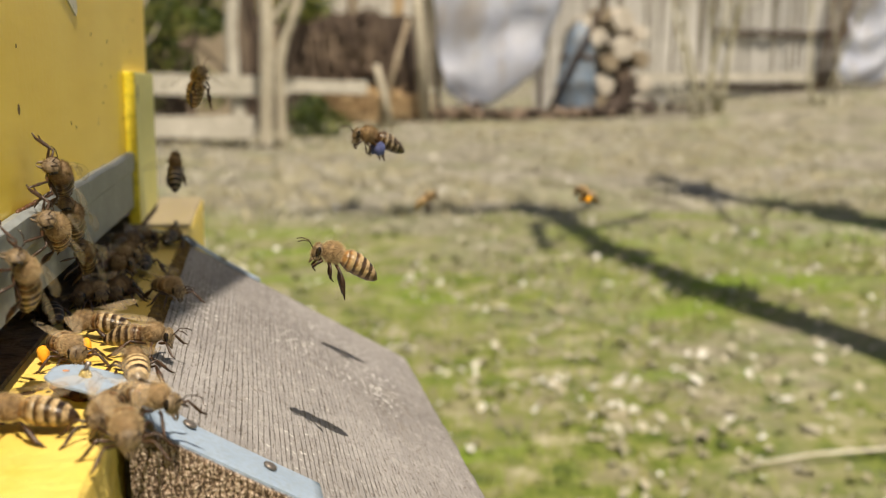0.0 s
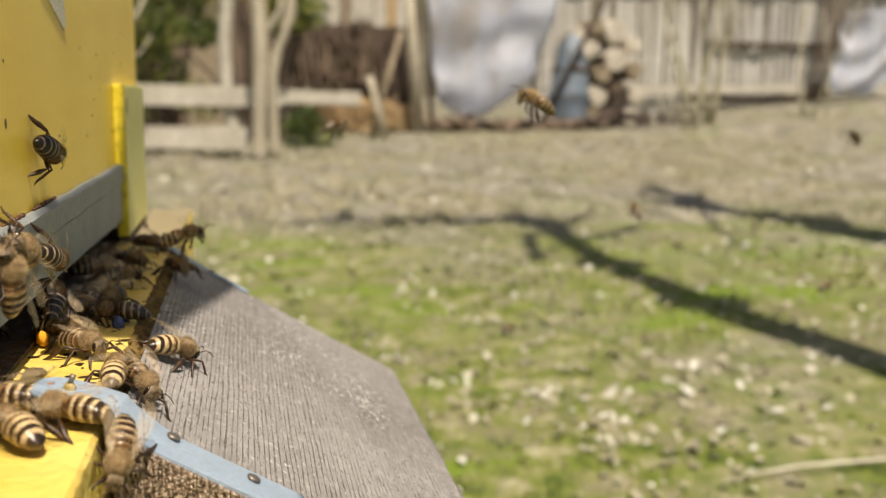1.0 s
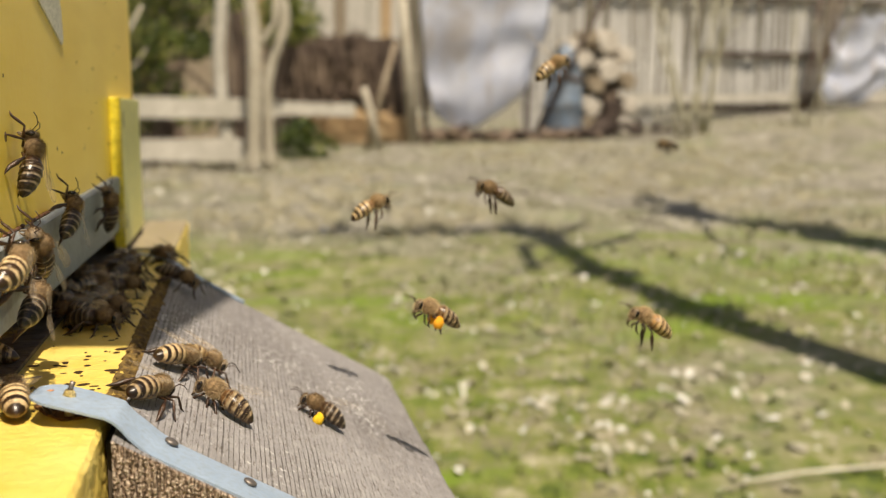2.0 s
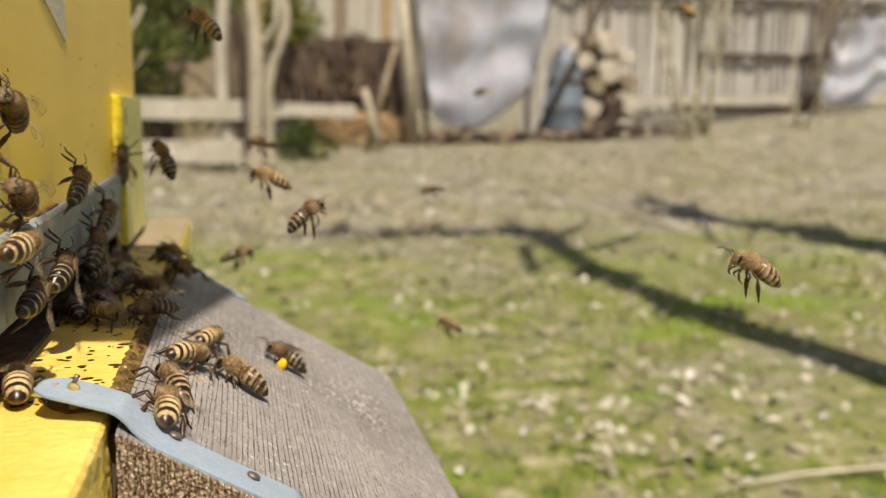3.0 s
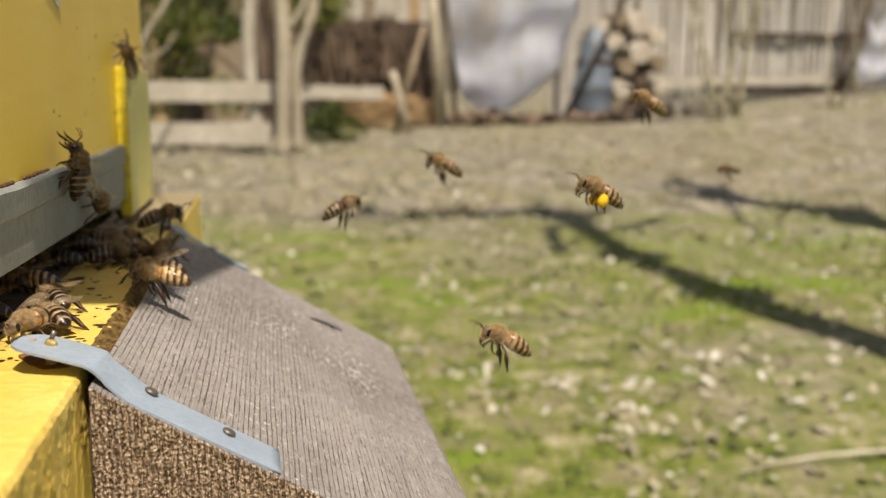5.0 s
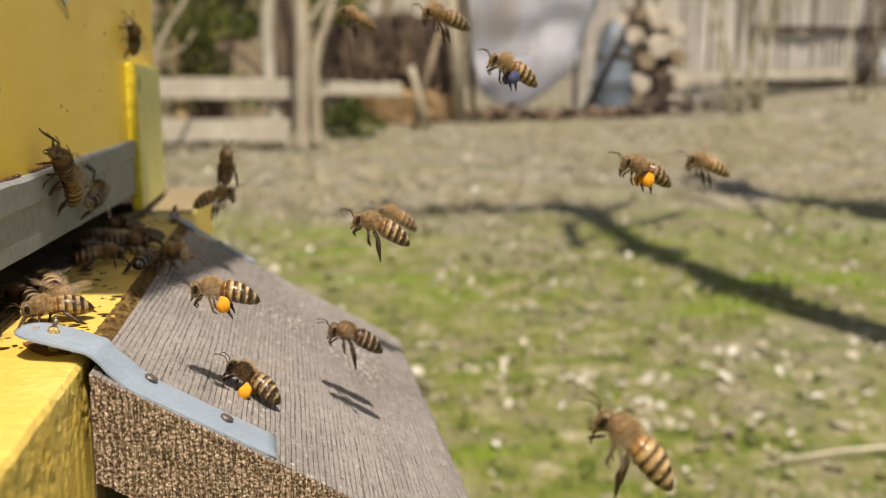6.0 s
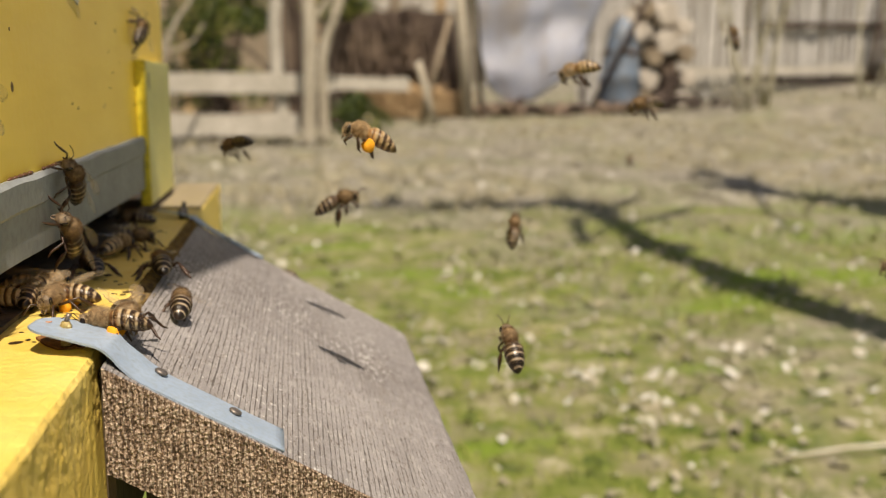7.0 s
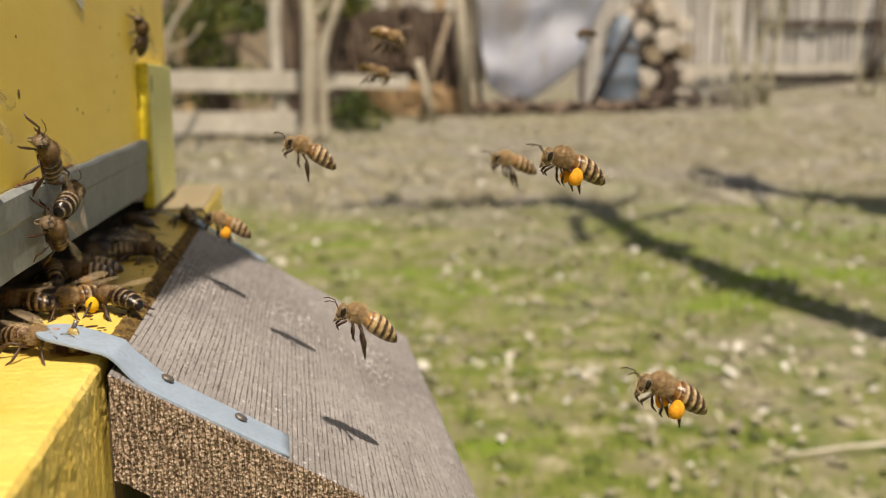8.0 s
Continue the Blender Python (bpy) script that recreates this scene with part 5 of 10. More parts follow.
def go(b, rows, air=()):
    """Key a bee's way: rows of t, x, y, z in millimetres and its turn; air: stretches of time in which it flies."""
    walk(b, [(r[0], pose(r[1] / 1000, r[2] / 1000, r[3] / 1000, *r[4:])) for r in rows])
    wings = [o for o in b.children if "wing" in o.name]
    if not air:
        step(b, rows)
        return
    shift = rng_air.randint(0, 3)
    beat = (55, 10, -30, 15)
    for w in wings:
        hind, s = "hind" in w.name, 1 if w.matrix_basis.translation.y > 0 else -1
        keys = [(0.0, wing_pose(s, hind, 8, 72))] if air[0][0] > 0.05 else []
        for t0, t1 in air:
            f0, f1 = round(t0 * FPS), round(t1 * FPS)
            if keys and f0 - 2 > round(keys[-1][0] * FPS):
                keys.append(((f0 - 2) / FPS, wing_pose(s, hind, 8, 72)))
            for f in range(f0, f1 + 1):
                keys.append((f / FPS, wing_pose(s, hind, beat[(f + shift) % 4], 12)))
            if t1 < 7.8:
                keys.append(((f1 + 2) / FPS, wing_pose(s, hind, 8, 72)))
        keys.append((8.1, keys[-1][1]))
        walk(w, keys)


rng_air = random.Random(9)


def motions():
    """Every bee's way, from the clip's start to its end."""
    go(bee('honey', '', True, 1.12), [(0, 38.3, 193, 18.7, 0, -22, 180), (0.1, 21.4, 195.6, 14.1, 0, -22, 180), (0.2, 11.6, 203.7, 8.8, 0, -22, 180), (0.35, -16, 203.7, 3.8, 0, -0, 175), (0.85, -75, 203.7, 3.6, 0, -0, 180), (8.1, -75, 203.7, 3.6, 0, -0, 180)], air=[(0, 0.34)])
    go(bee('honey', '', True, 1.142), [(0, 8.2, 283.4, 51.5, 0, -45, -70), (0.07, 27.8, 290.2, 112.8, 0, -45, -70), (0.37, 57.1, 300.5, 204.8, 0, -45, -70), (8.1, 57.1, 300.5, 204.8, 0, -45, -70)], air=[(0, 0.07)])
    go(bee('dark', '', True, 1.081), [(0, -0.7, 311.9, 26.1, 0, -55, 90), (0.1, -9.9, 311.5, 13.8, 0, -55, 90), (0.25, -16, 300, 3.8, 0, -0, 175), (0.75, -75, 300, 3.6, 0, -0, 180), (8.1, -75, 300, 3.6, 0, -0, 180)], air=[(0, 0.24)])
    go(bee('dark', 'blue', True, 1.169), [(0, 53.5, 258.5, 37.9, -0, -15, -175), (0.1, 25.8, 262.6, 29.8, -0, -15, -175), (0.26, -16, 262.6, 3.8, 0, -0, 175), (0.76, -75, 262.6, 3.6, 0, -0, 180), (8.1, -75, 262.6, 3.6, 0, -0, 180)], air=[(0, 0.24)])
    go(bee('amber', 'orange', True, 1.071), [(0, 162.6, 398.1, 6.7, 0, -25, -175), (0.1, 131.3, 336.9, 20.1, 0, -25, -175), (0.2, 117.6, 337.4, 8.3, 0, -25, -175), (0.3, 84, 341.9, -4.9, 0, -25, -175), (0.4, 37.1, 284.5, 11.3, 0, -25, -175), (0.5, 15.7, 236.1, 23.5, 0, -25, -175), (0.65, -16, 236.1, 3.8, 0, -0, 175), (1.15, -75, 236.1, 3.6, 0, -0, 180), (8.1, -75, 236.1, 3.6, 0, -0, 180)], air=[(0, 0.64)])
    go(bee('honey', '', True, 1.161), [(0, 110.2, 490.4, -5.8, 0, -30, 0), (0.1, 121.6, 483.8, -29.2, 0, -30, 0), (0.2, 178.1, 470.6, -36.6, 0, -30, 0), (0.3, 169.3, 469.5, -52.6, 0, -30, 0), (0.4, 161.9, 469.2, -62.4, 0, -30, 0), (0.47, 417.1, 418.4, -48.3, 0, -30, 0), (0.8, 799.9, 342.3, -27.2, 0, -30, 0), (8.1, 799.9, 342.3, -27.2, 0, -30, 0)], air=[(0, 0.47)])
    go(bee('dark', 'blue', True, 1.096), [(0, 94.2, 300.2, 165.2, 0, -25, -175), (0.1, 57.3, 288.8, 57.2, 0, -25, -175), (0.2, 69.6, 266.6, 30, 0, -25, 180), (0.3, 75.4, 216.5, 14.5, 0, -25, -175), (0.4, 69.2, 218.6, 19.8, 0, -25, 180), (0.5, 46.8, 183.6, 16.9, 0, -25, 175), (0.6, 42.1, 222.9, 14, 0, -25, 175), (0.7, 26.7, 226.2, 15.2, -0, -25, 178), (0.8, 15.6, 227.1, 7.7, 0, -25, 180), (0.9, 1.2, 228.3, 3.4, 0, -0, 178), (1, -5.9, 233.8, 3.4, 0, -0, 175), (1.4, -12, 233.5, 3.4, 0, -0, 170), (1.55, -16, 233.5, 3.8, 0, -0, 175), (2.05, -75, 233.5, 3.6, 0, -0, 180), (8.1, -75, 233.5, 3.6, 0, -0, 180)], air=[(0.03, 1.53)])
    go(bee('amber', '', True, 1.123), [(0, -12, 261.6, 7.8, 0, -10, 0), (0.27, -12, 261.6, 7.8, 0, -10, 0), (0.4, 43.7, 261.6, 48.4, 0, -35, -50), (0.5, 45.6, 262.2, 55.3, 0, -35, -50), (0.6, 52.6, 262.4, 66.4, 0, -35, -50), (0.67, 70.8, 266.5, 112.5, 0, -35, -50), (0.97, 98.1, 272.5, 181.7, 0, -35, -50), (8.1, 98.1, 272.5, 181.7, 0, -35, -50)], air=[(0.28, 0.67)])
    go(bee('dark', '', True, 1.139), [(0, -12, 250.3, 7.8, 0, -10, 0), (0.27, -12, 250.3, 7.8, 0, -10, 0), (0.4, 13.1, 250.3, 15.4, -0, -25, 15), (0.5, 24.2, 250.6, 31, -0, -25, 15), (0.6, 50.7, 247.5, 46.6, -0, -25, 15), (0.67, 68.5, 254.5, 109.6, -0, -25, 15), (0.97, 95.2, 265, 204.3, -0, -25, 15), (8.1, 95.2, 265, 204.3, -0, -25, 15)], air=[(0.28, 0.67)])
    go(bee('dark', '', True, 1.083), [(0, -12, 271.7, 7.8, 0, -10, 0), (0.27, -12, 271.7, 7.8, 0, -10, 0), (0.4, 11.6, 271.7, -8.3, -0, -20, 20), (0.5, 34.5, 270.1, 10.7, -0, -20, 20), (0.6, 94.2, 264.1, 50.1, -0, -20, 20), (0.76, 232.1, 236.5, 57.6, -0, -20, 20), (1.06, 438.9, 195, 68.8, -0, -20, 20), (8.1, 438.9, 195, 68.8, -0, -20, 20)], air=[(0.28, 0.76)])
    go(bee('honey', '', True, 1.168), [(0, 373, 237.9, -11.2, 0, -18, 0), (0.24, 262.8, 259.7, -17.9, 0, -18, 0), (0.4, 125.1, 286.9, -26.3, 0, -18, 0), (0.5, 127.4, 289.6, -7.1, 0, -18, 0), (0.6, 176.4, 279.7, -3.6, 0, -18, 0), (0.7, 264, 262.6, 4.4, 0, -18, 0), (1, 395.5, 237.1, 16.2, 0, -18, 0), (8.1, 395.5, 237.1, 16.2, 0, -18, 0)], air=[(0.24, 0.7)])
    go(bee('dark', '', True, 1.07), [(0, 625.8, 447.1, 49.8, 0, 30, 30), (0.27, 463.8, 479, 38, 0, 30, 30), (0.5, 261.4, 518.7, 23.2, 0, 30, 30), (0.6, 226.2, 526.5, 27.3, 0, 30, 30), (0.8, 220.1, 526.3, 23.2, 0, 30, 30), (1.08, 465.2, 477.1, 38.8, 0, 30, 30), (1.38, 832.8, 403.2, 62.1, 0, 30, 30), (8.1, 832.8, 403.2, 62.1, 0, 30, 30)], air=[(0.27, 1.08)])
    go(bee('dark', '', True, 1.162), [(0, 601.6, 490.6, 41.1, 0, -40, 60), (0.35, 495.2, 510.8, 29.1, 0, -40, 60), (0.5, 362.1, 536, 14.1, 0, -40, 60), (0.65, 495.2, 510.8, 29.1, 0, -40, 60), (0.95, 694.7, 472.9, 51.6, 0, -40, 60), (8.1, 694.7, 472.9, 51.6, 0, -40, 60)], air=[(0.35, 0.65)])
    go(bee('amber', '', True, 1.094), [(0, 541.1, 354.2, -3.1, 0, -35, -170), (0.13, 541.1, 354.2, -3.1, 0, -35, -170), (0.38, 382.1, 384.5, -20.4, 0, -35, -170), (0.5, 276.1, 404.7, -31.9, 0, -35, -170), (0.62, 382.1, 384.5, -20.4, 0, -35, -170), (0.92, 541.1, 354.2, -3.1, 0, -35, -170), (8.1, 541.1, 354.2, -3.1, 0, -35, -170)], air=[(0.38, 0.62)])
    go(bee('amber', '', True, 1.125), [(0, 531.4, 372.4, -62.4, 0, -30, -170), (0.15, 531.4, 372.4, -62.4, 0, -30, -170), (0.4, 401.5, 396.5, -80.3, 0, -30, -170), (0.5, 314.9, 412.6, -92.2, 0, -30, -170), (0.6, 401.5, 396.5, -80.3, 0, -30, -170), (0.9, 531.4, 372.4, -62.4, 0, -30, -170), (8.1, 531.4, 372.4, -62.4, 0, -30, -170)], air=[(0.4, 0.6)])
    go(bee('dark', '', True, 1.137), [(0, 616.6, 727.7, 351.7, 0, -20, 60), (0.34, 571.2, 718.8, 244.7, 0, -20, 60), (0.5, 514.5, 707.7, 110.9, 0, -20, 60), (0.66, 571.2, 718.8, 244.7, 0, -20, 60), (0.96, 656.3, 735.5, 445.4, 0, -20, 60), (8.1, 656.3, 735.5, 445.4, 0, -20, 60)], air=[(0.34, 0.66)])
    go(bee('honey', '', True, 1.084), [(0, 194.8, 321, 216.7, 0, -25, -175), (0.28, 194.8, 321, 216.7, 0, -25, -175), (0.53, 160.7, 313.1, 128.5, 0, -25, -175), (0.6, 137.9, 307.9, 69.8, 0, -25, -175), (0.7, 54.5, 302.1, 42.6, 0, -25, -175), (0.8, 34.6, 320.8, 20.3, 0, -25, -175), (0.98, -16, 300, 3.8, 0, -0, 175), (1.48, -75, 300, 3.6, 0, -0, 180), (8.1, -75, 300, 3.6, 0, -0, 180)], air=[(0.53, 0.97)])
    go(bee('amber', '', True, 1.167), [(0, 185, 319.7, 206.6, 0, -25, -175), (0.58, 185, 319.7, 206.6, 0, -25, -175), (0.83, 151.2, 314.1, 129.7, 0, -25, -175), (0.9, 128.7, 310.3, 78.5, 0, -25, -175), (1, 115.8, 308.3, 51.6, 0, -25, -175), (1.1, 99, 306.7, 25, 0, -25, -175), (1.2, 90.9, 308.5, 29.9, 0, -25, 180), (1.3, 44.8, 231.1, 23.8, 0, -25, 150), (1.4, 42.4, 199.6, -0.4, 0, -25, 150), (1.5, 23.7, 180.5, -6.9, 0, -25, 150), (1.6, 19.9, 181.5, -5.7, 0, -25, 150), (1.75, 16.9, 196.4, -5.9, 12.8, -27.7, 154), (2.3, 22.6, 207.1, -9.3, 9.8, -28.8, 160.2), (2.8, 25.6, 221.8, -11, 9.8, -28.8, 160.2), (3, 21.7, 224.2, -8.8, 9.8, -28.8, 160.2), (3.25, 20, 221.2, -7.8, 30, 4.4, 82.5), (3.5, 18.4, 216, -6.8, -8, 29.4, -15.9), (3.8, 27.3, 219.8, -12, -5.4, 29.9, -10.7), (3.9, 31.5, 234, -14.5, 5.4, 29.9, 10.7), (4, 45.8, 208.5, -6.6, -0, -25, 15), (4.1, 97.9, 251.8, 9.1, -0, -25, 15), (4.25, 232.8, 225.3, 15.8, -0, -25, 15), (4.55, 435.1, 185.6, 25.9, -0, -25, 15), (8.1, 435.1, 185.6, 25.9, -0, -25, 15)], air=[(0.6, 1.72), (3.87, 4.4)])
    go(bee('dark', '', True, 1.07), [(0, -75, 300, 3.6, 0, -0, 0), (0.45, -75, 300, 3.6, 0, -0, 0), (0.77, -12, 300, 7.8, 0, -10, 0), (0.9, 12.2, 427, 2, 0, -15, 25), (1, 62.6, 422.5, 40.2, 0, -15, 25), (1.1, 135.2, 412.6, 79.6, 0, -15, 25), (1.35, 356.9, 367.1, 91.5, 0, -15, 25), (1.65, 689.4, 298.8, 109.5, 0, -15, 25), (8.1, 689.4, 298.8, 109.5, 0, -15, 25)], air=[(0.78, 1.35)])
    go(bee('dark', '', True, 1.163), [(0, 875.2, 433.2, 62.2, 0, -30, 90), (0.36, 875.2, 433.2, 62.2, 0, -30, 90), (0.61, 497.2, 509.4, 37.3, 0, -30, 90), (0.9, 245.2, 560.1, 20.7, 0, -30, 90), (1, 258.2, 551.3, -14, 0, -30, 90), (1.1, 307.5, 527.1, -92.1, 0, -30, 90), (1.31, 495.7, 489.3, -76.3, 0, -30, 90), (1.61, 777.9, 432.7, -52.8, 0, -30, 90), (8.1, 777.9, 432.7, -52.8, 0, -30, 90)], air=[(0.61, 1.31)])
    go(bee('dark', '', True, 1.092), [(0, 1136.9, 458.2, -52.8, -0, -10, 40), (0.3, 1136.9, 458.2, -52.8, -0, -10, 40), (0.55, 573.6, 572.8, -83.3, -0, -10, 40), (0.9, 198.1, 649.1, -103.6, -0, -10, 40), (1, 206.5, 646, -110.6, -0, -10, 40), (1.1, 218.4, 639, -133.5, -0, -10, 40), (1.4, 291.6, 581.5, -389, -0, -10, 40), (1.7, 401.5, 495.2, -772.3, -0, -10, 40), (8.1, 401.5, 495.2, -772.3, -0, -10, 40)], air=[(0.55, 1.4)])
    go(bee('dark', '', True, 1.128), [(0, 839, 564.1, -38.8, 0, -10, 20), (0.57, 839, 564.1, -38.8, 0, -10, 20), (0.82, 607.2, 608.9, -66.9, 0, -10, 20), (1, 452.6, 638.7, -85.7, 0, -10, 20), (1.18, 607.2, 608.9, -66.9, 0, -10, 20), (1.48, 839, 564.1, -38.8, 0, -10, 20), (8.1, 839, 564.1, -38.8, 0, -10, 20)], air=[(0.82, 1.18)])
    go(bee('amber', '', True, 1.134), [(0, -75, 300, 3.6, 0, -0, 0), (0.65, -75, 300, 3.6, 0, -0, 0), (0.97, -12, 300, 7.8, 0, -10, 0), (1.1, 57.7, 316.6, 31.2, 0, -25, 30), (1.2, 91.4, 315.4, 72.8, 0, -25, 30), (1.27, 114.1, 319.9, 130.7, 0, -25, 30), (1.57, 148.3, 326.6, 217.6, 0, -25, 30), (8.1, 148.3, 326.6, 217.6, 0, -25, 30)], air=[(0.98, 1.27)])
    go(bee('amber', '', True, 1.086), [(0, 182.3, 394.3, 330.1, 0, -25, -175), (0.71, 182.3, 394.3, 330.1, 0, -25, -175), (0.96, 140.3, 372.8, 144.1, 0, -25, -175), (1.1, 112.4, 358.5, 20.2, 0, -25, -175), (1.2, 103.7, 366.2, 60.6, 0, -25, -175), (1.3, 93, 366, 50.2, 0, -25, -175), (1.4, 77.6, 365.7, 32.7, 0, -25, -175), (1.5, 62.6, 368.4, 33.9, 0, -25, -175), (1.6, 53.1, 368.8, 23.7, 0, -25, -175), (1.7, 17.8, 376.4, 23.1, 0, -25, -175), (1.95, -16, 300, 3.8, 0, -0, 175), (2.45, -75, 300, 3.6, 0, -0, 180), (8.1, -75, 300, 3.6, 0, -0, 180)], air=[(0.96, 1.93)])
    go(bee('amber', '', True, 1.166), [(0, 684.6, 252.4, 24.7, -0, -20, 180), (0.85, 684.6, 252.4, 24.7, -0, -20, 180), (1.1, 329.7, 326.1, 8.1, -0, -20, 180), (1.2, 93.1, 375.2, -3, -0, -20, 180), (1.3, 95.2, 376.4, 12, -0, -20, 180), (1.4, 46.2, 384.3, -0.7, -0, -20, 180), (1.5, 34.7, 387.8, 10.3, -0, -20, 165), (1.6, 16.4, 272.7, 29.2, -0, -20, 120), (1.75, -16, 272.7, 3.8, 0, -0, 175), (2.25, -75, 272.7, 3.6, 0, -0, 180), (8.1, -75, 272.7, 3.6, 0, -0, 180)], air=[(1.1, 1.74)])
    go(bee('dark', 'yellow', True, 1.07), [(0, 287.1, 183.2, 45.8, 0, -25, 180), (0.88, 287.1, 183.2, 45.8, 0, -25, 180), (1.13, 204.6, 199.6, 37.1, 0, -25, 180), (1.2, 149.6, 210.5, 31.4, 0, -25, 180), (1.3, 141.6, 291.2, -5.2, 0, -25, 180), (1.4, 96.9, 317, -30.5, 0, -25, 180), (1.5, 55.3, 234.9, -28.4, 6.7, -29.7, 166.7), (1.6, 52.8, 232.4, -26.9, 9.8, -28.8, 160.2), (1.7, 48.8, 225.1, -24.6, 9.8, -28.8, 160.2), (2.2, 41, 243.2, -20, 9.8, -28.8, 160.2), (2.8, 39.8, 260.7, -19.3, 9.8, -28.8, 160.2), (3, 33.8, 264.8, -15.9, 9.8, -28.8, 160.2), (3.3, 25.4, 255.7, -10.9, 12.8, -27.7, 154), (3.5, 18.3, 267.8, -6.7, 18, -24.8, 142.2), (3.65, -16, 267.8, 3.8, 0, -0, 175), (4.15, -75, 267.8, 3.6, 0, -0, 180), (8.1, -75, 267.8, 3.6, 0, -0, 180)], air=[(0.9, 1.5)])
    go(bee('honey', '', True, 1.165), [(0, 243.8, 148.9, 4, 0, -25, -175), (1.08, 243.8, 148.9, 4, 0, -25, -175), (1.33, 176, 162.5, -3.1, 0, -25, -175), (1.4, 130.7, 171.5, -7.8, 0, -25, -175), (1.47, 243.8, 148.9, 4, 0, -25, -175), (1.62, 243.8, 148.9, 4, 0, -25, -175), (1.7, 110.4, 207.9, -22.9, 0, -25, -175), (1.78, 134.4, 192, -91.1, 0, -25, -175), (2.08, 170.5, 168.1, -193.3, 0, -25, -175), (8.1, 170.5, 168.1, -193.3, 0, -25, -175)], air=[(1.33, 1.78)])
    go(bee('amber', '', True, 1.09), [(0, 357.2, 253.7, 58.3, 0, -50, -60), (1.08, 357.2, 253.7, 58.3, 0, -50, -60), (1.33, 273.6, 270, 46.9, 0, -50, -60), (1.4, 217.9, 280.9, 39.3, 0, -50, -60), (1.5, 305.5, 453.8, 68, 0, -50, -60), (1.63, 342.7, 463.6, 181.3, 0, -50, -60), (1.93, 398.6, 478.2, 351.2, 0, -50, -60), (8.1, 398.6, 478.2, 351.2, 0, -50, -60)], air=[(1.33, 1.63)])
    go(bee('dark', '', True, 1.13), [(0, 1288.4, 534.8, 148.9, 0, -40, 90), (0.9, 1288.4, 534.8, 148.9, 0, -40, 90), (1.15, 652, 668.8, 118.4, 0, -40, 90), (1.5, 227.8, 758.1, 98, 0, -40, 90), (1.68, 285.4, 769.9, 252.6, 0, -40, 90), (1.98, 371.8, 787.6, 484.4, 0, -40, 90), (8.1, 371.8, 787.6, 484.4, 0, -40, 90)], air=[(1.15, 1.68)])
    go(bee('amber', '', True, 1.132), [(0, 436.5, 280, 57.7, 0, -20, -175), (1.25, 436.5, 280, 57.7, 0, -20, -175), (1.5, 309.6, 305.6, 44.7, 0, -20, -175), (1.6, 225.1, 322.7, 36, 0, -20, -175), (1.7, 218.1, 380.8, 15.6, 0, -20, -175), (1.86, 356.8, 352.2, 26, 0, -20, -175), (2.16, 564.9, 309.2, 41.6, 0, -20, -175), (8.1, 564.9, 309.2, 41.6, 0, -20, -175)], air=[(1.5, 1.86)])
    go(bee('honey', '', True, 1.088), [(0, 269.2, 154.7, 33.1, 0, -25, 180), (1.38, 269.2, 154.7, 33.1, 0, -25, 180), (1.63, 183, 172.3, 25.7, 0, -25, 180), (1.7, 125.5, 184.1, 20.8, 0, -25, 180), (1.81, 145.7, 164.9, -73.8, 0, -25, 180), (2.11, 176, 136, -215.5, 0, -25, 180), (8.1, 176, 136, -215.5, 0, -25, 180)], air=[(1.63, 1.81)])
    go(bee('honey', '', True, 1.165), [(0, 192.5, 364.1, 255.2, 0, -30, -160), (1.36, 192.5, 364.1, 255.2, 0, -30, -160), (1.61, 152.9, 355.3, 143.9, 0, -30, -160), (1.7, 126.5, 349.4, 69.8, 0, -30, -160), (1.79, 152.9, 355.3, 143.9, 0, -30, -160), (2.09, 192.5, 364.1, 255.2, 0, -30, -160), (8.1, 192.5, 364.1, 255.2, 0, -30, -160)], air=[(1.61, 1.79)])
    go(bee('amber', '', True, 1.07), [(0, 504.6, 240.5, 53.1, 0, -35, 120), (1.29, 504.6, 240.5, 53.1, 0, -35, 120), (1.54, 290.3, 285.2, 40.4, 0, -35, 120), (1.7, 147.5, 315, 31.9, 0, -35, 120), (1.86, 290.3, 285.2, 40.4, 0, -35, 120), (2.16, 504.6, 240.5, 53.1, 0, -35, 120), (8.1, 504.6, 240.5, 53.1, 0, -35, 120)], air=[(1.54, 1.86)])
    go(bee('amber', 'yellow', True, 1.166), [(0, 375, 197, 47.1, -0, -25, -178), (1.74, 375, 197, 47.1, -0, -25, -178), (1.99, 233.7, 226.3, 37.1, -0, -25, -178), (2.1, 139.5, 245.8, 30.5, -0, -25, -178), (2.25, 101.6, 251.8, 16.6, -0, -25, -178), (2.4, 64, 259.6, 14.8, -0, -25, -178), (2.5, 36.8, 264.5, 8.6, -0, -25, -178), (2.67, -16, 264.5, 3.8, 0, -0, 175), (3.17, -75, 264.5, 3.6, 0, -0, 180), (8.1, -75, 264.5, 3.6, 0, -0, 180)], air=[(1.99, 2.66)])
    go(bee('amber', '', True, 1.088), [(0, -75, 280.6, 3.6, 0, -0, 0), (1.5, -75, 280.6, 3.6, 0, -0, 0), (1.82, -12, 280.6, 7.8, 0, -10, 0), (1.95, 38.2, 280.6, 17.5, -0, -20, 20), (2.1, 76.5, 274.7, 33.7, -0, -20, 20), (2.25, 130.6, 265.6, 51.6, -0, -20, 20), (2.38, 245.9, 241.6, 58.7, -0, -20, 20), (2.68, 418.8, 205.5, 69.4, -0, -20, 20), (8.1, 418.8, 205.5, 69.4, -0, -20, 20)], air=[(1.83, 2.38)])
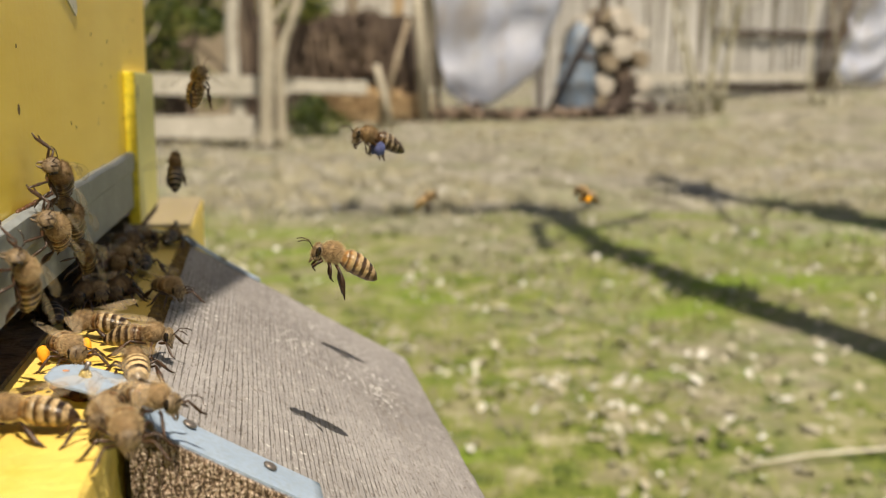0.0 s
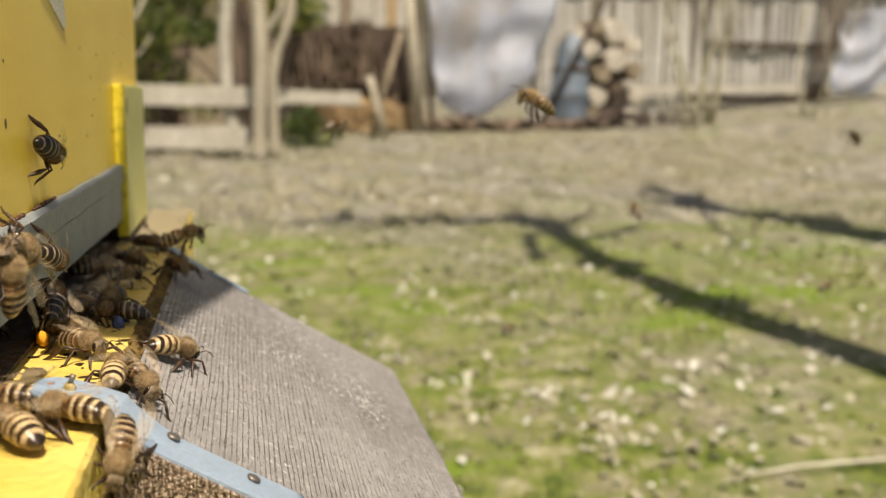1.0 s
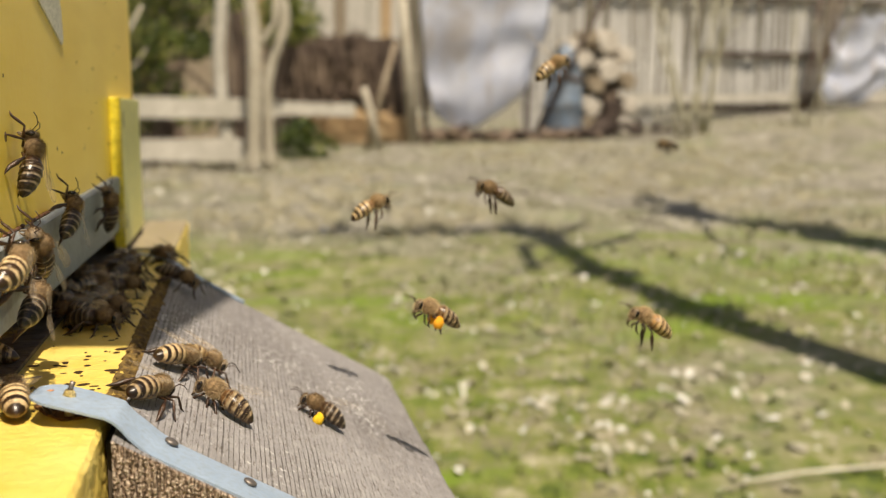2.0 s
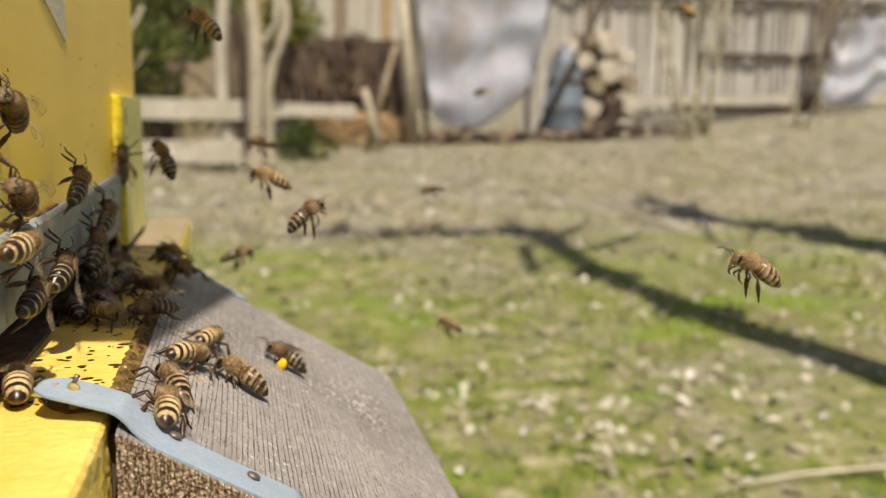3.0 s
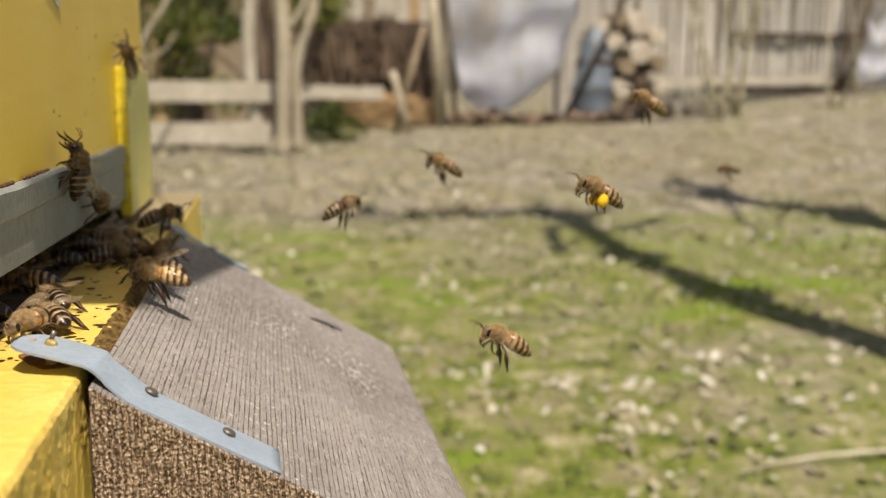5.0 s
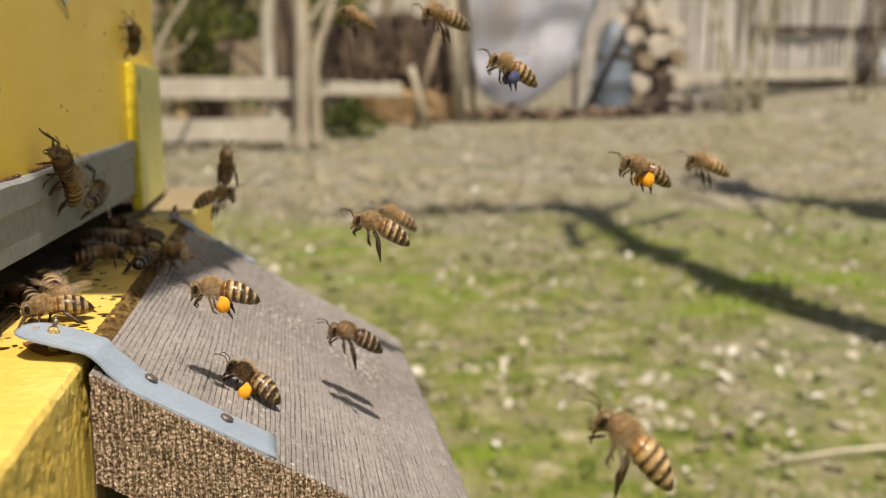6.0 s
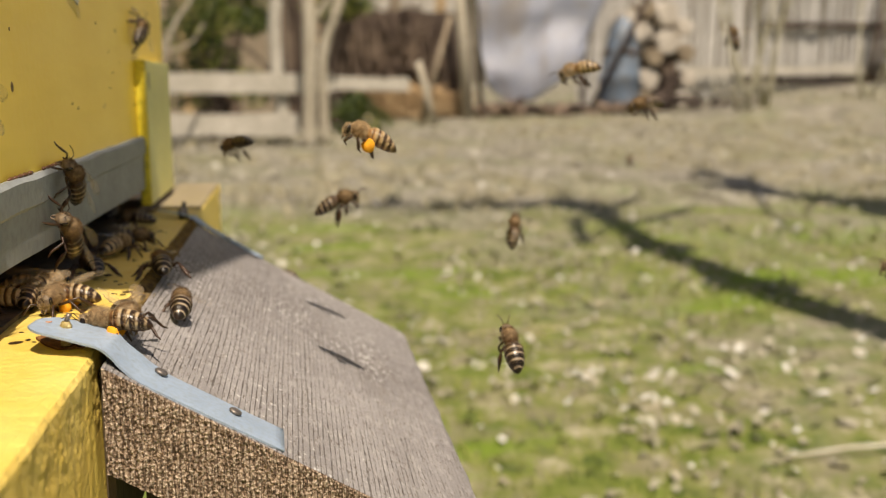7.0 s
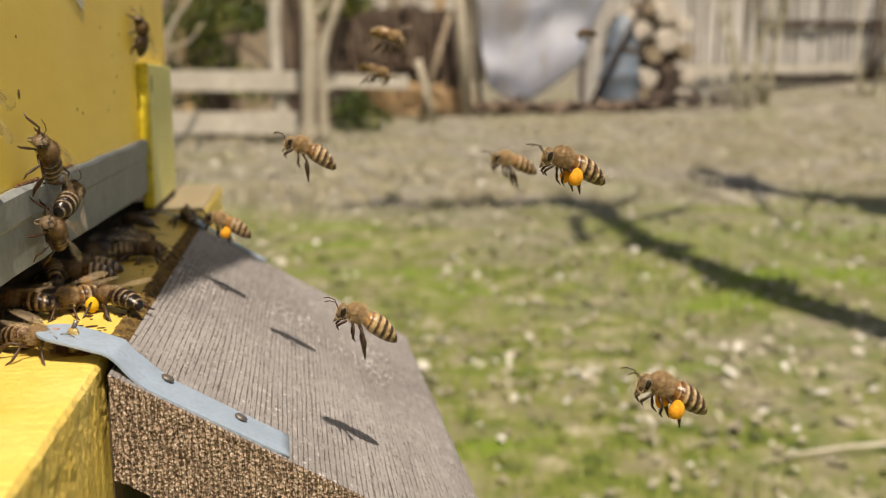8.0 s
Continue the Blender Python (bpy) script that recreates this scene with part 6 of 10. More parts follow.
    go(bee('honey', '', True, 1.133), [(0, 367.3, 180.4, 14.2, 0, -28, -175), (1.64, 367.3, 180.4, 14.2, 0, -28, -175), (1.89, 222.3, 210.6, 4.7, 0, -28, -175), (2, 125.7, 230.6, -1.6, 0, -28, -175), (2.2, 94.1, 236.5, -7.6, 0, -28, -175), (2.4, 70.1, 243.4, 3.8, 0, -28, -175), (2.6, 47.1, 247.4, -2.2, 0, -28, -175), (2.8, -16, 247.4, 3.8, 0, -0, 175), (3.3, -75, 247.4, 3.6, 0, -0, 180), (8.1, -75, 247.4, 3.6, 0, -0, 180)], air=[(1.89, 2.78)])
    go(bee('dark', '', True, 1.129), [(0, -75, 300, 3.6, 0, -0, 0), (1.85, -75, 300, 3.6, 0, -0, 0), (2.17, -12, 300, 7.8, 0, -10, 0), (2.3, 33.1, 317.7, 25.8, -0, -20, 20), (2.45, 63.6, 312.9, 38.6, -0, -20, 20), (2.6, 108.2, 304.8, 49.7, -0, -20, 20), (2.7, 131.7, 312.4, 132.6, -0, -20, 20), (3, 166.9, 323.8, 257, -0, -20, 20), (8.1, 166.9, 323.8, 257, -0, -20, 20)], air=[(2.18, 2.7)])
    go(bee('dark', '', True, 1.09), [(0, 378.6, 225, 31, -0, -25, -178), (1.44, 378.6, 225, 31, -0, -25, -178), (1.69, 258.3, 249.5, 20.1, -0, -25, -178), (1.78, 178.1, 265.9, 12.9, -0, -25, -178), (1.9, 133.1, 277.2, 22.8, -0, -25, -178), (2.05, 86.3, 288.1, 27.6, -0, -25, -178), (2.2, 45.8, 295.4, 18.9, -0, -25, -178), (2.4, -16, 295.4, 3.8, 0, -0, 175), (2.9, -75, 295.4, 3.6, 0, -0, 180), (8.1, -75, 295.4, 3.6, 0, -0, 180)], air=[(1.69, 2.38)])
    go(bee('amber', '', True, 1.164), [(0, -75, 300, 3.6, 0, -0, 0), (1.3, -75, 300, 3.6, 0, -0, 0), (1.62, -12, 300, 7.8, 0, -10, 0), (1.75, 22.7, 319.4, 20.3, -0, -25, 20), (1.88, 62.3, 314.1, 42.1, -0, -25, 20), (2, 123.3, 304.4, 65.9, -0, -25, 20), (2.08, 146.4, 309.8, 132.6, -0, -25, 20), (2.38, 181.1, 317.8, 232.6, -0, -25, 20), (8.1, 181.1, 317.8, 232.6, -0, -25, 20)], air=[(1.63, 2.08)])
    go(bee('amber', 'orange', True, 1.07), [(0, 381.3, 164.5, 8, -0, -25, -176), (1.42, 381.3, 164.5, 8, -0, -25, -176), (1.67, 212.7, 199.8, -1.3, -0, -25, -176), (1.8, 100.4, 223.4, -7.4, -0, -25, -176), (1.95, 76.1, 229.9, 0.7, -0, -25, -176), (2.1, 51.7, 235.5, 3.2, -0, -25, -176), (2.32, -16, 235.5, 3.8, 0, -0, 175), (2.82, -75, 235.5, 3.6, 0, -0, 180), (8.1, -75, 235.5, 3.6, 0, -0, 180)], air=[(1.67, 2.29)])
    go(bee('dark', '', True, 1.167), [(0, 800.3, 443.6, 81.9, 0, -5, 170), (1.32, 800.3, 443.6, 81.9, 0, -5, 170), (1.57, 500.9, 505.3, 59.6, 0, -5, 170), (1.8, 301.4, 546.5, 44.7, 0, -5, 170), (2, 280.5, 548.8, 31.1, 0, -5, 170), (2.2, 260.2, 554.1, 38.1, 0, -5, 170), (2.4, 239.5, 556.9, 27.9, 0, -5, 170), (2.7, 500, 502.5, 43.3, 0, -5, 170), (3, 890.8, 420.9, 66.4, 0, -5, 170), (8.1, 890.8, 420.9, 66.4, 0, -5, 170)], air=[(1.57, 2.7)])
    go(bee('honey', 'orange', True, 1.086), [(0, 440.6, 255.2, 61.2, -0, -25, -178), (2.04, 440.6, 255.2, 61.2, -0, -25, -178), (2.29, 290.1, 286.1, 48.7, -0, -25, -178), (2.4, 189.7, 306.7, 40.4, -0, -25, -178), (2.6, 141.9, 315.4, 30.6, -0, -25, -178), (2.75, 103.7, 322.5, 22.7, -0, -25, -178), (2.93, -16, 300, 3.8, 0, -0, 175), (3.45, -75, 300, 3.6, 0, -0, 180), (8.1, -75, 300, 3.6, 0, -0, 180)], air=[(2.29, 2.92)])
    go(bee('amber', '', True, 1.135), [(0, 500.9, 316.2, -1.5, 0, -20, -175), (1.84, 500.9, 316.2, -1.5, 0, -20, -175), (2.09, 355.4, 345.5, -16.8, 0, -20, -175), (2.2, 258.4, 365.1, -27, 0, -20, -175), (2.4, 230.1, 373, -15.1, 0, -20, -175), (2.6, 201.3, 378.1, -22.4, 0, -20, -175), (2.78, 355.2, 346.2, -11.7, 0, -20, -175), (3.08, 586.1, 298.3, 4.2, 0, -20, -175), (8.1, 586.1, 298.3, 4.2, 0, -20, -175)], air=[(2.09, 2.78)])
    go(bee('dark', '', True, 1.127), [(0, -75, 169, 3.6, 0, -0, 0), (2.15, -75, 169, 3.6, 0, -0, 0), (2.47, -12, 180, 7.8, 0, -10, 0), (2.6, 35.2, 169, 15.6, 0, -12, 5), (2.8, 56.8, 164.6, 18.4, 0, -12, 5), (2.9, 173.2, 308.6, 32, 0, -12, 5), (3.03, 289.5, 284.6, 40.5, 0, -12, 5), (3.33, 464, 248.5, 53.2, 0, -12, 5), (8.1, 464, 248.5, 53.2, 0, -12, 5)], air=[(2.48, 3.03)])
    go(bee('amber', '', True, 1.092), [(0, 176.2, 277.1, 195, 0, -20, -170), (2.48, 176.2, 277.1, 195, 0, -20, -170), (2.73, 146, 272.9, 123.7, 0, -20, -170), (2.8, 125.8, 270, 76.2, 0, -20, -170), (2.9, 111.9, 273.2, 78.1, 0, -20, -170), (2.97, 132, 275.8, 123.7, 0, -20, -170), (3.27, 162.1, 279.6, 192, 0, -20, -170), (8.1, 162.1, 279.6, 192, 0, -20, -170)], air=[(2.73, 2.97)])
    go(bee('honey', '', True, 1.163), [(0, 462.3, 307.8, 101.5, 0, -20, -170), (2.45, 462.3, 307.8, 101.5, 0, -20, -170), (2.7, 331.9, 334.1, 87.4, 0, -20, -170), (2.8, 245, 351.6, 77.9, 0, -20, -170), (2.9, 219.1, 358.8, 89.1, 0, -20, -170), (2.98, 247, 362.4, 152.2, 0, -20, -170), (3.28, 288.7, 367.7, 246.8, 0, -20, -170), (8.1, 288.7, 367.7, 246.8, 0, -20, -170)], air=[(2.7, 2.98)])
    go(bee('honey', '', True, 1.07), [(0, -75, 279.3, 3.6, 0, -0, 0), (2.35, -75, 279.3, 3.6, 0, -0, 0), (2.67, -12, 279.3, 7.8, 0, -10, 0), (2.8, 25.4, 279.3, 33.2, -0, -35, 100), (2.9, 16.3, 282.7, 43, 0, -35, 140), (3, 13.9, 288, 75.1, 0, -35, 150), (3.07, 33.6, 290.7, 121.4, 0, -35, 150), (3.37, 63.2, 294.8, 190.9, 0, -35, 150), (8.1, 63.2, 294.8, 190.9, 0, -35, 150)], air=[(2.68, 3.07)])
    go(bee('amber', '', True, 1.168), [(0, 591.1, 201.4, 62.2, 0, -20, -178), (2.31, 591.1, 201.4, 62.2, 0, -20, -178), (2.56, 273.1, 268.7, 49.2, 0, -20, -178), (2.8, 61.1, 313.5, 40.6, 0, -20, -178), (2.9, 46.5, 316.8, 41.5, 0, -20, -178), (3, 31.9, 318, 29.4, 0, -20, -178), (3.1, 22.8, 319, 23.7, 0, -20, -178), (3.26, -16, 300, 3.8, 0, -0, 175), (3.76, -75, 300, 3.6, 0, -0, 180), (8.1, -75, 300, 3.6, 0, -0, 180)], air=[(2.56, 3.24)])
    go(bee('dark', '', True, 1.084), [(0, 782.5, 262.8, 52.3, -0, -5, 175), (2.23, 782.5, 262.8, 52.3, -0, -5, 175), (2.48, 356.3, 353, 35, -0, -5, 175), (2.8, 72.2, 413.1, 23.4, -0, -5, 175), (2.9, 59.6, 414.9, 18.1, -0, -5, 175), (3, 32.3, 423.6, 36.7, -0, -5, 175), (3.4, -16, 300, 3.8, 0, -0, 175), (3.9, -75, 300, 3.6, 0, -0, 180), (8.1, -75, 300, 3.6, 0, -0, 180)], air=[(2.48, 3.36)])
    go(bee('dark', '', True, 1.137), [(0, 1101.8, 397.1, 17.6, -0, 10, 170), (2.2, 1101.8, 397.1, 17.6, -0, 10, 170), (2.45, 522.3, 519.4, -7.9, -0, 10, 170), (2.8, 136, 601, -25, -0, 10, 170), (2.9, 133.9, 602.4, -18.4, -0, 10, 170), (3, 143.6, 603.1, 0.5, -0, 10, 170), (3.1, 124.4, 600.5, -42.8, -0, 10, 170), (3.2, 122.6, 603.9, -22.2, -0, 10, 170), (3.55, 521.9, 520.2, -5.5, -0, 10, 170), (3.85, 1120.8, 394.8, 19.6, -0, 10, 170), (8.1, 1120.8, 394.8, 19.6, -0, 10, 170)], air=[(2.45, 3.55)])
    go(bee('dark', '', True, 1.124), [(0, 64.4, 339.2, 264.6, -0, -55, 140), (2.55, 64.4, 339.2, 264.6, -0, -55, 140), (2.8, 29.9, 326.2, 130, -0, -55, 140), (2.9, 6.8, 317.6, 40.3, -0, -55, 140), (3, -0.3, 318.4, 35.8, -0, -55, 140), (3.15, -16, 300, 3.8, 0, -0, 175), (3.65, -75, 300, 3.6, 0, -0, 180), (8.1, -75, 300, 3.6, 0, -0, 180)], air=[(2.8, 3.13)])
    go(bee('dark', '', True, 1.095), [(0, -75, 272.8, 3.6, 0, -0, 0), (2.45, -75, 272.8, 3.6, 0, -0, 0), (2.77, -12, 272.8, 7.8, 0, -10, 0), (2.9, 34.3, 272.8, 3.9, 0, -30, 25), (3, 40.9, 274, 22.1, 0, -30, 25), (3.1, 65.3, 276.4, 73.7, 0, -30, 25), (3.17, 85.1, 279.4, 121.5, 0, -30, 25), (3.47, 114.7, 283.9, 193.3, 0, -30, 25), (8.1, 114.7, 283.9, 193.3, 0, -30, 25)], air=[(2.78, 3.17)])
    go(bee('dark', '', True, 1.162), [(0, -75, 300, 3.6, 0, -0, 0), (2.45, -75, 300, 3.6, 0, -0, 0), (2.77, -12, 300, 7.8, 0, -10, 0), (2.9, 43.8, 398.2, -25.5, 0, -10, 10), (3, 21.7, 405.6, -8.7, 0, -10, 10), (3.33, -16, 300, 3.8, 0, -0, 175), (3.83, -75, 300, 3.6, 0, -0, 180), (8.1, -75, 300, 3.6, 0, -0, 180)], air=[(2.78, 3.3)])
    go(bee('amber', '', True, 1.07), [(0, 709.3, 279.9, -34.2, 0, -25, -170), (2.39, 709.3, 279.9, -34.2, 0, -25, -170), (2.64, 365.6, 352.1, -51.4, 0, -25, -170), (2.9, 136.4, 400.3, -62.9, 0, -25, -170), (3, 112.4, 408.6, -42.7, 0, -25, -175), (3.2, 76.5, 421.4, -7.5, 0, -25, 180), (3.3, 24.5, 297.7, 10.5, 0, -25, 120), (3.45, -16, 297.7, 3.8, 0, -0, 175), (3.95, -75, 297.7, 3.6, 0, -0, 180), (8.1, -75, 297.7, 3.6, 0, -0, 180)], air=[(2.64, 3.43)])
    go(bee('amber', '', True, 1.168), [(0, 294.8, 171.2, 29.6, 0, -25, 180), (2.68, 294.8, 171.2, 29.6, 0, -25, 180), (2.93, 200.7, 190.4, 21.2, 0, -25, 180), (3, 137.9, 203.2, 15.7, 0, -25, 180), (3.1, 133.2, 203.4, 10.8, 0, -25, 180), (3.2, 106.6, 210.8, 22.1, 0, -25, 180), (3.3, 67.2, 218.4, 17.3, 0, -25, 180), (3.4, 39.1, 223.7, 13.5, 0, -25, 180), (3.5, 18.9, 228.5, 17.8, 0, -25, 180), (3.65, -16, 228.5, 3.8, 0, -0, 175), (4.15, -75, 228.5, 3.6, 0, -0, 180), (8.1, -75, 228.5, 3.6, 0, -0, 180)], air=[(2.93, 3.63)])
    go(bee('dark', '', True, 1.082), [(0, 1302.8, 525.5, 118.7, 0, -10, 30), (2.4, 1302.8, 525.5, 118.7, 0, -10, 30), (2.65, 649.8, 662.9, 87.2, 0, -10, 30), (3, 214.5, 754.5, 66.1, 0, -10, 30), (3.2, 254.7, 742.6, 46.2, 0, -10, 30), (3.55, 648.8, 660.6, 66.5, 0, -10, 30), (3.85, 1240, 537.6, 96.9, 0, -10, 30), (8.1, 1240, 537.6, 96.9, 0, -10, 30)], air=[(2.65, 3.55)])
    go(bee('honey', '', True, 1.14), [(0, 339.7, 480.6, 301.7, 0, -20, -170), (2.65, 339.7, 480.6, 301.7, 0, -20, -170), (2.9, 285.5, 474.3, 182.5, 0, -20, -170), (3, 249.4, 470.1, 103.1, 0, -20, -170), (3.1, 285.5, 474.3, 182.5, 0, -20, -170), (3.4, 339.7, 480.6, 301.7, 0, -20, -170), (8.1, 339.7, 480.6, 301.7, 0, -20, -170)], air=[(2.9, 3.1)])
    go(bee('amber', '', True, 1.122), [(0, -75, 300, 3.6, 0, -0, 0), (2.72, -75, 300, 3.6, 0, -0, 0), (3.04, -12, 300, 7.8, 0, -10, 0), (3.1, 121.7, 403.1, 30.1, 0, -25, -175), (3.2, 121.8, 322.1, 48.6, 0, -25, -170), (3.3, 99.8, 256.8, 51.9, 0, -25, 180), (3.4, 121.7, 350.4, 78.4, 0, -25, 180), (3.48, 147.9, 354.7, 143.3, 0, -25, 180), (3.78, 187.1, 361.3, 240.6, 0, -25, 180), (8.1, 187.1, 361.3, 240.6, 0, -25, 180)], air=[(3.05, 3.48)])
    go(bee('amber', '', True, 1.097), [(0, 558.8, 241.3, 46.1, 0, -25, 180), (2.75, 558.8, 241.3, 46.1, 0, -25, 180), (3, 300.5, 295, 32.6, 0, -25, 180), (3.2, 128.3, 330.8, 23.6, 0, -25, 180), (3.3, 71.1, 342, 17, 0, -25, 180), (3.4, 77.8, 340.2, 15.6, 0, -25, 180), (3.5, 52.4, 346.1, 20.1, 0, -25, 180), (3.6, 23, 352.3, 18.7, 0, -25, 180), (3.81, -16, 300, 3.8, 0, -0, 175), (4.31, -75, 300, 3.6, 0, -0, 180), (8.1, -75, 300, 3.6, 0, -0, 180)], air=[(3.0, 3.78)])
    go(bee('amber', '', True, 1.16), [(0, 593.8, 264.6, 38.1, 0, -28, 180), (2.85, 593.8, 264.6, 38.1, 0, -28, 180), (3.1, 325.5, 320, 23.6, 0, -28, 180), (3.3, 146.7, 357, 13.9, 0, -28, 180), (3.4, 107.5, 364.6, 9.3, 0, -28, 180), (3.5, 79.4, 369.2, 1.7, -0, -28, 178), (3.6, 38.6, 262.7, 5.7, 0, -28, 0), (3.78, -16, 262.7, 3.8, 0, -0, 175), (4.28, -75, 262.7, 3.6, 0, -0, 180), (8.1, -75, 262.7, 3.6, 0, -0, 180)], air=[(3.1, 3.76)])
    go(bee('honey', '', True, 1.071), [(0, 451.9, 256.6, 85, 0, -12, 10), (2.93, 451.9, 256.6, 85, 0, -12, 10), (3.18, 290.4, 289.4, 72.7, 0, -12, 10), (3.3, 182.8, 311.3, 64.4, 0, -12, 10), (3.4, 202.3, 306.4, 60, 0, 2, 0), (3.5, 160.6, 214.5, 25.9, 0, 4, 0), (3.57, 213.4, 204.1, 31.6, 0, 4, 0), (3.87, 292.6, 188.6, 40.1, 0, -12, 0), (8.1, 292.6, 188.6, 40.1, 0, -12, 0)], air=[(3.18, 3.57)])
    go(bee('dark', '', True, 1.169), [(0, 159.4, 188.5, 153.8, 0, -15, 10), (3.08, 159.4, 188.5, 153.8, 0, -15, 10), (3.33, 138.2, 184.8, 100.5, 0, -15, 10), (3.4, 124.1, 182.4, 65, 0, -15, 10), (3.47, 138.2, 184.8, 100.5, 0, -15, 10), (3.77, 159.4, 188.5, 153.8, 0, -15, 10), (8.1, 159.4, 188.5, 153.8, 0, -15, 10)], air=[(3.33, 3.47)])
    go(bee('dark', '', True, 1.081), [(0, 842.6, 267.7, 61.9, 0, 30, 100), (2.8, 842.6, 267.7, 61.9, 0, 30, 100), (3.05, 367.8, 366.7, 44.8, 0, 30, 100), (3.4, 51.4, 432.7, 33.4, 0, 30, 100), (3.5, 48.8, 432.9, 32.6, 0, 30, 100), (3.6, 11.1, 435.6, -3, 0, 30, 100), (4, -16, 300, 3.8, 0, -0, 175), (4.5, -75, 300, 3.6, 0, -0, 180), (8.1, -75, 300, 3.6, 0, -0, 180)], air=[(3.05, 3.96)])
    go(bee('dark', '', True, 1.142), [(0, -75, 300, 3.6, 0, -0, 0), (2.95, -75, 300, 3.6, 0, -0, 0), (3.27, -12, 300, 7.8, 0, -10, 0), (3.4, 81.1, 300, -14.7, 0, -25, 10), (3.5, 119.1, 303.1, 59.3, 0, -25, 10), (3.58, 142.4, 309.2, 131.4, 0, -25, 10), (3.88, 177.4, 318.4, 239.5, 0, -25, 10), (8.1, 177.4, 318.4, 239.5, 0, -25, 10)], air=[(3.28, 3.58)])
    go(bee('amber', '', True, 1.119), [(0, 182.8, 334.1, 213.3, 0, -10, -90), (3.18, 182.8, 334.1, 213.3, 0, -10, -90), (3.43, 146.5, 330.1, 136.8, 0, -10, -90), (3.5, 122.3, 327.4, 85.8, 0, -10, -90), (3.57, 146.5, 330.1, 136.8, 0, -10, -90), (3.87, 182.8, 334.1, 213.3, 0, -10, -90), (8.1, 182.8, 334.1, 213.3, 0, -10, -90)], air=[(3.43, 3.57)])
    go(bee('dark', '', True, 1.099), [(0, 981.5, 431.9, 42.8, 0, -30, 60), (3.2, 981.5, 431.9, 42.8, 0, -30, 60), (3.53, 521.5, 525.6, 19.3, 0, -30, 60), (3.6, 214.8, 588.1, 3.6, 0, -30, 60), (3.8, 247.7, 585, 23.5, 0, -30, 60), (4, 264.6, 584, 33.6, 0, -30, 60), (4.29, 520.3, 533.9, 49.3, 0, -30, 60), (4.59, 903.8, 458.6, 72.7, 0, -30, 60), (8.1, 903.8, 458.6, 72.7, 0, -30, 60)], air=[(3.53, 4.29)])
    go(bee('dark', '', True, 1.159), [(0, -75, 300, 3.6, 0, -0, 0), (3.45, -75, 300, 3.6, 0, -0, 0), (3.77, -12, 300, 7.8, 0, -10, 0), (3.9, 51.9, 407, 44.2, -0, -20, 10), (4, 87.9, 401.5, 55.3, 0, -20, 0), (4.1, 88.2, 401.7, 56.3, 0, -20, 0), (4.21, 118.3, 410.7, 150.4, 0, -20, 0), (4.51, 163.5, 424.1, 291.6, 0, -20, 0), (8.1, 163.5, 424.1, 291.6, 0, -20, 0)], air=[(3.78, 4.21)])
    go(bee('amber', '', True, 1.071), [(0, -75, 300, 3.6, 0, -0, 0), (3.35, -75, 300, 3.6, 0, -0, 0), (3.67, -12, 300, 7.8, 0, -10, 0), (3.8, 5.7, 302.8, 17.6, 0, 5, 100), (3.9, 12, 300.5, 10.5, -0, -10, 110), (4, 53.1, 293.7, 20.1, -0, -24, 150), (4.1, 49.2, 296.9, 35, 0, -24, 160), (4.2, 71.7, 306.4, 122.7, 0, -24, 160), (4.5, 105.4, 320.6, 254.4, 0, 5, 160), (8.1, 105.4, 320.6, 254.4, 0, 5, 160)], air=[(3.68, 4.2)])
    go(bee('amber', '', True, 1.17), [(0, 222.4, 151.1, 74.3, 0, -25, -175), (3.58, 222.4, 151.1, 74.3, 0, -25, -175), (3.83, 166.8, 161.6, 67.9, 0, -25, -175), (3.9, 129.7, 168.6, 63.6, 0, -25, -175), (3.97, 166.8, 161.6, 67.9, 0, -25, -175), (4.27, 222.4, 151.1, 74.3, 0, -25, -175), (8.1, 222.4, 151.1, 74.3, 0, -25, -175)], air=[(3.83, 3.97)])
    go(bee('dark', '', True, 1.079), [(0, -75, 300, 3.6, 0, -0, 0), (3.55, -75, 300, 3.6, 0, -0, 0), (3.87, -12, 300, 7.8, 0, -10, 0), (4, 57.7, 548.3, -21.5, 0, -0, 130), (4.1, 96.9, 539.3, -27.1, 0, -0, 130), (4.3, 151, 532.4, -2.9, 0, -0, 130), (4.45, 463.8, 472, 11.4, 0, -0, 130), (4.8, 933.1, 381.4, 32.8, 0, -0, 130), (8.1, 933.1, 381.4, 32.8, 0, -0, 130)], air=[(3.88, 4.45)])
    go(bee('dark', '', True, 1.144), [(0, -75, 300, 3.6, 0, -0, 0), (3.55, -75, 300, 3.6, 0, -0, 0), (3.87, -12, 300, 7.8, 0, -10, 0), (4, 86.9, 637.1, -70.3, -0, -20, 10), (4.1, 165.1, 626.7, -35.1, -0, -20, 10), (4.45, 544.3, 552, -18.1, -0, -20, 10), (4.75, 1113.2, 439.9, 7.4, -0, -20, 10), (8.1, 1113.2, 439.9, 7.4, -0, -20, 10)], air=[(3.88, 4.45)])
    go(bee('honey', '', True, 1.117), [(0, 322.3, 187.7, 55.3, 0, -22, 180), (3.67, 322.3, 187.7, 55.3, 0, -22, 180), (3.92, 213.4, 208.7, 46.5, 0, -22, 180), (4, 140.9, 222.7, 40.7, 0, -22, 180), (4.1, 133.3, 224.2, 38.8, 0, -22, 180), (4.3, 82.1, 170.6, 48.8, 0, -22, 180), (4.37, 95.1, 174.9, 91.2, 0, -22, 180), (4.67, 114.5, 181.4, 154.8, 0, -22, 180), (8.1, 114.5, 181.4, 154.8, 0, -22, 180)], air=[(3.92, 4.37)])
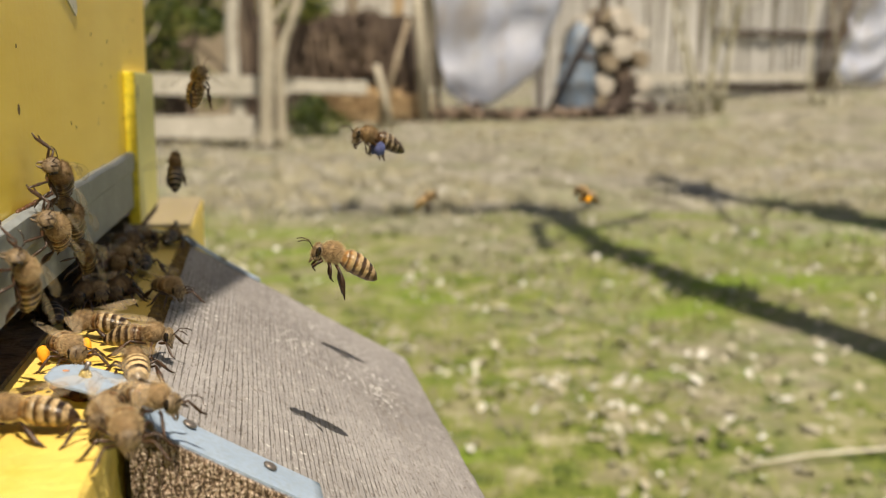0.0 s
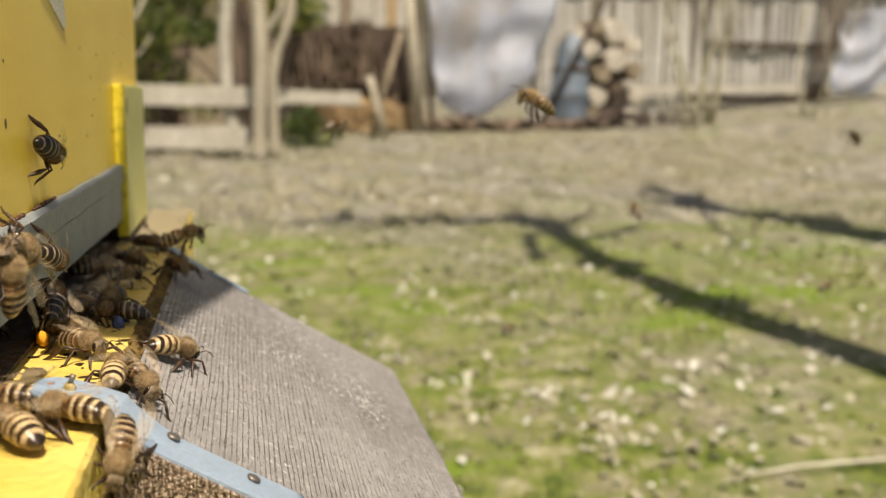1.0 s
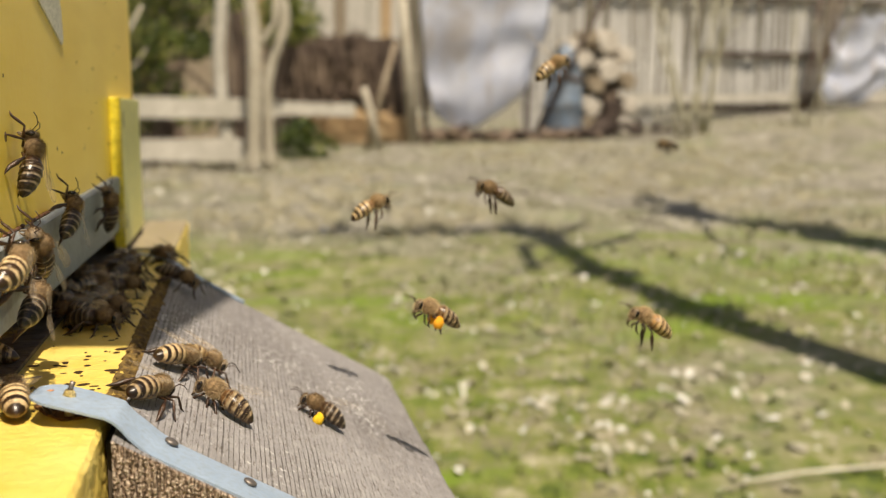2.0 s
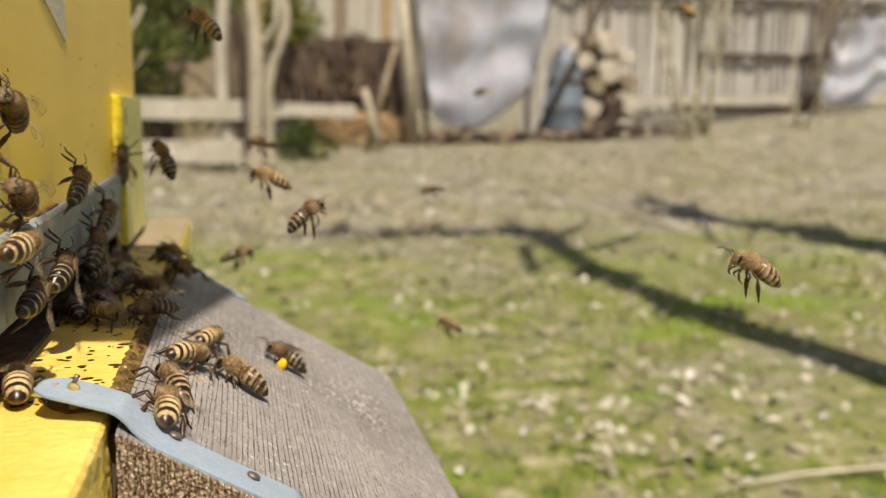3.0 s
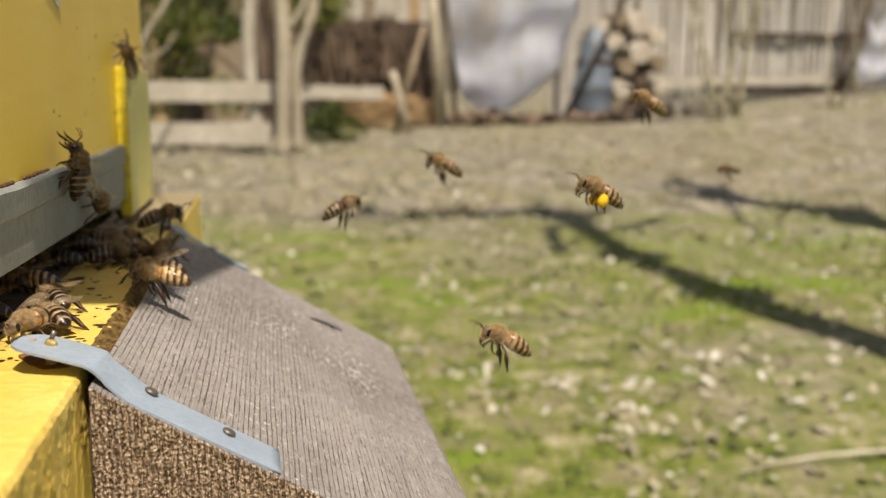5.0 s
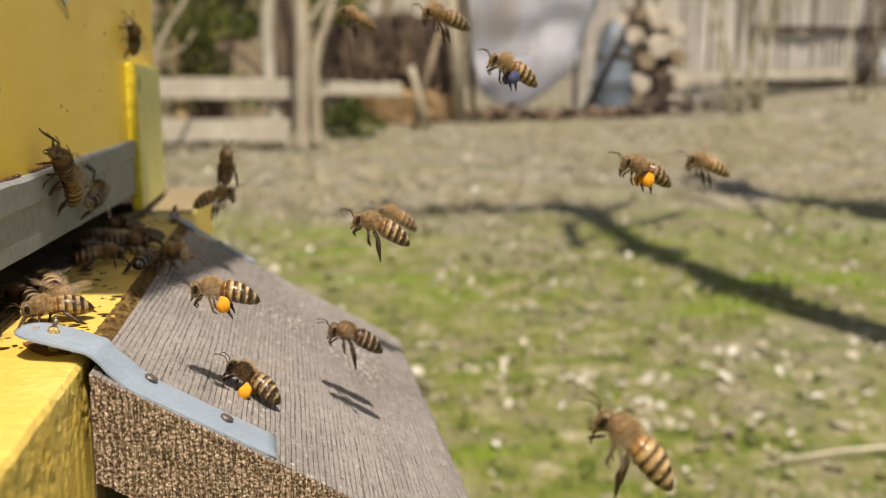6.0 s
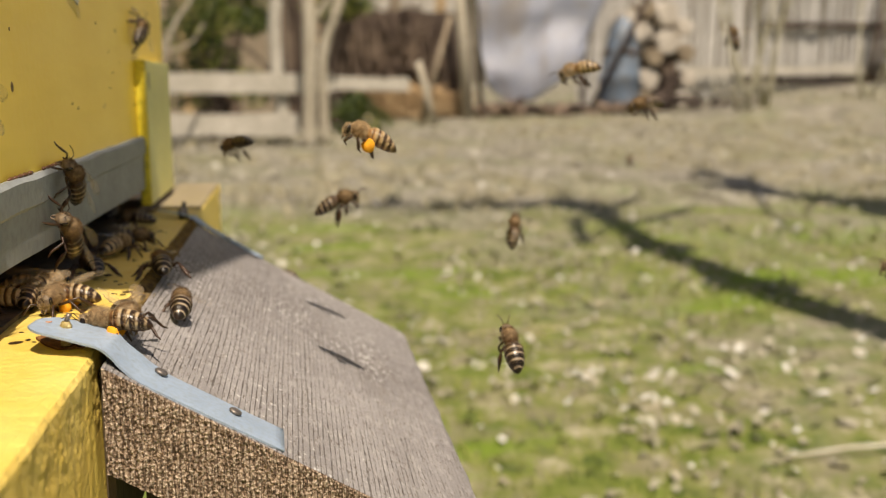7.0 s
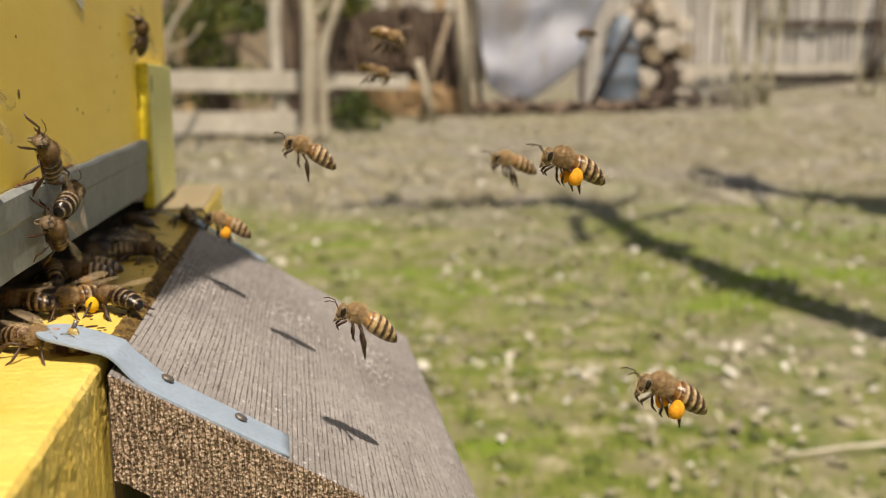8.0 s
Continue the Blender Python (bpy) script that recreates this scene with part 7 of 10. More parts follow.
    go(bee('amber', 'orange', True, 1.101), [(0, 307.2, 186.1, 26.1, 0, -26, 180), (3.68, 307.2, 186.1, 26.1, 0, -26, 180), (3.93, 212.7, 204.2, 17.5, 0, -26, 180), (4, 149.6, 216.3, 11.7, 0, -26, 180), (4.1, 142.4, 236.8, 22.6, 0, -26, 180), (4.3, 133.8, 211.2, 24.3, 0, -26, 180), (4.4, 109.6, 215.5, 19.7, 0, -26, 180), (4.5, 103.7, 217.7, 0.4, 0, -26, 180), (4.6, 73.8, 253.6, -8.3, 0, -26, 180), (4.7, 39.8, 309.9, -4.5, 0, -26, 180), (4.89, -16, 300, 3.8, 0, -0, 175), (5.39, -75, 300, 3.6, 0, -0, 180), (8.1, -75, 300, 3.6, 0, -0, 180)], air=[(3.93, 4.87)])
    go(bee('amber', '', True, 1.157), [(0, 85.4, 334.9, 205, 0, -45, -80), (3.68, 85.4, 334.9, 205, 0, -45, -80), (3.93, 51.3, 329.7, 128, 0, -45, -80), (4, 28.5, 326.2, 76.6, 0, -45, -80), (4.07, 51.3, 329.7, 128, 0, -45, -80), (4.37, 85.4, 334.9, 205, 0, -45, -80), (8.1, 85.4, 334.9, 205, 0, -45, -80)], air=[(3.93, 4.07)])
    go(bee('dark', '', True, 1.072), [(0, 729.3, 523.4, 47.2, 0, -50, 120), (3.61, 729.3, 523.4, 47.2, 0, -50, 120), (3.86, 545.7, 557.5, 23.6, 0, -50, 120), (4, 423.3, 580.2, 7.8, 0, -50, 120), (4.1, 406.8, 583.6, 4, 0, -50, 120), (4.26, 545.3, 557.8, 19.8, 0, -50, 120), (4.56, 753.2, 519.2, 43.5, 0, -50, 120), (8.1, 753.2, 519.2, 43.5, 0, -50, 120)], air=[(3.86, 4.26)])
    go(bee('dark', '', True, 1.17), [(0, 735.9, 198.3, 57.6, 0, -60, 100), (3.41, 735.9, 198.3, 57.6, 0, -60, 100), (3.66, 288.9, 288.2, 43.9, 0, -60, 100), (4, -9.1, 348.2, 34.7, 0, -60, 100), (4.1, -2.2, 344.2, 19.1, 0, -60, 100), (4.25, -16, 300, 3.8, 0, -0, 175), (4.75, -75, 300, 3.6, 0, -0, 180), (8.1, -75, 300, 3.6, 0, -0, 180)], air=[(3.66, 4.23)])
    go(bee('honey', '', True, 1.078), [(0, -75, 300, 3.6, 0, -0, 0), (3.85, -75, 300, 3.6, 0, -0, 0), (4.17, -12, 300, 7.8, 0, -10, 0), (4.3, 28.5, 321.6, -1.2, 0, -50, 60), (4.4, 57, 319.7, 21.8, 0, -50, 80), (4.5, 118.7, 315.4, 69.3, 0, -50, 40), (4.57, 142.2, 320.3, 126.9, 0, -50, 40), (4.87, 177.5, 327.7, 213.3, 0, -50, 40), (8.1, 177.5, 327.7, 213.3, 0, -50, 40)], air=[(4.18, 4.57)])
    go(bee('dark', '', True, 1.147), [(0, -75, 290.9, 3.6, 0, -0, 0), (3.85, -75, 290.9, 3.6, 0, -0, 0), (4.17, -12, 290.9, 7.8, 0, -10, 0), (4.3, 43.3, 290.9, -8.9, 0, -25, 10), (4.4, 123.1, 317.8, 12.3, 0, -25, 10), (4.47, 289, 286.3, 20.7, 0, -25, 10), (4.8, 537.8, 238.9, 33.4, 0, -25, 10), (8.1, 537.8, 238.9, 33.4, 0, -25, 10)], air=[(4.18, 4.47)])
    go(bee('amber', '', True, 1.114), [(0, 302.8, 218.8, 57.6, -0, -22, -175), (3.98, 302.8, 218.8, 57.6, -0, -22, -175), (4.23, 234.2, 231, 48.2, -0, -22, -175), (4.3, 188.5, 239.1, 41.9, -0, -22, -175), (4.4, 188.6, 242.6, 61.4, -0, -22, -175), (4.5, 192, 243.1, 66.9, -0, -22, -175), (4.57, 235.5, 235.6, 73.1, -0, -22, -175), (4.87, 300.7, 224.3, 82.5, -0, -22, -175), (8.1, 300.7, 224.3, 82.5, -0, -22, -175)], air=[(4.23, 4.57)])
    go(bee('amber', '', True, 1.104), [(0, 529.3, 203.8, 48.7, 0, -22, 180), (3.95, 529.3, 203.8, 48.7, 0, -22, 180), (4.2, 258.6, 255.7, 37.3, 0, -22, 180), (4.4, 78.1, 290.3, 29.6, 0, -22, 180), (4.5, 55.6, 289.9, -0, 0, -22, 180), (4.6, 38.5, 408.1, -45.4, 0, -22, 180), (4.98, -16, 300, 3.8, 0, -0, 175), (5.48, -75, 300, 3.6, 0, -0, 180), (8.1, -75, 300, 3.6, 0, -0, 180)], air=[(4.2, 4.95)])
    go(bee('dark', '', True, 1.155), [(0, 825.4, 404.8, 44.1, 0, -10, -175), (3.78, 825.4, 404.8, 44.1, 0, -10, -175), (4.03, 464.1, 473.8, 23.2, 0, -10, -175), (4.3, 223.3, 519.8, 9.3, 0, -10, -175), (4.4, 201.2, 526.8, 23.2, 0, -10, -175), (4.5, 156.6, 545.9, 84.2, 0, -10, -175), (4.62, 197.4, 554.6, 185, 0, -10, -175), (4.92, 258.6, 567.7, 336.2, 0, -10, -175), (8.1, 258.6, 567.7, 336.2, 0, -10, -175)], air=[(4.03, 4.62)])
    go(bee('dark', '', True, 1.073), [(0, 878.2, 352.9, -5.3, 0, 10, -170), (3.82, 878.2, 352.9, -5.3, 0, 10, -170), (4.07, 435.4, 437.5, -25.3, 0, 10, -170), (4.4, 140.2, 493.9, -38.7, 0, 10, -170), (4.5, 139, 491.9, -52.8, 0, 10, -170), (4.6, 142.3, 499.7, -0.2, 0, 10, -170), (4.93, 436, 444.8, 13, 0, 10, -170), (5.23, 876.4, 362.4, 32.8, 0, 10, -170), (8.1, 876.4, 362.4, 32.8, 0, 10, -170)], air=[(4.07, 4.93)])
    go(bee('amber', '', True, 1.17), [(0, -75, 300, 3.6, 0, -0, 0), (3.95, -75, 300, 3.6, 0, -0, 0), (4.27, -12, 300, 7.8, 0, -10, 0), (4.4, 143.2, 330.9, -28.8, -0, -40, -70), (4.5, 157.7, 284.1, -25, -0, -40, -75), (4.6, 198.9, 264.8, 18.9, 0, -40, 180), (4.67, 258.6, 254.4, 25.9, 0, -40, 180), (4.97, 348.1, 238.7, 36.4, 0, -40, 180), (8.1, 348.1, 238.7, 36.4, 0, -40, 180)], air=[(4.28, 4.67)])
    go(bee('amber', '', True, 1.076), [(0, 374.8, 222.7, 76.6, 0, -0, 20), (4.05, 374.8, 222.7, 76.6, 0, -0, 20), (4.3, 246.5, 246.6, 66.4, 0, -0, 20), (4.4, 161, 262.4, 59.6, 0, -0, 20), (4.5, 163, 263.7, 68.3, 0, -0, 20), (4.57, 183.4, 267.7, 116.6, 0, -0, 20), (4.87, 213.9, 273.7, 189, 0, -0, 20), (8.1, 213.9, 273.7, 189, 0, -0, 20)], air=[(4.3, 4.57)])
    go(bee('dark', '', True, 1.149), [(0, 906.3, 389.9, 42.5, 0, 5, -170), (3.82, 906.3, 389.9, 42.5, 0, 5, -170), (4.07, 463.9, 474.3, 21.2, 0, 5, -170), (4.4, 169.1, 530.5, 7.1, 0, 5, -170), (4.5, 181.8, 530.2, 19.5, 0, 5, -170), (4.82, 464.1, 477, 33.6, 0, 5, -170), (5.12, 887.6, 397.2, 54.8, 0, 5, -170), (8.1, 887.6, 397.2, 54.8, 0, 5, -170)], air=[(4.07, 4.82)])
    go(bee('dark', '', True, 1.112), [(0, -75, 220.2, 3.6, 0, -0, 0), (3.95, -75, 220.2, 3.6, 0, -0, 0), (4.27, -12, 220.2, 7.8, 0, -10, 0), (4.4, -1.8, 220.2, 50, 0, -60, 100), (4.5, -3.7, 221.8, 57.7, 0, -60, 85), (4.6, 18.4, 212.9, 32.4, 0, 30, 150), (4.7, 34.6, 208, 24, 0, 25, 150), (4.87, 188.9, 179.2, 29.3, 0, 25, 150), (5.17, 420.5, 135.9, 37.3, 0, 25, 150), (8.1, 420.5, 135.9, 37.3, 0, 25, 150)], air=[(4.28, 4.87)])
    go(bee('honey', '', True, 1.106), [(0, 353.5, 170.5, 9.8, -0, -25, -178), (4.24, 353.5, 170.5, 9.8, -0, -25, -178), (4.49, 208.8, 197.2, 1.2, -0, -25, -178), (4.6, 112.3, 215, -4.5, -0, -25, -178), (4.7, 73.9, 224, 6.3, -0, -25, -178), (4.85, 46.7, 229.1, 8, -0, -25, -178), (5.05, -16, 229.1, 3.8, 0, -0, 175), (5.55, -75, 229.1, 3.6, 0, -0, 180), (8.1, -75, 229.1, 3.6, 0, -0, 180)], air=[(4.49, 5.03)])
    go(bee('amber', 'yellow', True, 1.153), [(0, 348.9, 196.6, 42.7, -0, -25, -178), (4.61, 348.9, 196.6, 42.7, -0, -25, -178), (4.86, 224.6, 218.4, 33.8, -0, -25, -178), (4.95, 141.7, 232.9, 27.8, -0, -25, -178), (5.1, 105.7, 237.3, 15.8, -0, -25, -178), (5.25, 71.2, 242.1, 9.7, -0, -25, -178), (5.4, 42.5, 246.2, 6.4, -0, -25, -178), (5.59, -16, 246.2, 3.8, 0, -0, 175), (6.09, -75, 246.2, 3.6, 0, -0, 180), (8.1, -75, 246.2, 3.6, 0, -0, 180)], air=[(4.86, 5.57)])
    go(bee('dark', '', True, 1.074), [(0, -75, 293.8, 3.6, 0, -0, 0), (4.45, -75, 293.8, 3.6, 0, -0, 0), (4.77, -12, 293.8, 7.8, 0, -10, 0), (4.9, 31.1, 293.8, 3.9, -0, -20, 15), (5.05, 68.7, 289.7, 23.9, -0, -20, 15), (5.2, 119.8, 283.4, 43.8, -0, -20, 15), (5.36, 259.5, 259.2, 50.8, -0, -20, 15), (5.66, 469.1, 222.9, 61.2, -0, -20, 15), (8.1, 469.1, 222.9, 61.2, -0, -20, 15)], air=[(4.78, 5.36)])
    go(bee('amber', '', True, 1.17), [(0, 456, 242.8, 63, -0, -25, -178), (4.61, 456, 242.8, 63, -0, -25, -178), (4.86, 273.7, 274.8, 51.8, -0, -25, -178), (5, 152.2, 296.2, 44.3, -0, -25, -178), (5.2, 115.9, 300, 29.3, -0, -25, -178), (5.4, 92.1, 301.6, 16.1, -0, -25, -178), (5.6, 70.2, 303.2, 6.5, -0, -25, -178), (5.87, -16, 300, 3.8, 0, -0, 175), (6.37, -75, 300, 3.6, 0, -0, 180), (8.1, -75, 300, 3.6, 0, -0, 180)], air=[(4.86, 5.84)])
    go(bee('honey', '', True, 1.075), [(0, -75, 293.2, 3.6, 0, -0, 0), (4.85, -75, 293.2, 3.6, 0, -0, 0), (5.17, -12, 293.2, 7.8, 0, -10, 0), (5.3, 34.6, 293.2, 13, -0, -25, 20), (5.45, 55.2, 292.2, 31.2, -0, -25, 20), (5.6, 86.2, 290.1, 52.8, -0, -25, 20), (5.68, 108.3, 297.3, 116.9, -0, -25, 20), (5.98, 141.5, 308.2, 213.2, -0, -25, 20), (8.1, 141.5, 308.2, 213.2, -0, -25, 20)], air=[(5.18, 5.68)])
    go(bee('dark', '', True, 1.151), [(0, 468.8, 274.6, -5.6, -0, -25, -176), (4.83, 468.8, 274.6, -5.6, -0, -25, -176), (5.08, 306.3, 302, -18.1, -0, -25, -176), (5.2, 198, 320.2, -26.5, -0, -25, -176), (5.4, 161.1, 327.9, -19, -0, -25, -176), (5.6, 136, 330.5, -27.9, -0, -25, -176), (5.79, 305.9, 302.5, -19.8, -0, -25, -176), (6.09, 560.8, 260.5, -7.5, -0, -25, -176), (8.1, 560.8, 260.5, -7.5, -0, -25, -176)], air=[(5.08, 5.79)])
    go(bee('amber', '', True, 1.109), [(0, 512.8, 234.5, 36.9, -0, -25, -178), (4.37, 512.8, 234.5, 36.9, -0, -25, -178), (4.62, 279.2, 277, 25.1, -0, -25, -178), (4.8, 123.5, 305.3, 17.2, -0, -25, -178), (4.95, 98, 311.3, 25.9, -0, -25, -178), (5.1, 70, 314.4, 16.2, -0, -25, -178), (5.25, 38.4, 318, 6.5, -0, -25, -178), (5.44, -16, 300, 3.8, 0, -0, 175), (5.94, -75, 300, 3.6, 0, -0, 180), (8.1, -75, 300, 3.6, 0, -0, 180)], air=[(4.62, 5.42)])
    go(bee('dark', '', True, 1.109), [(0, 701.7, 450, 57.7, 0, -5, 170), (4.38, 701.7, 450, 57.7, 0, -5, 170), (4.63, 472.9, 490.1, 37.3, 0, -5, 170), (4.8, 320.4, 516.9, 23.8, 0, -5, 170), (5, 296, 518.3, 3, 0, -5, 170), (5.2, 272.5, 524.2, 11.7, 0, -5, 170), (5.4, 248.3, 526.8, 0.9, 0, -5, 170), (5.65, 469.6, 489.8, 14.1, 0, -5, 170), (5.95, 801.6, 434.4, 33.8, 0, -5, 170), (8.1, 801.6, 434.4, 33.8, 0, -5, 170)], air=[(4.63, 5.65)])
    go(bee('dark', '', True, 1.151), [(0, -75, 300, 3.6, 0, -0, 0), (4.65, -75, 300, 3.6, 0, -0, 0), (4.97, -12, 300, 7.8, 0, -10, 0), (5.1, 29.8, 314.8, 22.2, -0, -30, 40), (5.25, 46.4, 314.8, 43.4, -0, -30, 40), (5.4, 72, 313.4, 64.5, -0, -30, 40), (5.47, 95.2, 319.2, 122, -0, -30, 40), (5.77, 129.9, 327.8, 208.1, -0, -30, 40), (8.1, 129.9, 327.8, 208.1, -0, -30, 40)], air=[(4.98, 5.47)])
    go(bee('dark', '', True, 1.075), [(0, 393.3, 248.8, 22.1, -0, -25, -178), (4.96, 393.3, 248.8, 22.1, -0, -25, -178), (5.21, 272.6, 268.6, 11.2, -0, -25, -178), (5.3, 192.1, 281.8, 3.9, -0, -25, -178), (5.5, 142.2, 292.5, 15.8, -0, -25, -178), (5.65, 106.4, 299.3, 20.7, -0, -25, -178), (5.84, 273.1, 271.9, 27.8, -0, -25, -178), (6.14, 523.1, 230.8, 38.4, -0, -25, -178), (8.1, 523.1, 230.8, 38.4, -0, -25, -178)], air=[(5.21, 5.84)])
    go(bee('honey', '', True, 1.17), [(0, 363, 174, -3.1, -0, -25, -176), (4.49, 363, 174, -3.1, -0, -25, -176), (4.74, 213.9, 200.7, -11.8, -0, -25, -176), (4.85, 114.6, 218.6, -17.6, -0, -25, -176), (5, 87.6, 224.1, -12.6, -0, -25, -176), (5.15, 60.6, 229.5, -7.5, -0, -25, -176), (5.3, 41.7, 233.3, -2.4, -0, -25, -176), (5.49, -16, 233.3, 3.8, 0, -0, 175), (5.99, -75, 233.3, 3.6, 0, -0, 180), (8.1, -75, 233.3, 3.6, 0, -0, 180)], air=[(4.74, 5.47)])
    go(bee('amber', 'orange', True, 1.074), [(0, 441.3, 157.1, 47.1, 0, -25, 180), (5.22, 441.3, 157.1, 47.1, 0, -25, 180), (5.47, 205, 196.4, 39.5, 0, -25, 180), (5.65, 47.5, 222.6, 34.5, 0, -25, 180), (5.8, 25.1, 225, 29.3, 0, -25, 180), (5.9, 31.7, 220.9, 14.4, 0, -18, 180), (6, 22.7, 183, 8.3, 0, -8, 178), (6.1, 8, 192.2, 8.9, -0, -5, 175), (6.25, -2.2, 220.8, 3.4, 0, -0, 178), (6.5, -7.6, 212.4, 3.4, 0, -0, 175), (7, -12.9, 204.4, 3.4, 0, -0, 172), (7.15, -16, 204.4, 3.8, 0, -0, 175), (7.65, -75, 204.4, 3.6, 0, -0, 180), (8.1, -75, 204.4, 3.6, 0, -0, 180)], air=[(5.4, 6.2)])
    go(bee('dark', '', True, 1.153), [(0, 486.2, 155.1, 26.5, -0, -22, -60), (5.34, 486.2, 155.1, 26.5, -0, -22, -60), (5.59, 211, 200.1, 18.9, -0, -22, -60), (5.8, 27.5, 230.2, 13.8, -0, -22, -60), (5.9, 40.1, 225.7, 2.3, 0, -22, 175), (6, 50.3, 221.1, -11.9, 0, -22, 180), (6.1, 44.9, 223.2, -2.9, 0, -22, 180), (6.2, 43.8, 223.2, -2.2, 0, -22, 180), (6.3, 14.2, 245, -4.4, 0, -30.3, 180), (6.5, 14.9, 245.2, -4.8, 3.4, -30.2, 173.3), (6.8, 16.6, 223.1, -5.8, 27.6, -13, 113.3), (7, 9.5, 214.6, -1.6, 30, -4.4, 97.5), (7.15, 6, 212.5, 0.4, 22.2, -21.2, 131.6), (7.3, -16, 212.5, 3.8, 0, -0, 175), (7.8, -75, 212.5, 3.6, 0, -0, 180), (8.1, -75, 212.5, 3.6, 0, -0, 180)], air=[(5.5, 6.27)])
    go(bee('amber', 'orange', True, 1.107), [(0, 541.2, 206.4, 15.5, 0, -25, 180), (5.34, 541.2, 206.4, 15.5, 0, -25, 180), (5.59, 258.4, 252.4, 5.7, 0, -25, 180), (5.8, 69.9, 283, -0.8, 0, -25, 180), (5.9, 35.8, 283.9, -26.5, 0, -15, 165), (6, 27.5, 191.9, -12.1, 12.8, -27.7, 154), (6.2, 22.1, 189.2, -9, 12.8, -27.7, 154), (6.5, 15.9, 182.9, -5.4, 15.5, -26.4, 148), (6.8, 6.8, 185.2, -0.1, 12.8, -27.7, 154), (7, 0.9, 179.2, 3.4, 0, -0, 175), (7.2, -4.3, 181.5, 3.4, 0, -0, 175), (7.35, -16, 181.5, 3.8, 0, -0, 175), (7.85, -75, 181.5, 3.6, 0, -0, 180), (8.1, -75, 181.5, 3.6, 0, -0, 180)], air=[(5.4, 5.97)])
    go(bee('honey', '', True, 1.111), [(0, 534.6, 213.8, 51.5, 0, -25, 180), (5.34, 534.6, 213.8, 51.5, 0, -25, 180), (5.59, 259.5, 258.4, 41.7, 0, -25, 180), (5.8, 76, 288.2, 35.2, 0, -25, 180), (5.9, 65.6, 286.3, 15.8, 0, -25, 180), (6, 67.8, 284.3, 8.1, 0, -25, 180), (6.1, 50.8, 288.2, 16.5, 0, -25, 180), (6.2, 24, 292.9, 20.7, 0, -25, 180), (6.3, 16.2, 293, 16.1, 0, -25, 180), (6.45, -16, 293, 3.8, 0, -0, 175), (6.95, -75, 293, 3.6, 0, -0, 180), (8.1, -75, 293, 3.6, 0, -0, 180)], air=[(5.59, 6.43)])
    go(bee('honey', '', True, 1.149), [(0, 553.7, 252.3, 66.6, 0, -25, -175), (5.35, 553.7, 252.3, 66.6, 0, -25, -175), (5.6, 289.8, 294.9, 55.4, 0, -25, -175), (5.8, 113.8, 323.2, 48, 0, -25, -175), (5.9, 93.7, 324.6, 38, 0, -25, -175), (6, 60.7, 335.6, 70.6, 0, -25, -175), (6.07, 85.3, 341.1, 125.1, 0, -25, -175), (6.37, 122.3, 349.3, 206.8, 0, -25, -175), (8.1, 122.3, 349.3, 206.8, 0, -25, -175)], air=[(5.6, 6.07)])
    go(bee('amber', 'blue', True, 1.076), [(0, 327.8, 184.3, 65.4, 0, -25, 180), (5.46, 327.8, 184.3, 65.4, 0, -25, 180), (5.71, 208.9, 203, 57.8, 0, -25, 180), (5.8, 129.7, 215.5, 52.6, 0, -25, 180), (5.9, 104, 219.6, 52.4, 0, -25, 180), (6, 88.4, 221.7, 51, 0, -25, 180), (6.1, 104.4, 286.5, 56.4, 0, -25, 180), (6.2, 102.8, 323.5, 44.8, 0, -25, 180), (6.3, 92.5, 324.4, 41.9, 0, -25, 180), (6.4, 85.7, 267.7, 30.4, 0, -25, 180), (6.5, 56.8, 203, 12.1, 0, -25, 180), (6.6, 36.1, 221.7, 13.6, 0, -25, 180), (6.7, 24.8, 222.1, 7.1, 0, -25, 180), (6.85, -16, 222.1, 3.8, 0, -0, 175), (7.35, -75, 222.1, 3.6, 0, -0, 180), (8.1, -75, 222.1, 3.6, 0, -0, 180)], air=[(5.71, 6.83)])
    go(bee('amber', 'orange', True, 1.17), [(0, 534.8, 305.1, 57.2, 0, -22, 180), (5.4, 534.8, 305.1, 57.2, 0, -22, 180), (5.65, 328.6, 337.6, 44.2, 0, -22, 180), (5.8, 191.2, 359.2, 35.6, 0, -22, 180), (5.9, 146.3, 262.9, 15.8, 0, -22, 180), (6, 122.3, 222.7, 26.6, 0, -22, 180), (6.1, 117, 224.7, 34.9, -0, -20, 180), (6.2, 110.1, 223, 20.3, 0, -25, 180), (6.3, 99.1, 220.4, -3, 0, -25, 180), (6.4, 83.2, 222.1, -5.9, 0, -25, 180), (6.5, 65.3, 210.9, 0.7, 0, -25, 180), (6.6, 46.7, 212.2, 25.3, 0, -22, 180), (6.7, 35.9, 220.3, 7.2, 0, -22, 180), (6.87, -16, 220.3, 3.8, 0, -0, 175), (7.37, -75, 220.3, 3.6, 0, -0, 180), (8.1, -75, 220.3, 3.6, 0, -0, 180)], air=[(5.65, 6.85)])
    go(bee('amber', '', True, 1.073), [(0, 548.8, 297.7, 28.3, 0, -40, 100), (5.38, 548.8, 297.7, 28.3, 0, -40, 100), (5.63, 327.8, 332.7, 15.3, 0, -40, 100), (5.8, 180.4, 356, 6.7, 0, -40, 100), (5.9, 179.7, 353.1, -10.5, 0, -40, 100), (5.97, 327.1, 330, -1.9, 0, -40, 100), (6.3, 548.2, 295.5, 11, 0, -40, 100), (8.1, 548.2, 295.5, 11, 0, -40, 100)], air=[(5.63, 5.97)])
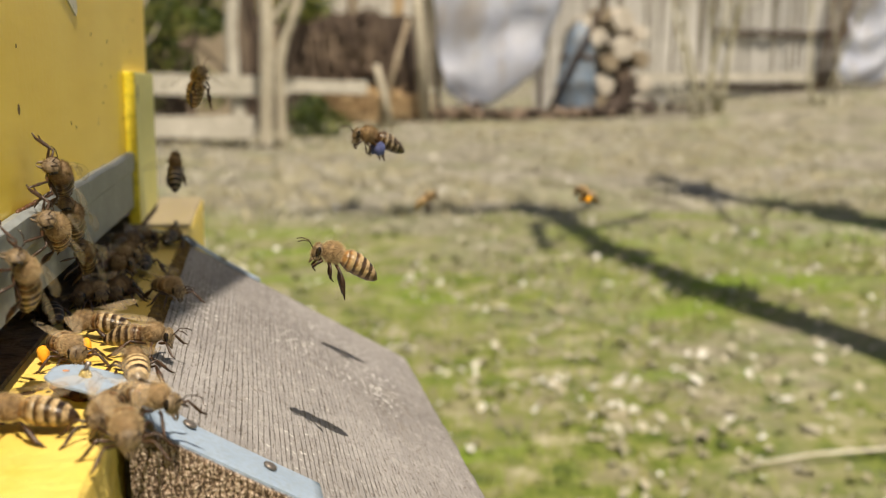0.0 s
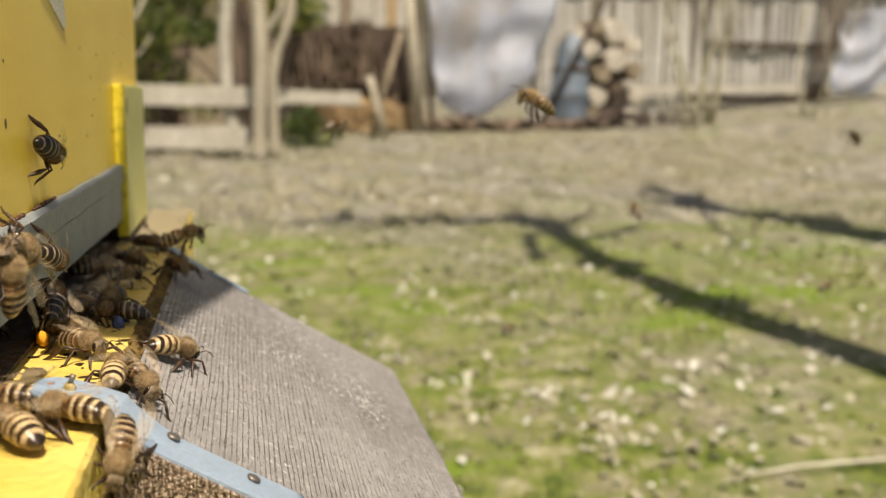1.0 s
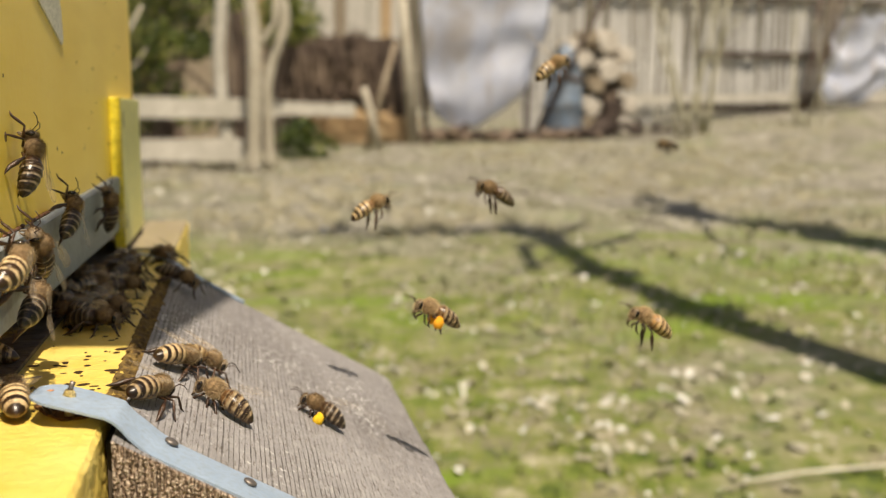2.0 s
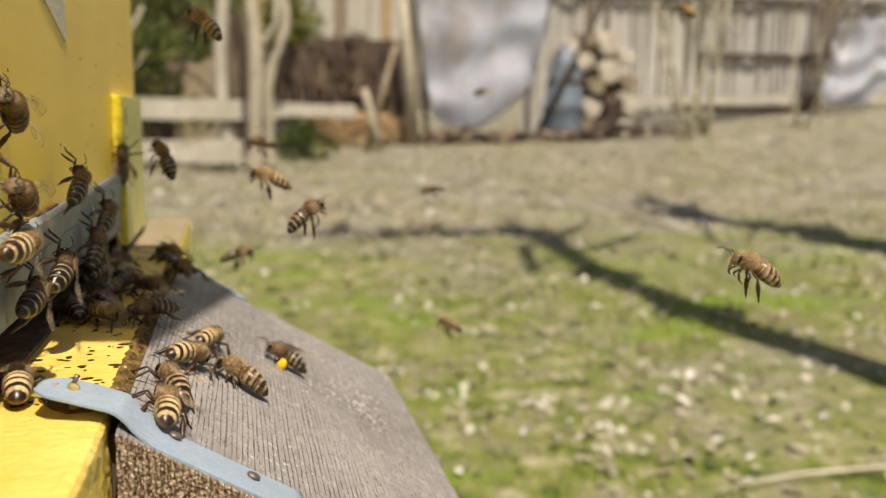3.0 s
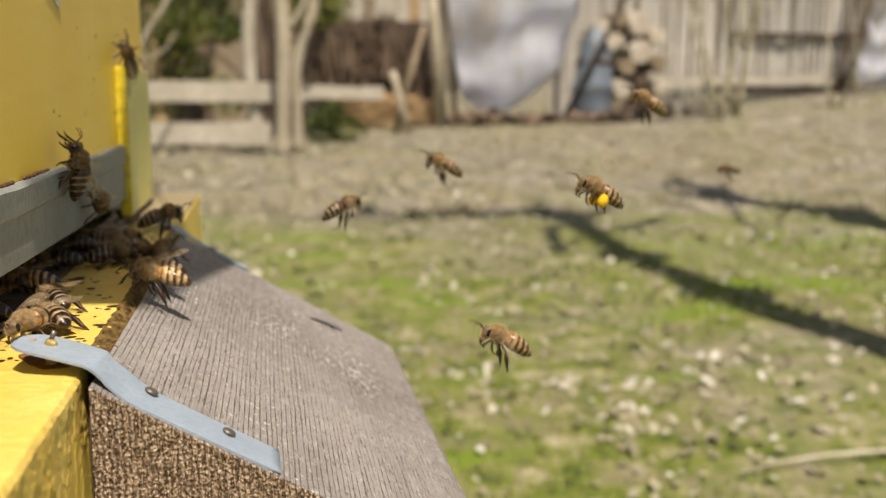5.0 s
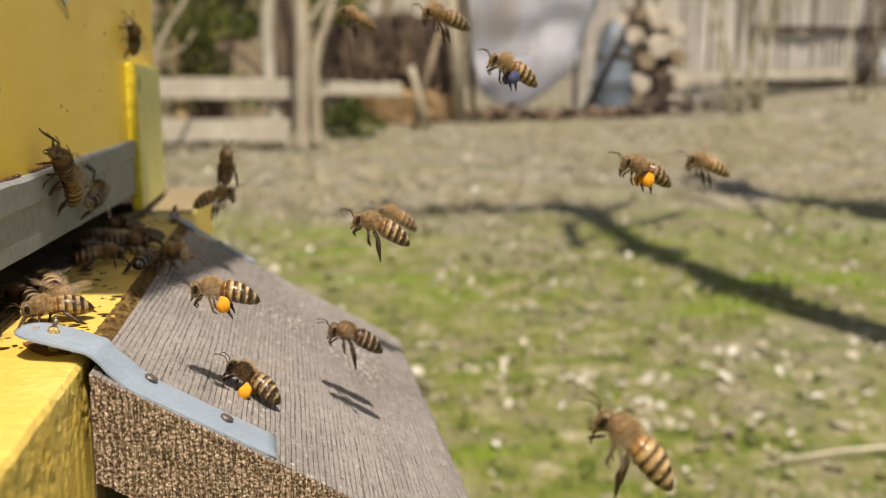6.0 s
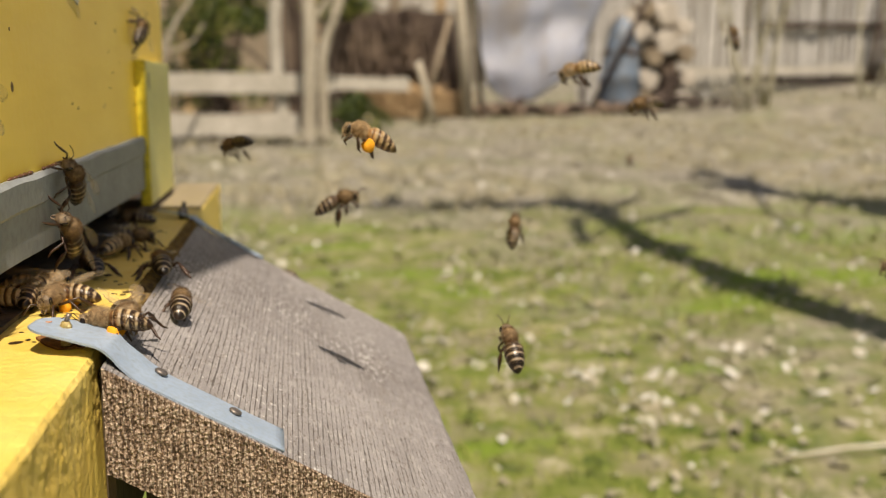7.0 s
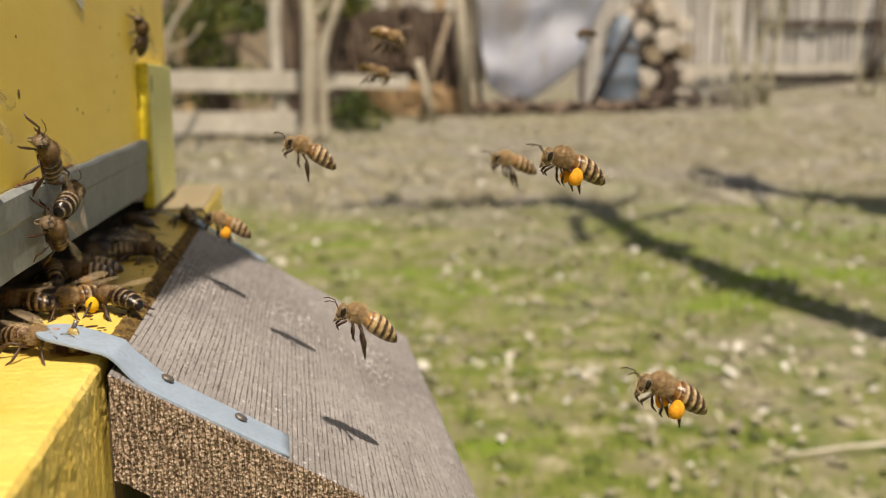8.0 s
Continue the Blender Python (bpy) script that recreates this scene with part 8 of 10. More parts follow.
    go(bee('honey', '', True, 1.155), [(0, 198.8, 171.3, -264.3, 0, -35, -80), (5.43, 198.8, 171.3, -264.3, 0, -35, -80), (5.68, 160.2, 203.7, -115.5, 0, -35, -80), (5.8, 134.5, 225.4, -16.3, 0, -35, -80), (5.9, 120.3, 145.8, -7.9, -0, -20, -160), (6, 82.4, 121.4, -2.5, -0, -38, 150), (6.1, 74.6, 139.7, 3.2, 0, -35, 150), (6.2, 98.8, 171.6, 17.7, 0, -30, 150), (6.3, 139.8, 201.9, 13.7, 0, -0, -20), (6.37, 204.2, 192.5, 18.7, 0, -0, -20), (6.67, 300.6, 178.3, 26.1, 0, -0, -20), (8.1, 300.6, 178.3, 26.1, 0, -0, -20)], air=[(5.68, 6.37)])
    go(bee('honey', '', True, 1.104), [(0, -75, 216.6, 3.6, 0, -0, 0), (5.45, -75, 216.6, 3.6, 0, -0, 0), (5.77, -12, 216.6, 7.8, 0, -10, 0), (5.9, -4.3, 216.6, 40.1, 0, -0, 10), (5.97, 11.7, 223.6, 95.8, 0, -0, 10), (6.27, 35.7, 234.2, 179.4, 0, -0, 10), (8.1, 35.7, 234.2, 179.4, 0, -0, 10)], air=[(5.78, 5.97)])
    go(bee('amber', '', True, 1.114), [(0, 618.1, 240.3, 54.5, 0, -50, -60), (5.4, 618.1, 240.3, 54.5, 0, -50, -60), (5.65, 289.4, 293.1, 43.6, 0, -50, -60), (5.9, 70.3, 328.2, 36.3, 0, -50, -60), (6, 18.2, 285.3, 24.7, 0, -50, -80), (6.1, 19.3, 311, 12.6, 0, -50, 120), (6.25, -16, 300, 3.8, 0, -0, 175), (6.75, -75, 300, 3.6, 0, -0, 180), (8.1, -75, 300, 3.6, 0, -0, 180)], air=[(5.65, 6.23)])
    go(bee('amber', '', True, 1.147), [(0, 127.6, 272.5, 172.9, -0, -15, -175), (5.68, 127.6, 272.5, 172.9, -0, -15, -175), (5.93, 98.4, 266, 108.4, -0, -15, -175), (6, 79, 261.6, 65.4, -0, -15, -175), (6.1, 53.5, 264.5, 60.1, -0, -15, -175), (6.17, 73.1, 269.8, 108.4, -0, -15, -175), (6.47, 102.5, 277.8, 180.8, -0, -15, -175), (8.1, 102.5, 277.8, 180.8, -0, -15, -175)], air=[(5.93, 6.17)])
    go(bee('amber', '', True, 1.077), [(0, -75, 196.2, 3.6, 0, -0, 0), (5.45, -75, 196.2, 3.6, 0, -0, 0), (5.77, -12, 196.2, 7.8, 0, -10, 0), (5.9, 69.7, 196.2, 13.8, -0, -22, 178), (6, 54.6, 199.1, 17.5, 0, -22, 175), (6.1, 92, 194.9, 30.1, 0, -22, 180), (6.2, 127.3, 297.6, 37.9, -0, -22, -60), (6.36, 272.9, 275.2, 44.7, -0, -22, -60), (6.66, 491.2, 241.6, 54.9, -0, -22, -60), (8.1, 491.2, 241.6, 54.9, -0, -22, -60)], air=[(5.78, 6.36)])
    go(bee('honey', '', True, 1.17), [(0, 406, 234.3, 40, 0, -18, 175), (5.64, 406, 234.3, 40, 0, -18, 175), (5.89, 259.2, 256.7, 30.2, 0, -18, 175), (6, 161.3, 271.7, 23.6, 0, -18, 175), (6.1, 157.2, 277.8, 56.3, 0, -18, 175), (6.17, 179.3, 284.7, 115.5, 0, -18, 175), (6.47, 212.4, 294.9, 204.3, 0, -18, 175), (8.1, 212.4, 294.9, 204.3, 0, -18, 175)], air=[(5.89, 6.17)])
    go(bee('honey', '', True, 1.072), [(0, 500.8, 262.5, 64.2, 0, -35, -170), (5.79, 500.8, 262.5, 64.2, 0, -35, -170), (6.04, 288.9, 294.9, 53.2, 0, -35, -170), (6.2, 147.7, 316.5, 45.9, 0, -35, -170), (6.3, 155.3, 314.8, 44.6, 0, -35, 180), (6.4, 104.6, 321, 35.4, 0, -35, 180), (6.5, 105, 317.5, 17.7, 0, -35, 140), (6.6, 83.9, 317.9, 2.2, 0, -35, 180), (6.7, 42.6, 322.1, -9.4, 0, -35, 180), (6.9, -16, 300, 3.8, 0, -0, 175), (7.4, -75, 300, 3.6, 0, -0, 180), (8.1, -75, 300, 3.6, 0, -0, 180)], air=[(6.04, 6.88)])
    go(bee('amber', '', True, 1.156), [(0, -75, 300, 3.6, 0, -0, 0), (5.65, -75, 300, 3.6, 0, -0, 0), (5.97, -12, 300, 7.8, 0, -10, 0), (6.1, 98, 337.1, 37.2, 0, -45, -70), (6.2, 131.7, 331.6, 38.4, 0, -45, -60), (6.3, 196.3, 320.1, 33.7, -0, -45, 110), (6.42, 298.7, 305, 41.4, -0, -45, 110), (6.72, 452.4, 282.3, 53, -0, -45, 110), (8.1, 452.4, 282.3, 53, -0, -45, 110)], air=[(5.98, 6.42)])
    go(bee('amber', '', True, 1.102), [(0, 448, 156, 33.8, 0, -22, 180), (5.87, 448, 156, 33.8, 0, -22, 180), (6.12, 204.4, 193.9, 26.7, 0, -22, 180), (6.3, 42, 219.1, 22, 0, -22, 180), (6.4, 28.1, 223.2, 34.4, 0, -22, 180), (6.5, 9.5, 217.6, 21.3, 0, -22, 180), (6.65, -16, 217.6, 3.8, 0, -0, 175), (7.15, -75, 217.6, 3.6, 0, -0, 180), (8.1, -75, 217.6, 3.6, 0, -0, 180)], air=[(6.12, 6.63)])
    go(bee('dark', '', True, 1.116), [(0, 469.3, 188.7, 57.3, -0, -20, 180), (5.97, 469.3, 188.7, 57.3, -0, -20, 180), (6.22, 228.9, 225.6, 49.2, -0, -20, 180), (6.4, 68.7, 250.2, 43.7, -0, -20, 180), (6.5, 48, 251.9, 36.7, -0, -20, 180), (6.6, 30.5, 256.1, 45.9, -0, -20, 180), (6.67, 49.9, 263.7, 106.2, -0, -20, 180), (6.97, 79, 275.2, 196.5, -0, -20, 180), (8.1, 79, 275.2, 196.5, -0, -20, 180)], air=[(6.22, 6.67)])
    go(bee('honey', '', True, 1.145), [(0, 361.4, 261.9, 5, -0, -18, -175), (6.08, 361.4, 261.9, 5, -0, -18, -175), (6.33, 276.7, 273.4, -5.8, -0, -18, -175), (6.4, 220.3, 281.2, -13, -0, -18, -175), (6.5, 222.3, 281.8, -6.7, -0, -18, -175), (6.57, 276.5, 274.5, 0.5, -0, -18, -175), (6.87, 357.9, 263.5, 11.3, -0, -18, -175), (8.1, 357.9, 263.5, 11.3, -0, -18, -175)], air=[(6.33, 6.57)])
    go(bee('dark', '', True, 1.079), [(0, 1349.1, 572, 44.8, -0, 20, 160), (5.9, 1349.1, 572, 44.8, -0, 20, 160), (6.15, 625, 682.3, 19.9, -0, 20, 160), (6.5, 142.3, 755.8, 3.2, -0, 20, 160), (6.85, 625, 682.3, 19.9, -0, 20, 160), (7.15, 1349.1, 572, 44.8, -0, 20, 160), (8.1, 1349.1, 572, 44.8, -0, 20, 160)], air=[(6.15, 6.85)])
    go(bee('amber', '', True, 1.17), [(0, 800.6, 475.8, 58.4, 0, 10, -175), (6.01, 800.6, 475.8, 58.4, 0, 10, -175), (6.26, 485.2, 522.3, 38.8, 0, 10, -175), (6.5, 274.9, 553.2, 25.7, 0, 10, -175), (6.74, 485.2, 522.3, 38.8, 0, 10, -175), (7.04, 800.6, 475.8, 58.4, 0, 10, -175), (8.1, 800.6, 475.8, 58.4, 0, 10, -175)], air=[(6.26, 6.74)])
    go(bee('dark', '', True, 1.071), [(0, 128.4, 406.9, 253.9, 0, 5, 180), (6.16, 128.4, 406.9, 253.9, 0, 5, 180), (6.41, 85, 392.9, 136.5, 0, 5, 180), (6.5, 56.1, 383.6, 58.3, 0, 5, 180), (6.59, 85, 392.9, 136.5, 0, 5, 180), (6.89, 128.4, 406.9, 253.9, 0, 5, 180), (8.1, 128.4, 406.9, 253.9, 0, 5, 180)], air=[(6.41, 6.59)])
    go(bee('dark', '', True, 1.158), [(0, -75, 300, 3.6, 0, -0, 0), (5.95, -75, 300, 3.6, 0, -0, 0), (6.27, -12, 300, 7.8, 0, -10, 0), (6.4, 44.8, 413.9, -44, -0, 5, 170), (6.5, 43, 413.5, -45.8, -0, 5, 170), (6.8, 35.3, 414.8, -40.7, 0, 5, 160), (7, 29.3, 335.2, -20.8, -0, 5, 150), (7.2, -16, 300, 3.8, 0, -0, 175), (7.7, -75, 300, 3.6, 0, -0, 180), (8.1, -75, 300, 3.6, 0, -0, 180)], air=[(6.28, 7.18)])
    go(bee('honey', 'orange', True, 1.1), [(0, 169, 280.9, 182, -0, -20, 180), (6.38, 169, 280.9, 182, -0, -20, 180), (6.63, 138.2, 273.1, 111.3, -0, -20, 180), (6.7, 117.7, 268, 64.2, -0, -20, 180), (6.8, 87.4, 230.7, 51.3, -0, -20, 180), (6.9, 73.7, 230.8, 41, -0, -20, 180), (7, 52.8, 222, 35.2, -0, -20, 180), (7.1, 39.8, 235.2, 37.8, -0, -20, 180), (7.2, 18.3, 237.4, 31.6, -0, -20, 180), (7.3, -3.1, 263.7, 20.1, -0, -20, 180), (7.45, -16, 263.7, 3.8, 0, -0, 175), (7.95, -75, 263.7, 3.6, 0, -0, 180), (8.1, -75, 263.7, 3.6, 0, -0, 180)], air=[(6.63, 7.43)])
    go(bee('honey', '', True, 1.119), [(0, 276.1, 192.1, 61.5, 0, -10, 20), (6.38, 276.1, 192.1, 61.5, 0, -10, 20), (6.63, 207.6, 201.6, 53.8, 0, -10, 20), (6.7, 161.9, 207.8, 48.6, 0, -10, 20), (6.77, 207.6, 201.6, 53.8, 0, -10, 20), (7.07, 276.1, 192.1, 61.5, 0, -10, 20), (8.1, 276.1, 192.1, 61.5, 0, -10, 20)], air=[(6.63, 6.77)])
    go(bee('dark', '', True, 1.143), [(0, 112.7, 132.3, -182.7, 0, -5, 150), (6.36, 112.7, 132.3, -182.7, 0, -5, 150), (6.61, 83.9, 156.2, -74, 0, -5, 150), (6.7, 64.7, 172.2, -1.6, 0, -5, 150), (6.8, 45.8, 173.6, -9.2, 0, -5, 160), (6.9, 52.8, 171.5, -13.4, 0, -22, 165), (7, 87.1, 218.2, -15.9, 0, -35, 95), (7.14, 213.7, 199.3, -10.4, 0, -35, 95), (7.44, 403.6, 171.1, -2.3, 0, -35, 95), (8.1, 403.6, 171.1, -2.3, 0, -35, 95)], air=[(6.61, 7.14)])
    go(bee('dark', '', True, 1.08), [(0, 89.1, 391.2, 286.3, 0, 15, 120), (6.43, 89.1, 391.2, 286.3, 0, 15, 120), (6.68, 47.7, 369.7, 129.9, 0, 15, 120), (6.8, 20.1, 355.4, 25.7, 0, 15, 120), (6.9, 26.7, 353.8, 23.8, -0, 15, 150), (7, 16.8, 311.3, 28, -0, 15, 140), (7.1, -3.8, 356.7, 15.2, -0, 15, 150), (7.28, -16, 300, 3.8, 0, -0, 175), (7.78, -75, 300, 3.6, 0, -0, 180), (8.1, -75, 300, 3.6, 0, -0, 180)], air=[(6.68, 7.26)])
    go(bee('dark', '', True, 1.169), [(0, -75, 282.9, 3.6, 0, -0, 0), (6.45, -75, 282.9, 3.6, 0, -0, 0), (6.77, -12, 282.9, 7.8, 0, -10, 0), (6.9, 35.4, 282.9, -13, -0, -18, 5), (7, 48.7, 285.1, 12, -0, -18, 5), (7.1, 83.2, 284.3, 37.6, -0, -18, 5), (7.19, 105.7, 294.8, 115.2, -0, -18, 5), (7.49, 139.4, 310.5, 231.5, -0, -18, 5), (8.1, 139.4, 310.5, 231.5, -0, -18, 5)], air=[(6.78, 7.19)])
    go(bee('dark', '', True, 1.071), [(0, 422.9, 265.9, 12.1, -0, -55, 60), (6.45, 422.9, 265.9, 12.1, -0, -55, 60), (6.7, 286, 285.4, 0.8, -0, -55, 60), (6.8, 194.7, 298.4, -6.7, -0, -55, 60), (6.9, 161.4, 303.6, -5.7, -0, -55, 60), (7, 109.6, 312.2, -1.9, 0, -55, 65), (7.2, 285.9, 286, 5.8, 0, -55, 65), (7.5, 550.3, 246.6, 17.2, 0, -55, 65), (8.1, 550.3, 246.6, 17.2, 0, -55, 65)], air=[(6.7, 7.2)])
    go(bee('honey', '', True, 1.16), [(0, 507, 249.1, 64.1, -0, 15, 150), (6.48, 507, 249.1, 64.1, -0, 15, 150), (6.73, 277.7, 283.1, 53.2, -0, 15, 150), (6.9, 124.8, 305.8, 45.9, -0, 15, 150), (7, 128.5, 306.1, 51.5, -0, 15, 150), (7.1, 147.1, 304.1, 57, -0, 15, 150), (7.18, 171, 312, 121.3, -0, 15, 150), (7.48, 206.9, 323.8, 217.7, -0, 15, 150), (8.1, 206.9, 323.8, 217.7, -0, 15, 150)], air=[(6.73, 7.18)])
    go(bee('dark', '', True, 1.097), [(0, 496.8, 261.9, 55.3, 0, 10, -170), (6.49, 496.8, 261.9, 55.3, 0, 10, -170), (6.74, 287.1, 292.8, 43.9, 0, 10, -170), (6.9, 147.3, 313.4, 36.3, 0, 10, -170), (7, 154.9, 312.7, 40.2, 0, 10, -170), (7.1, 184.3, 309.8, 49.7, 0, 10, -170), (7.22, 287.3, 295, 57.3, 0, 10, -170), (7.52, 441.8, 272.9, 68.7, 0, 10, -170), (8.1, 441.8, 272.9, 68.7, 0, 10, -170)], air=[(6.74, 7.22)])
    go(bee('dark', '', True, 1.121), [(0, 341.8, 475.7, 290.7, 0, -60, 100), (6.64, 341.8, 475.7, 290.7, 0, -60, 100), (6.89, 288.3, 460.2, 158.4, 0, -60, 100), (7, 252.7, 449.9, 70.2, 0, -60, 100), (7.1, 261.3, 450.5, 81.2, 0, -60, 100), (7.19, 296.6, 458.9, 158.3, 0, -60, 100), (7.49, 349.7, 471.5, 274.1, 0, -60, 100), (8.1, 349.7, 471.5, 274.1, 0, -60, 100)], air=[(6.89, 7.19)])
    go(bee('dark', '', True, 1.14), [(0, 1165.2, 649.5, 20.1, 0, -30, 90), (6.3, 1165.2, 649.5, 20.1, 0, -30, 90), (6.55, 662.4, 723.3, -8.3, 0, -30, 90), (6.9, 327.2, 772.5, -27.2, 0, -30, 90), (7, 320, 775.2, -17.9, 0, -30, 90), (7.35, 662.4, 725, 1.2, 0, -30, 90), (7.65, 1176, 649.7, 29.9, 0, -30, 90), (8.1, 1176, 649.7, 29.9, 0, -30, 90)], air=[(6.55, 7.35)])
    go(bee('honey', 'orange', True, 1.082), [(0, 230.5, 255.3, 175.9, 0, -22, 180), (6.68, 230.5, 255.3, 175.9, 0, -22, 180), (6.93, 201.4, 247.6, 108, 0, -22, 180), (7, 188.0, 243.5, 84.0, 0, -22, 180), (7.1, 176.1, 241, 49.1, 0, -22, 180), (7.2, 141, 245.8, 45.9, 0, -22, 180), (7.3, 102.1, 250.7, 39.1, 0, -22, 180), (7.4, 56.4, 203.9, 43.4, 0, -22, 180), (7.5, 40.5, 254.6, 52.3, 0, -22, 180), (7.6, 36.4, 261, 40.9, 0, -22, 180), (7.7, 31.6, 258.6, 25.1, 0, -22, 180), (7.8, 24.9, 258.2, 18.4, 0, -22, 180), (7.9, 28.4, 257.2, 17.2, -0, -22, 178), (8, 16.1, 257.8, 11.2, -0, -22, 178)], air=[(6.93, 8.0)])
    go(bee('honey', '', True, 1.169), [(0, 452.9, 238.2, 1.1, -0, -20, 180), (6.71, 452.9, 238.2, 1.1, -0, -20, 180), (6.96, 269.7, 264.9, -9.6, -0, -20, 180), (7.1, 147.6, 282.7, -16.7, -0, -20, 180), (7.2, 167.6, 282.3, -1.5, -0, -20, 180), (7.32, 270.1, 267.6, 5.6, -0, -20, 180), (7.62, 423.9, 245.4, 16.2, -0, -20, 180), (8.1, 423.9, 245.4, 16.2, -0, -20, 180)], air=[(6.96, 7.32)])
    go(bee('amber', 'yellow', True, 1.07), [(0, 108.4, 298.4, 192.8, 0, -20, -170), (6.88, 108.4, 298.4, 192.8, 0, -20, -170), (7.13, 76.7, 288.9, 112.9, 0, -20, -170), (7.2, 55.6, 282.6, 59.7, 0, -20, -170), (7.3, 5.2, 285.3, 31.1, -0, -20, -160), (7.45, -16, 285.3, 3.8, 0, -0, 175), (7.95, -75, 285.3, 3.6, 0, -0, 180), (8.1, -75, 285.3, 3.6, 0, -0, 180)], air=[(7.13, 7.43)])
    go(bee('dark', '', True, 1.161), [(0, -75, 300, 3.6, 0, -0, 0), (6.85, -75, 300, 3.6, 0, -0, 0), (7.17, -12, 300, 7.8, 0, -10, 0), (7.3, 19.6, 547, -6.4, 0, -10, 150), (7.4, 24.7, 548.1, 4.1, 0, -10, 150), (7.5, 43.6, 549.4, 27.6, 0, -10, 150), (7.6, 49, 552.7, 51.6, 0, -10, 150), (7.75, 90.9, 568.7, 175.8, 0, -10, 150), (8.1, 153.9, 592.7, 362, 0, -10, 150)], air=[(7.18, 7.75)])
    go(bee('amber', '', True, 1.095), [(0, 112.3, 328.2, 204.1, 0, -20, -170), (7.08, 112.3, 328.2, 204.1, 0, -20, -170), (7.33, 77.5, 318.3, 119.5, 0, -20, -170), (7.4, 54.3, 311.7, 63.1, 0, -20, -170), (7.5, 52.0, 316.5, 92.3, 0, -20, -170), (7.57, 65.1, 320.2, 119.6, 0, -20, -170), (7.87, 100, 330.4, 205.5, 0, -20, -170), (8.1, 100, 330.4, 205.5, 0, -20, -170)], air=[(7.33, 7.57)])
    go(bee('honey', '', True, 1.124), [(0, 118, 234.2, 159.4, 0, -26, 180), (7.08, 118, 234.2, 159.4, 0, -26, 180), (7.33, 92.7, 227.3, 99.8, 0, -26, 180), (7.4, 75.8, 222.7, 60.1, 0, -26, 180), (7.5, 79.9, 280.9, 16.7, 0, -26, 180), (7.6, 65.8, 201.6, -9.3, 0, -26, 180), (7.7, 66.3, 210.7, -11.6, 0, -26, 180), (7.8, 59.9, 211.7, -10.2, 0, -26, 180), (7.9, 56.9, 177.9, -5, 0, -26, 180), (8, 48, 183.3, 1.8, 0, -26, 180)], air=[(7.33, 8.0)])
    go(bee('honey', '', True, 1.138), [(0, 131, 360.4, 283.1, 0, -28, -30), (7.03, 131, 360.4, 283.1, 0, -28, -30), (7.28, 91.8, 337.7, 124.3, 0, -28, -30), (7.4, 65.7, 322.6, 18.5, 0, -28, -30), (7.5, 56.3, 226.6, 5.5, 0, -28, 175), (7.6, 34.2, 239.6, -6.3, -0, -28, 178), (7.77, -16, 239.6, 3.8, 0, -0, 175), (8.1, -16, 239.6, 3.8, 0, -0, 180)], air=[(7.28, 7.75)])
    go(bee('amber', 'orange', True, 1.084), [(0, 487.1, 161.2, 15.7, -0, -22, 178), (6.95, 487.1, 161.2, 15.7, -0, -22, 178), (7.2, 214, 202.5, 8, -0, -22, 178), (7.4, 31.9, 230, 2.8, -0, -22, 178), (7.5, 16, 232, 0.1, -0, -22, 178), (7.6, 4.1, 232.3, -7.1, -0, -22, 178), (7.75, -16, 232.3, 3.8, 0, -0, 175), (8.1, -16, 232.3, 3.8, 0, -0, 180)], air=[(7.2, 7.73)])
    go(bee('amber', 'orange', True, 1.168), [(0, 359.5, 229.7, 65.4, 0, -22, 180), (7.06, 359.5, 229.7, 65.4, 0, -22, 180), (7.31, 245.3, 245.9, 56, 0, -22, 180), (7.4, 169.2, 256.6, 49.8, 0, -22, 180), (7.5, 152.5, 248.7, 24.8, 0, -22, 180), (7.6, 124, 241, 6.5, 0, -22, 180), (7.7, 118.9, 225.2, -11.2, 0, -22, 180), (7.8, 126.4, 192, -6.9, 0, -22, 180), (7.9, 122.4, 177.9, -17.8, 0, -22, 180), (8, 99.7, 151.1, -5, 0, -22, 180)], air=[(7.31, 8.0)])
    go(bee('amber', '', True, 1.07), [(0, 264.3, 189.6, 40, 0, -20, -175), (7.08, 264.3, 189.6, 40, 0, -20, -175), (7.33, 206.6, 197.2, 32.3, 0, -20, -175), (7.4, 168.1, 202.3, 27.1, 0, -20, -175), (7.5, 126, 137.8, 26.1, 0, -20, -175), (7.57, 152.9, 134.2, 29.6, 0, -20, -175), (7.87, 193.3, 128.9, 34.9, 0, -20, -175), (8.1, 193.3, 128.9, 34.9, 0, -20, -175)], air=[(7.33, 7.57)])
    go(bee('dark', '', True, 1.163), [(0, 1106.9, 455.4, 43.9, -0, 10, 170), (6.9, 1106.9, 455.4, 43.9, -0, 10, 170), (7.15, 505.9, 545.7, 23.6, -0, 10, 170), (7.5, 105.2, 605.9, 10, -0, 10, 170), (7.6, 109.8, 600.2, -16, -0, 10, 170), (7.95, 505.1, 540.8, -2.2, -0, 10, 170), (8.1, 1097.9, 451.7, 18.5, -0, 10, 170)], air=[(7.15, 7.95)])
    go(bee('dark', '', True, 1.093), [(0, 1048.8, 531.6, 31.9, 0, 20, 150), (6.9, 1048.8, 531.6, 31.9, 0, 20, 150), (7.15, 557.8, 604.2, 9, 0, 20, 150), (7.5, 230.5, 652.6, -6.3, 0, 20, 150), (7.6, 162.3, 662.1, -11.2, 0, 20, 150), (7.95, 557.6, 603, 4.2, 0, 20, 150), (8.1, 1150.4, 514.4, 27.3, 0, 20, 150)], air=[(7.15, 7.95)])
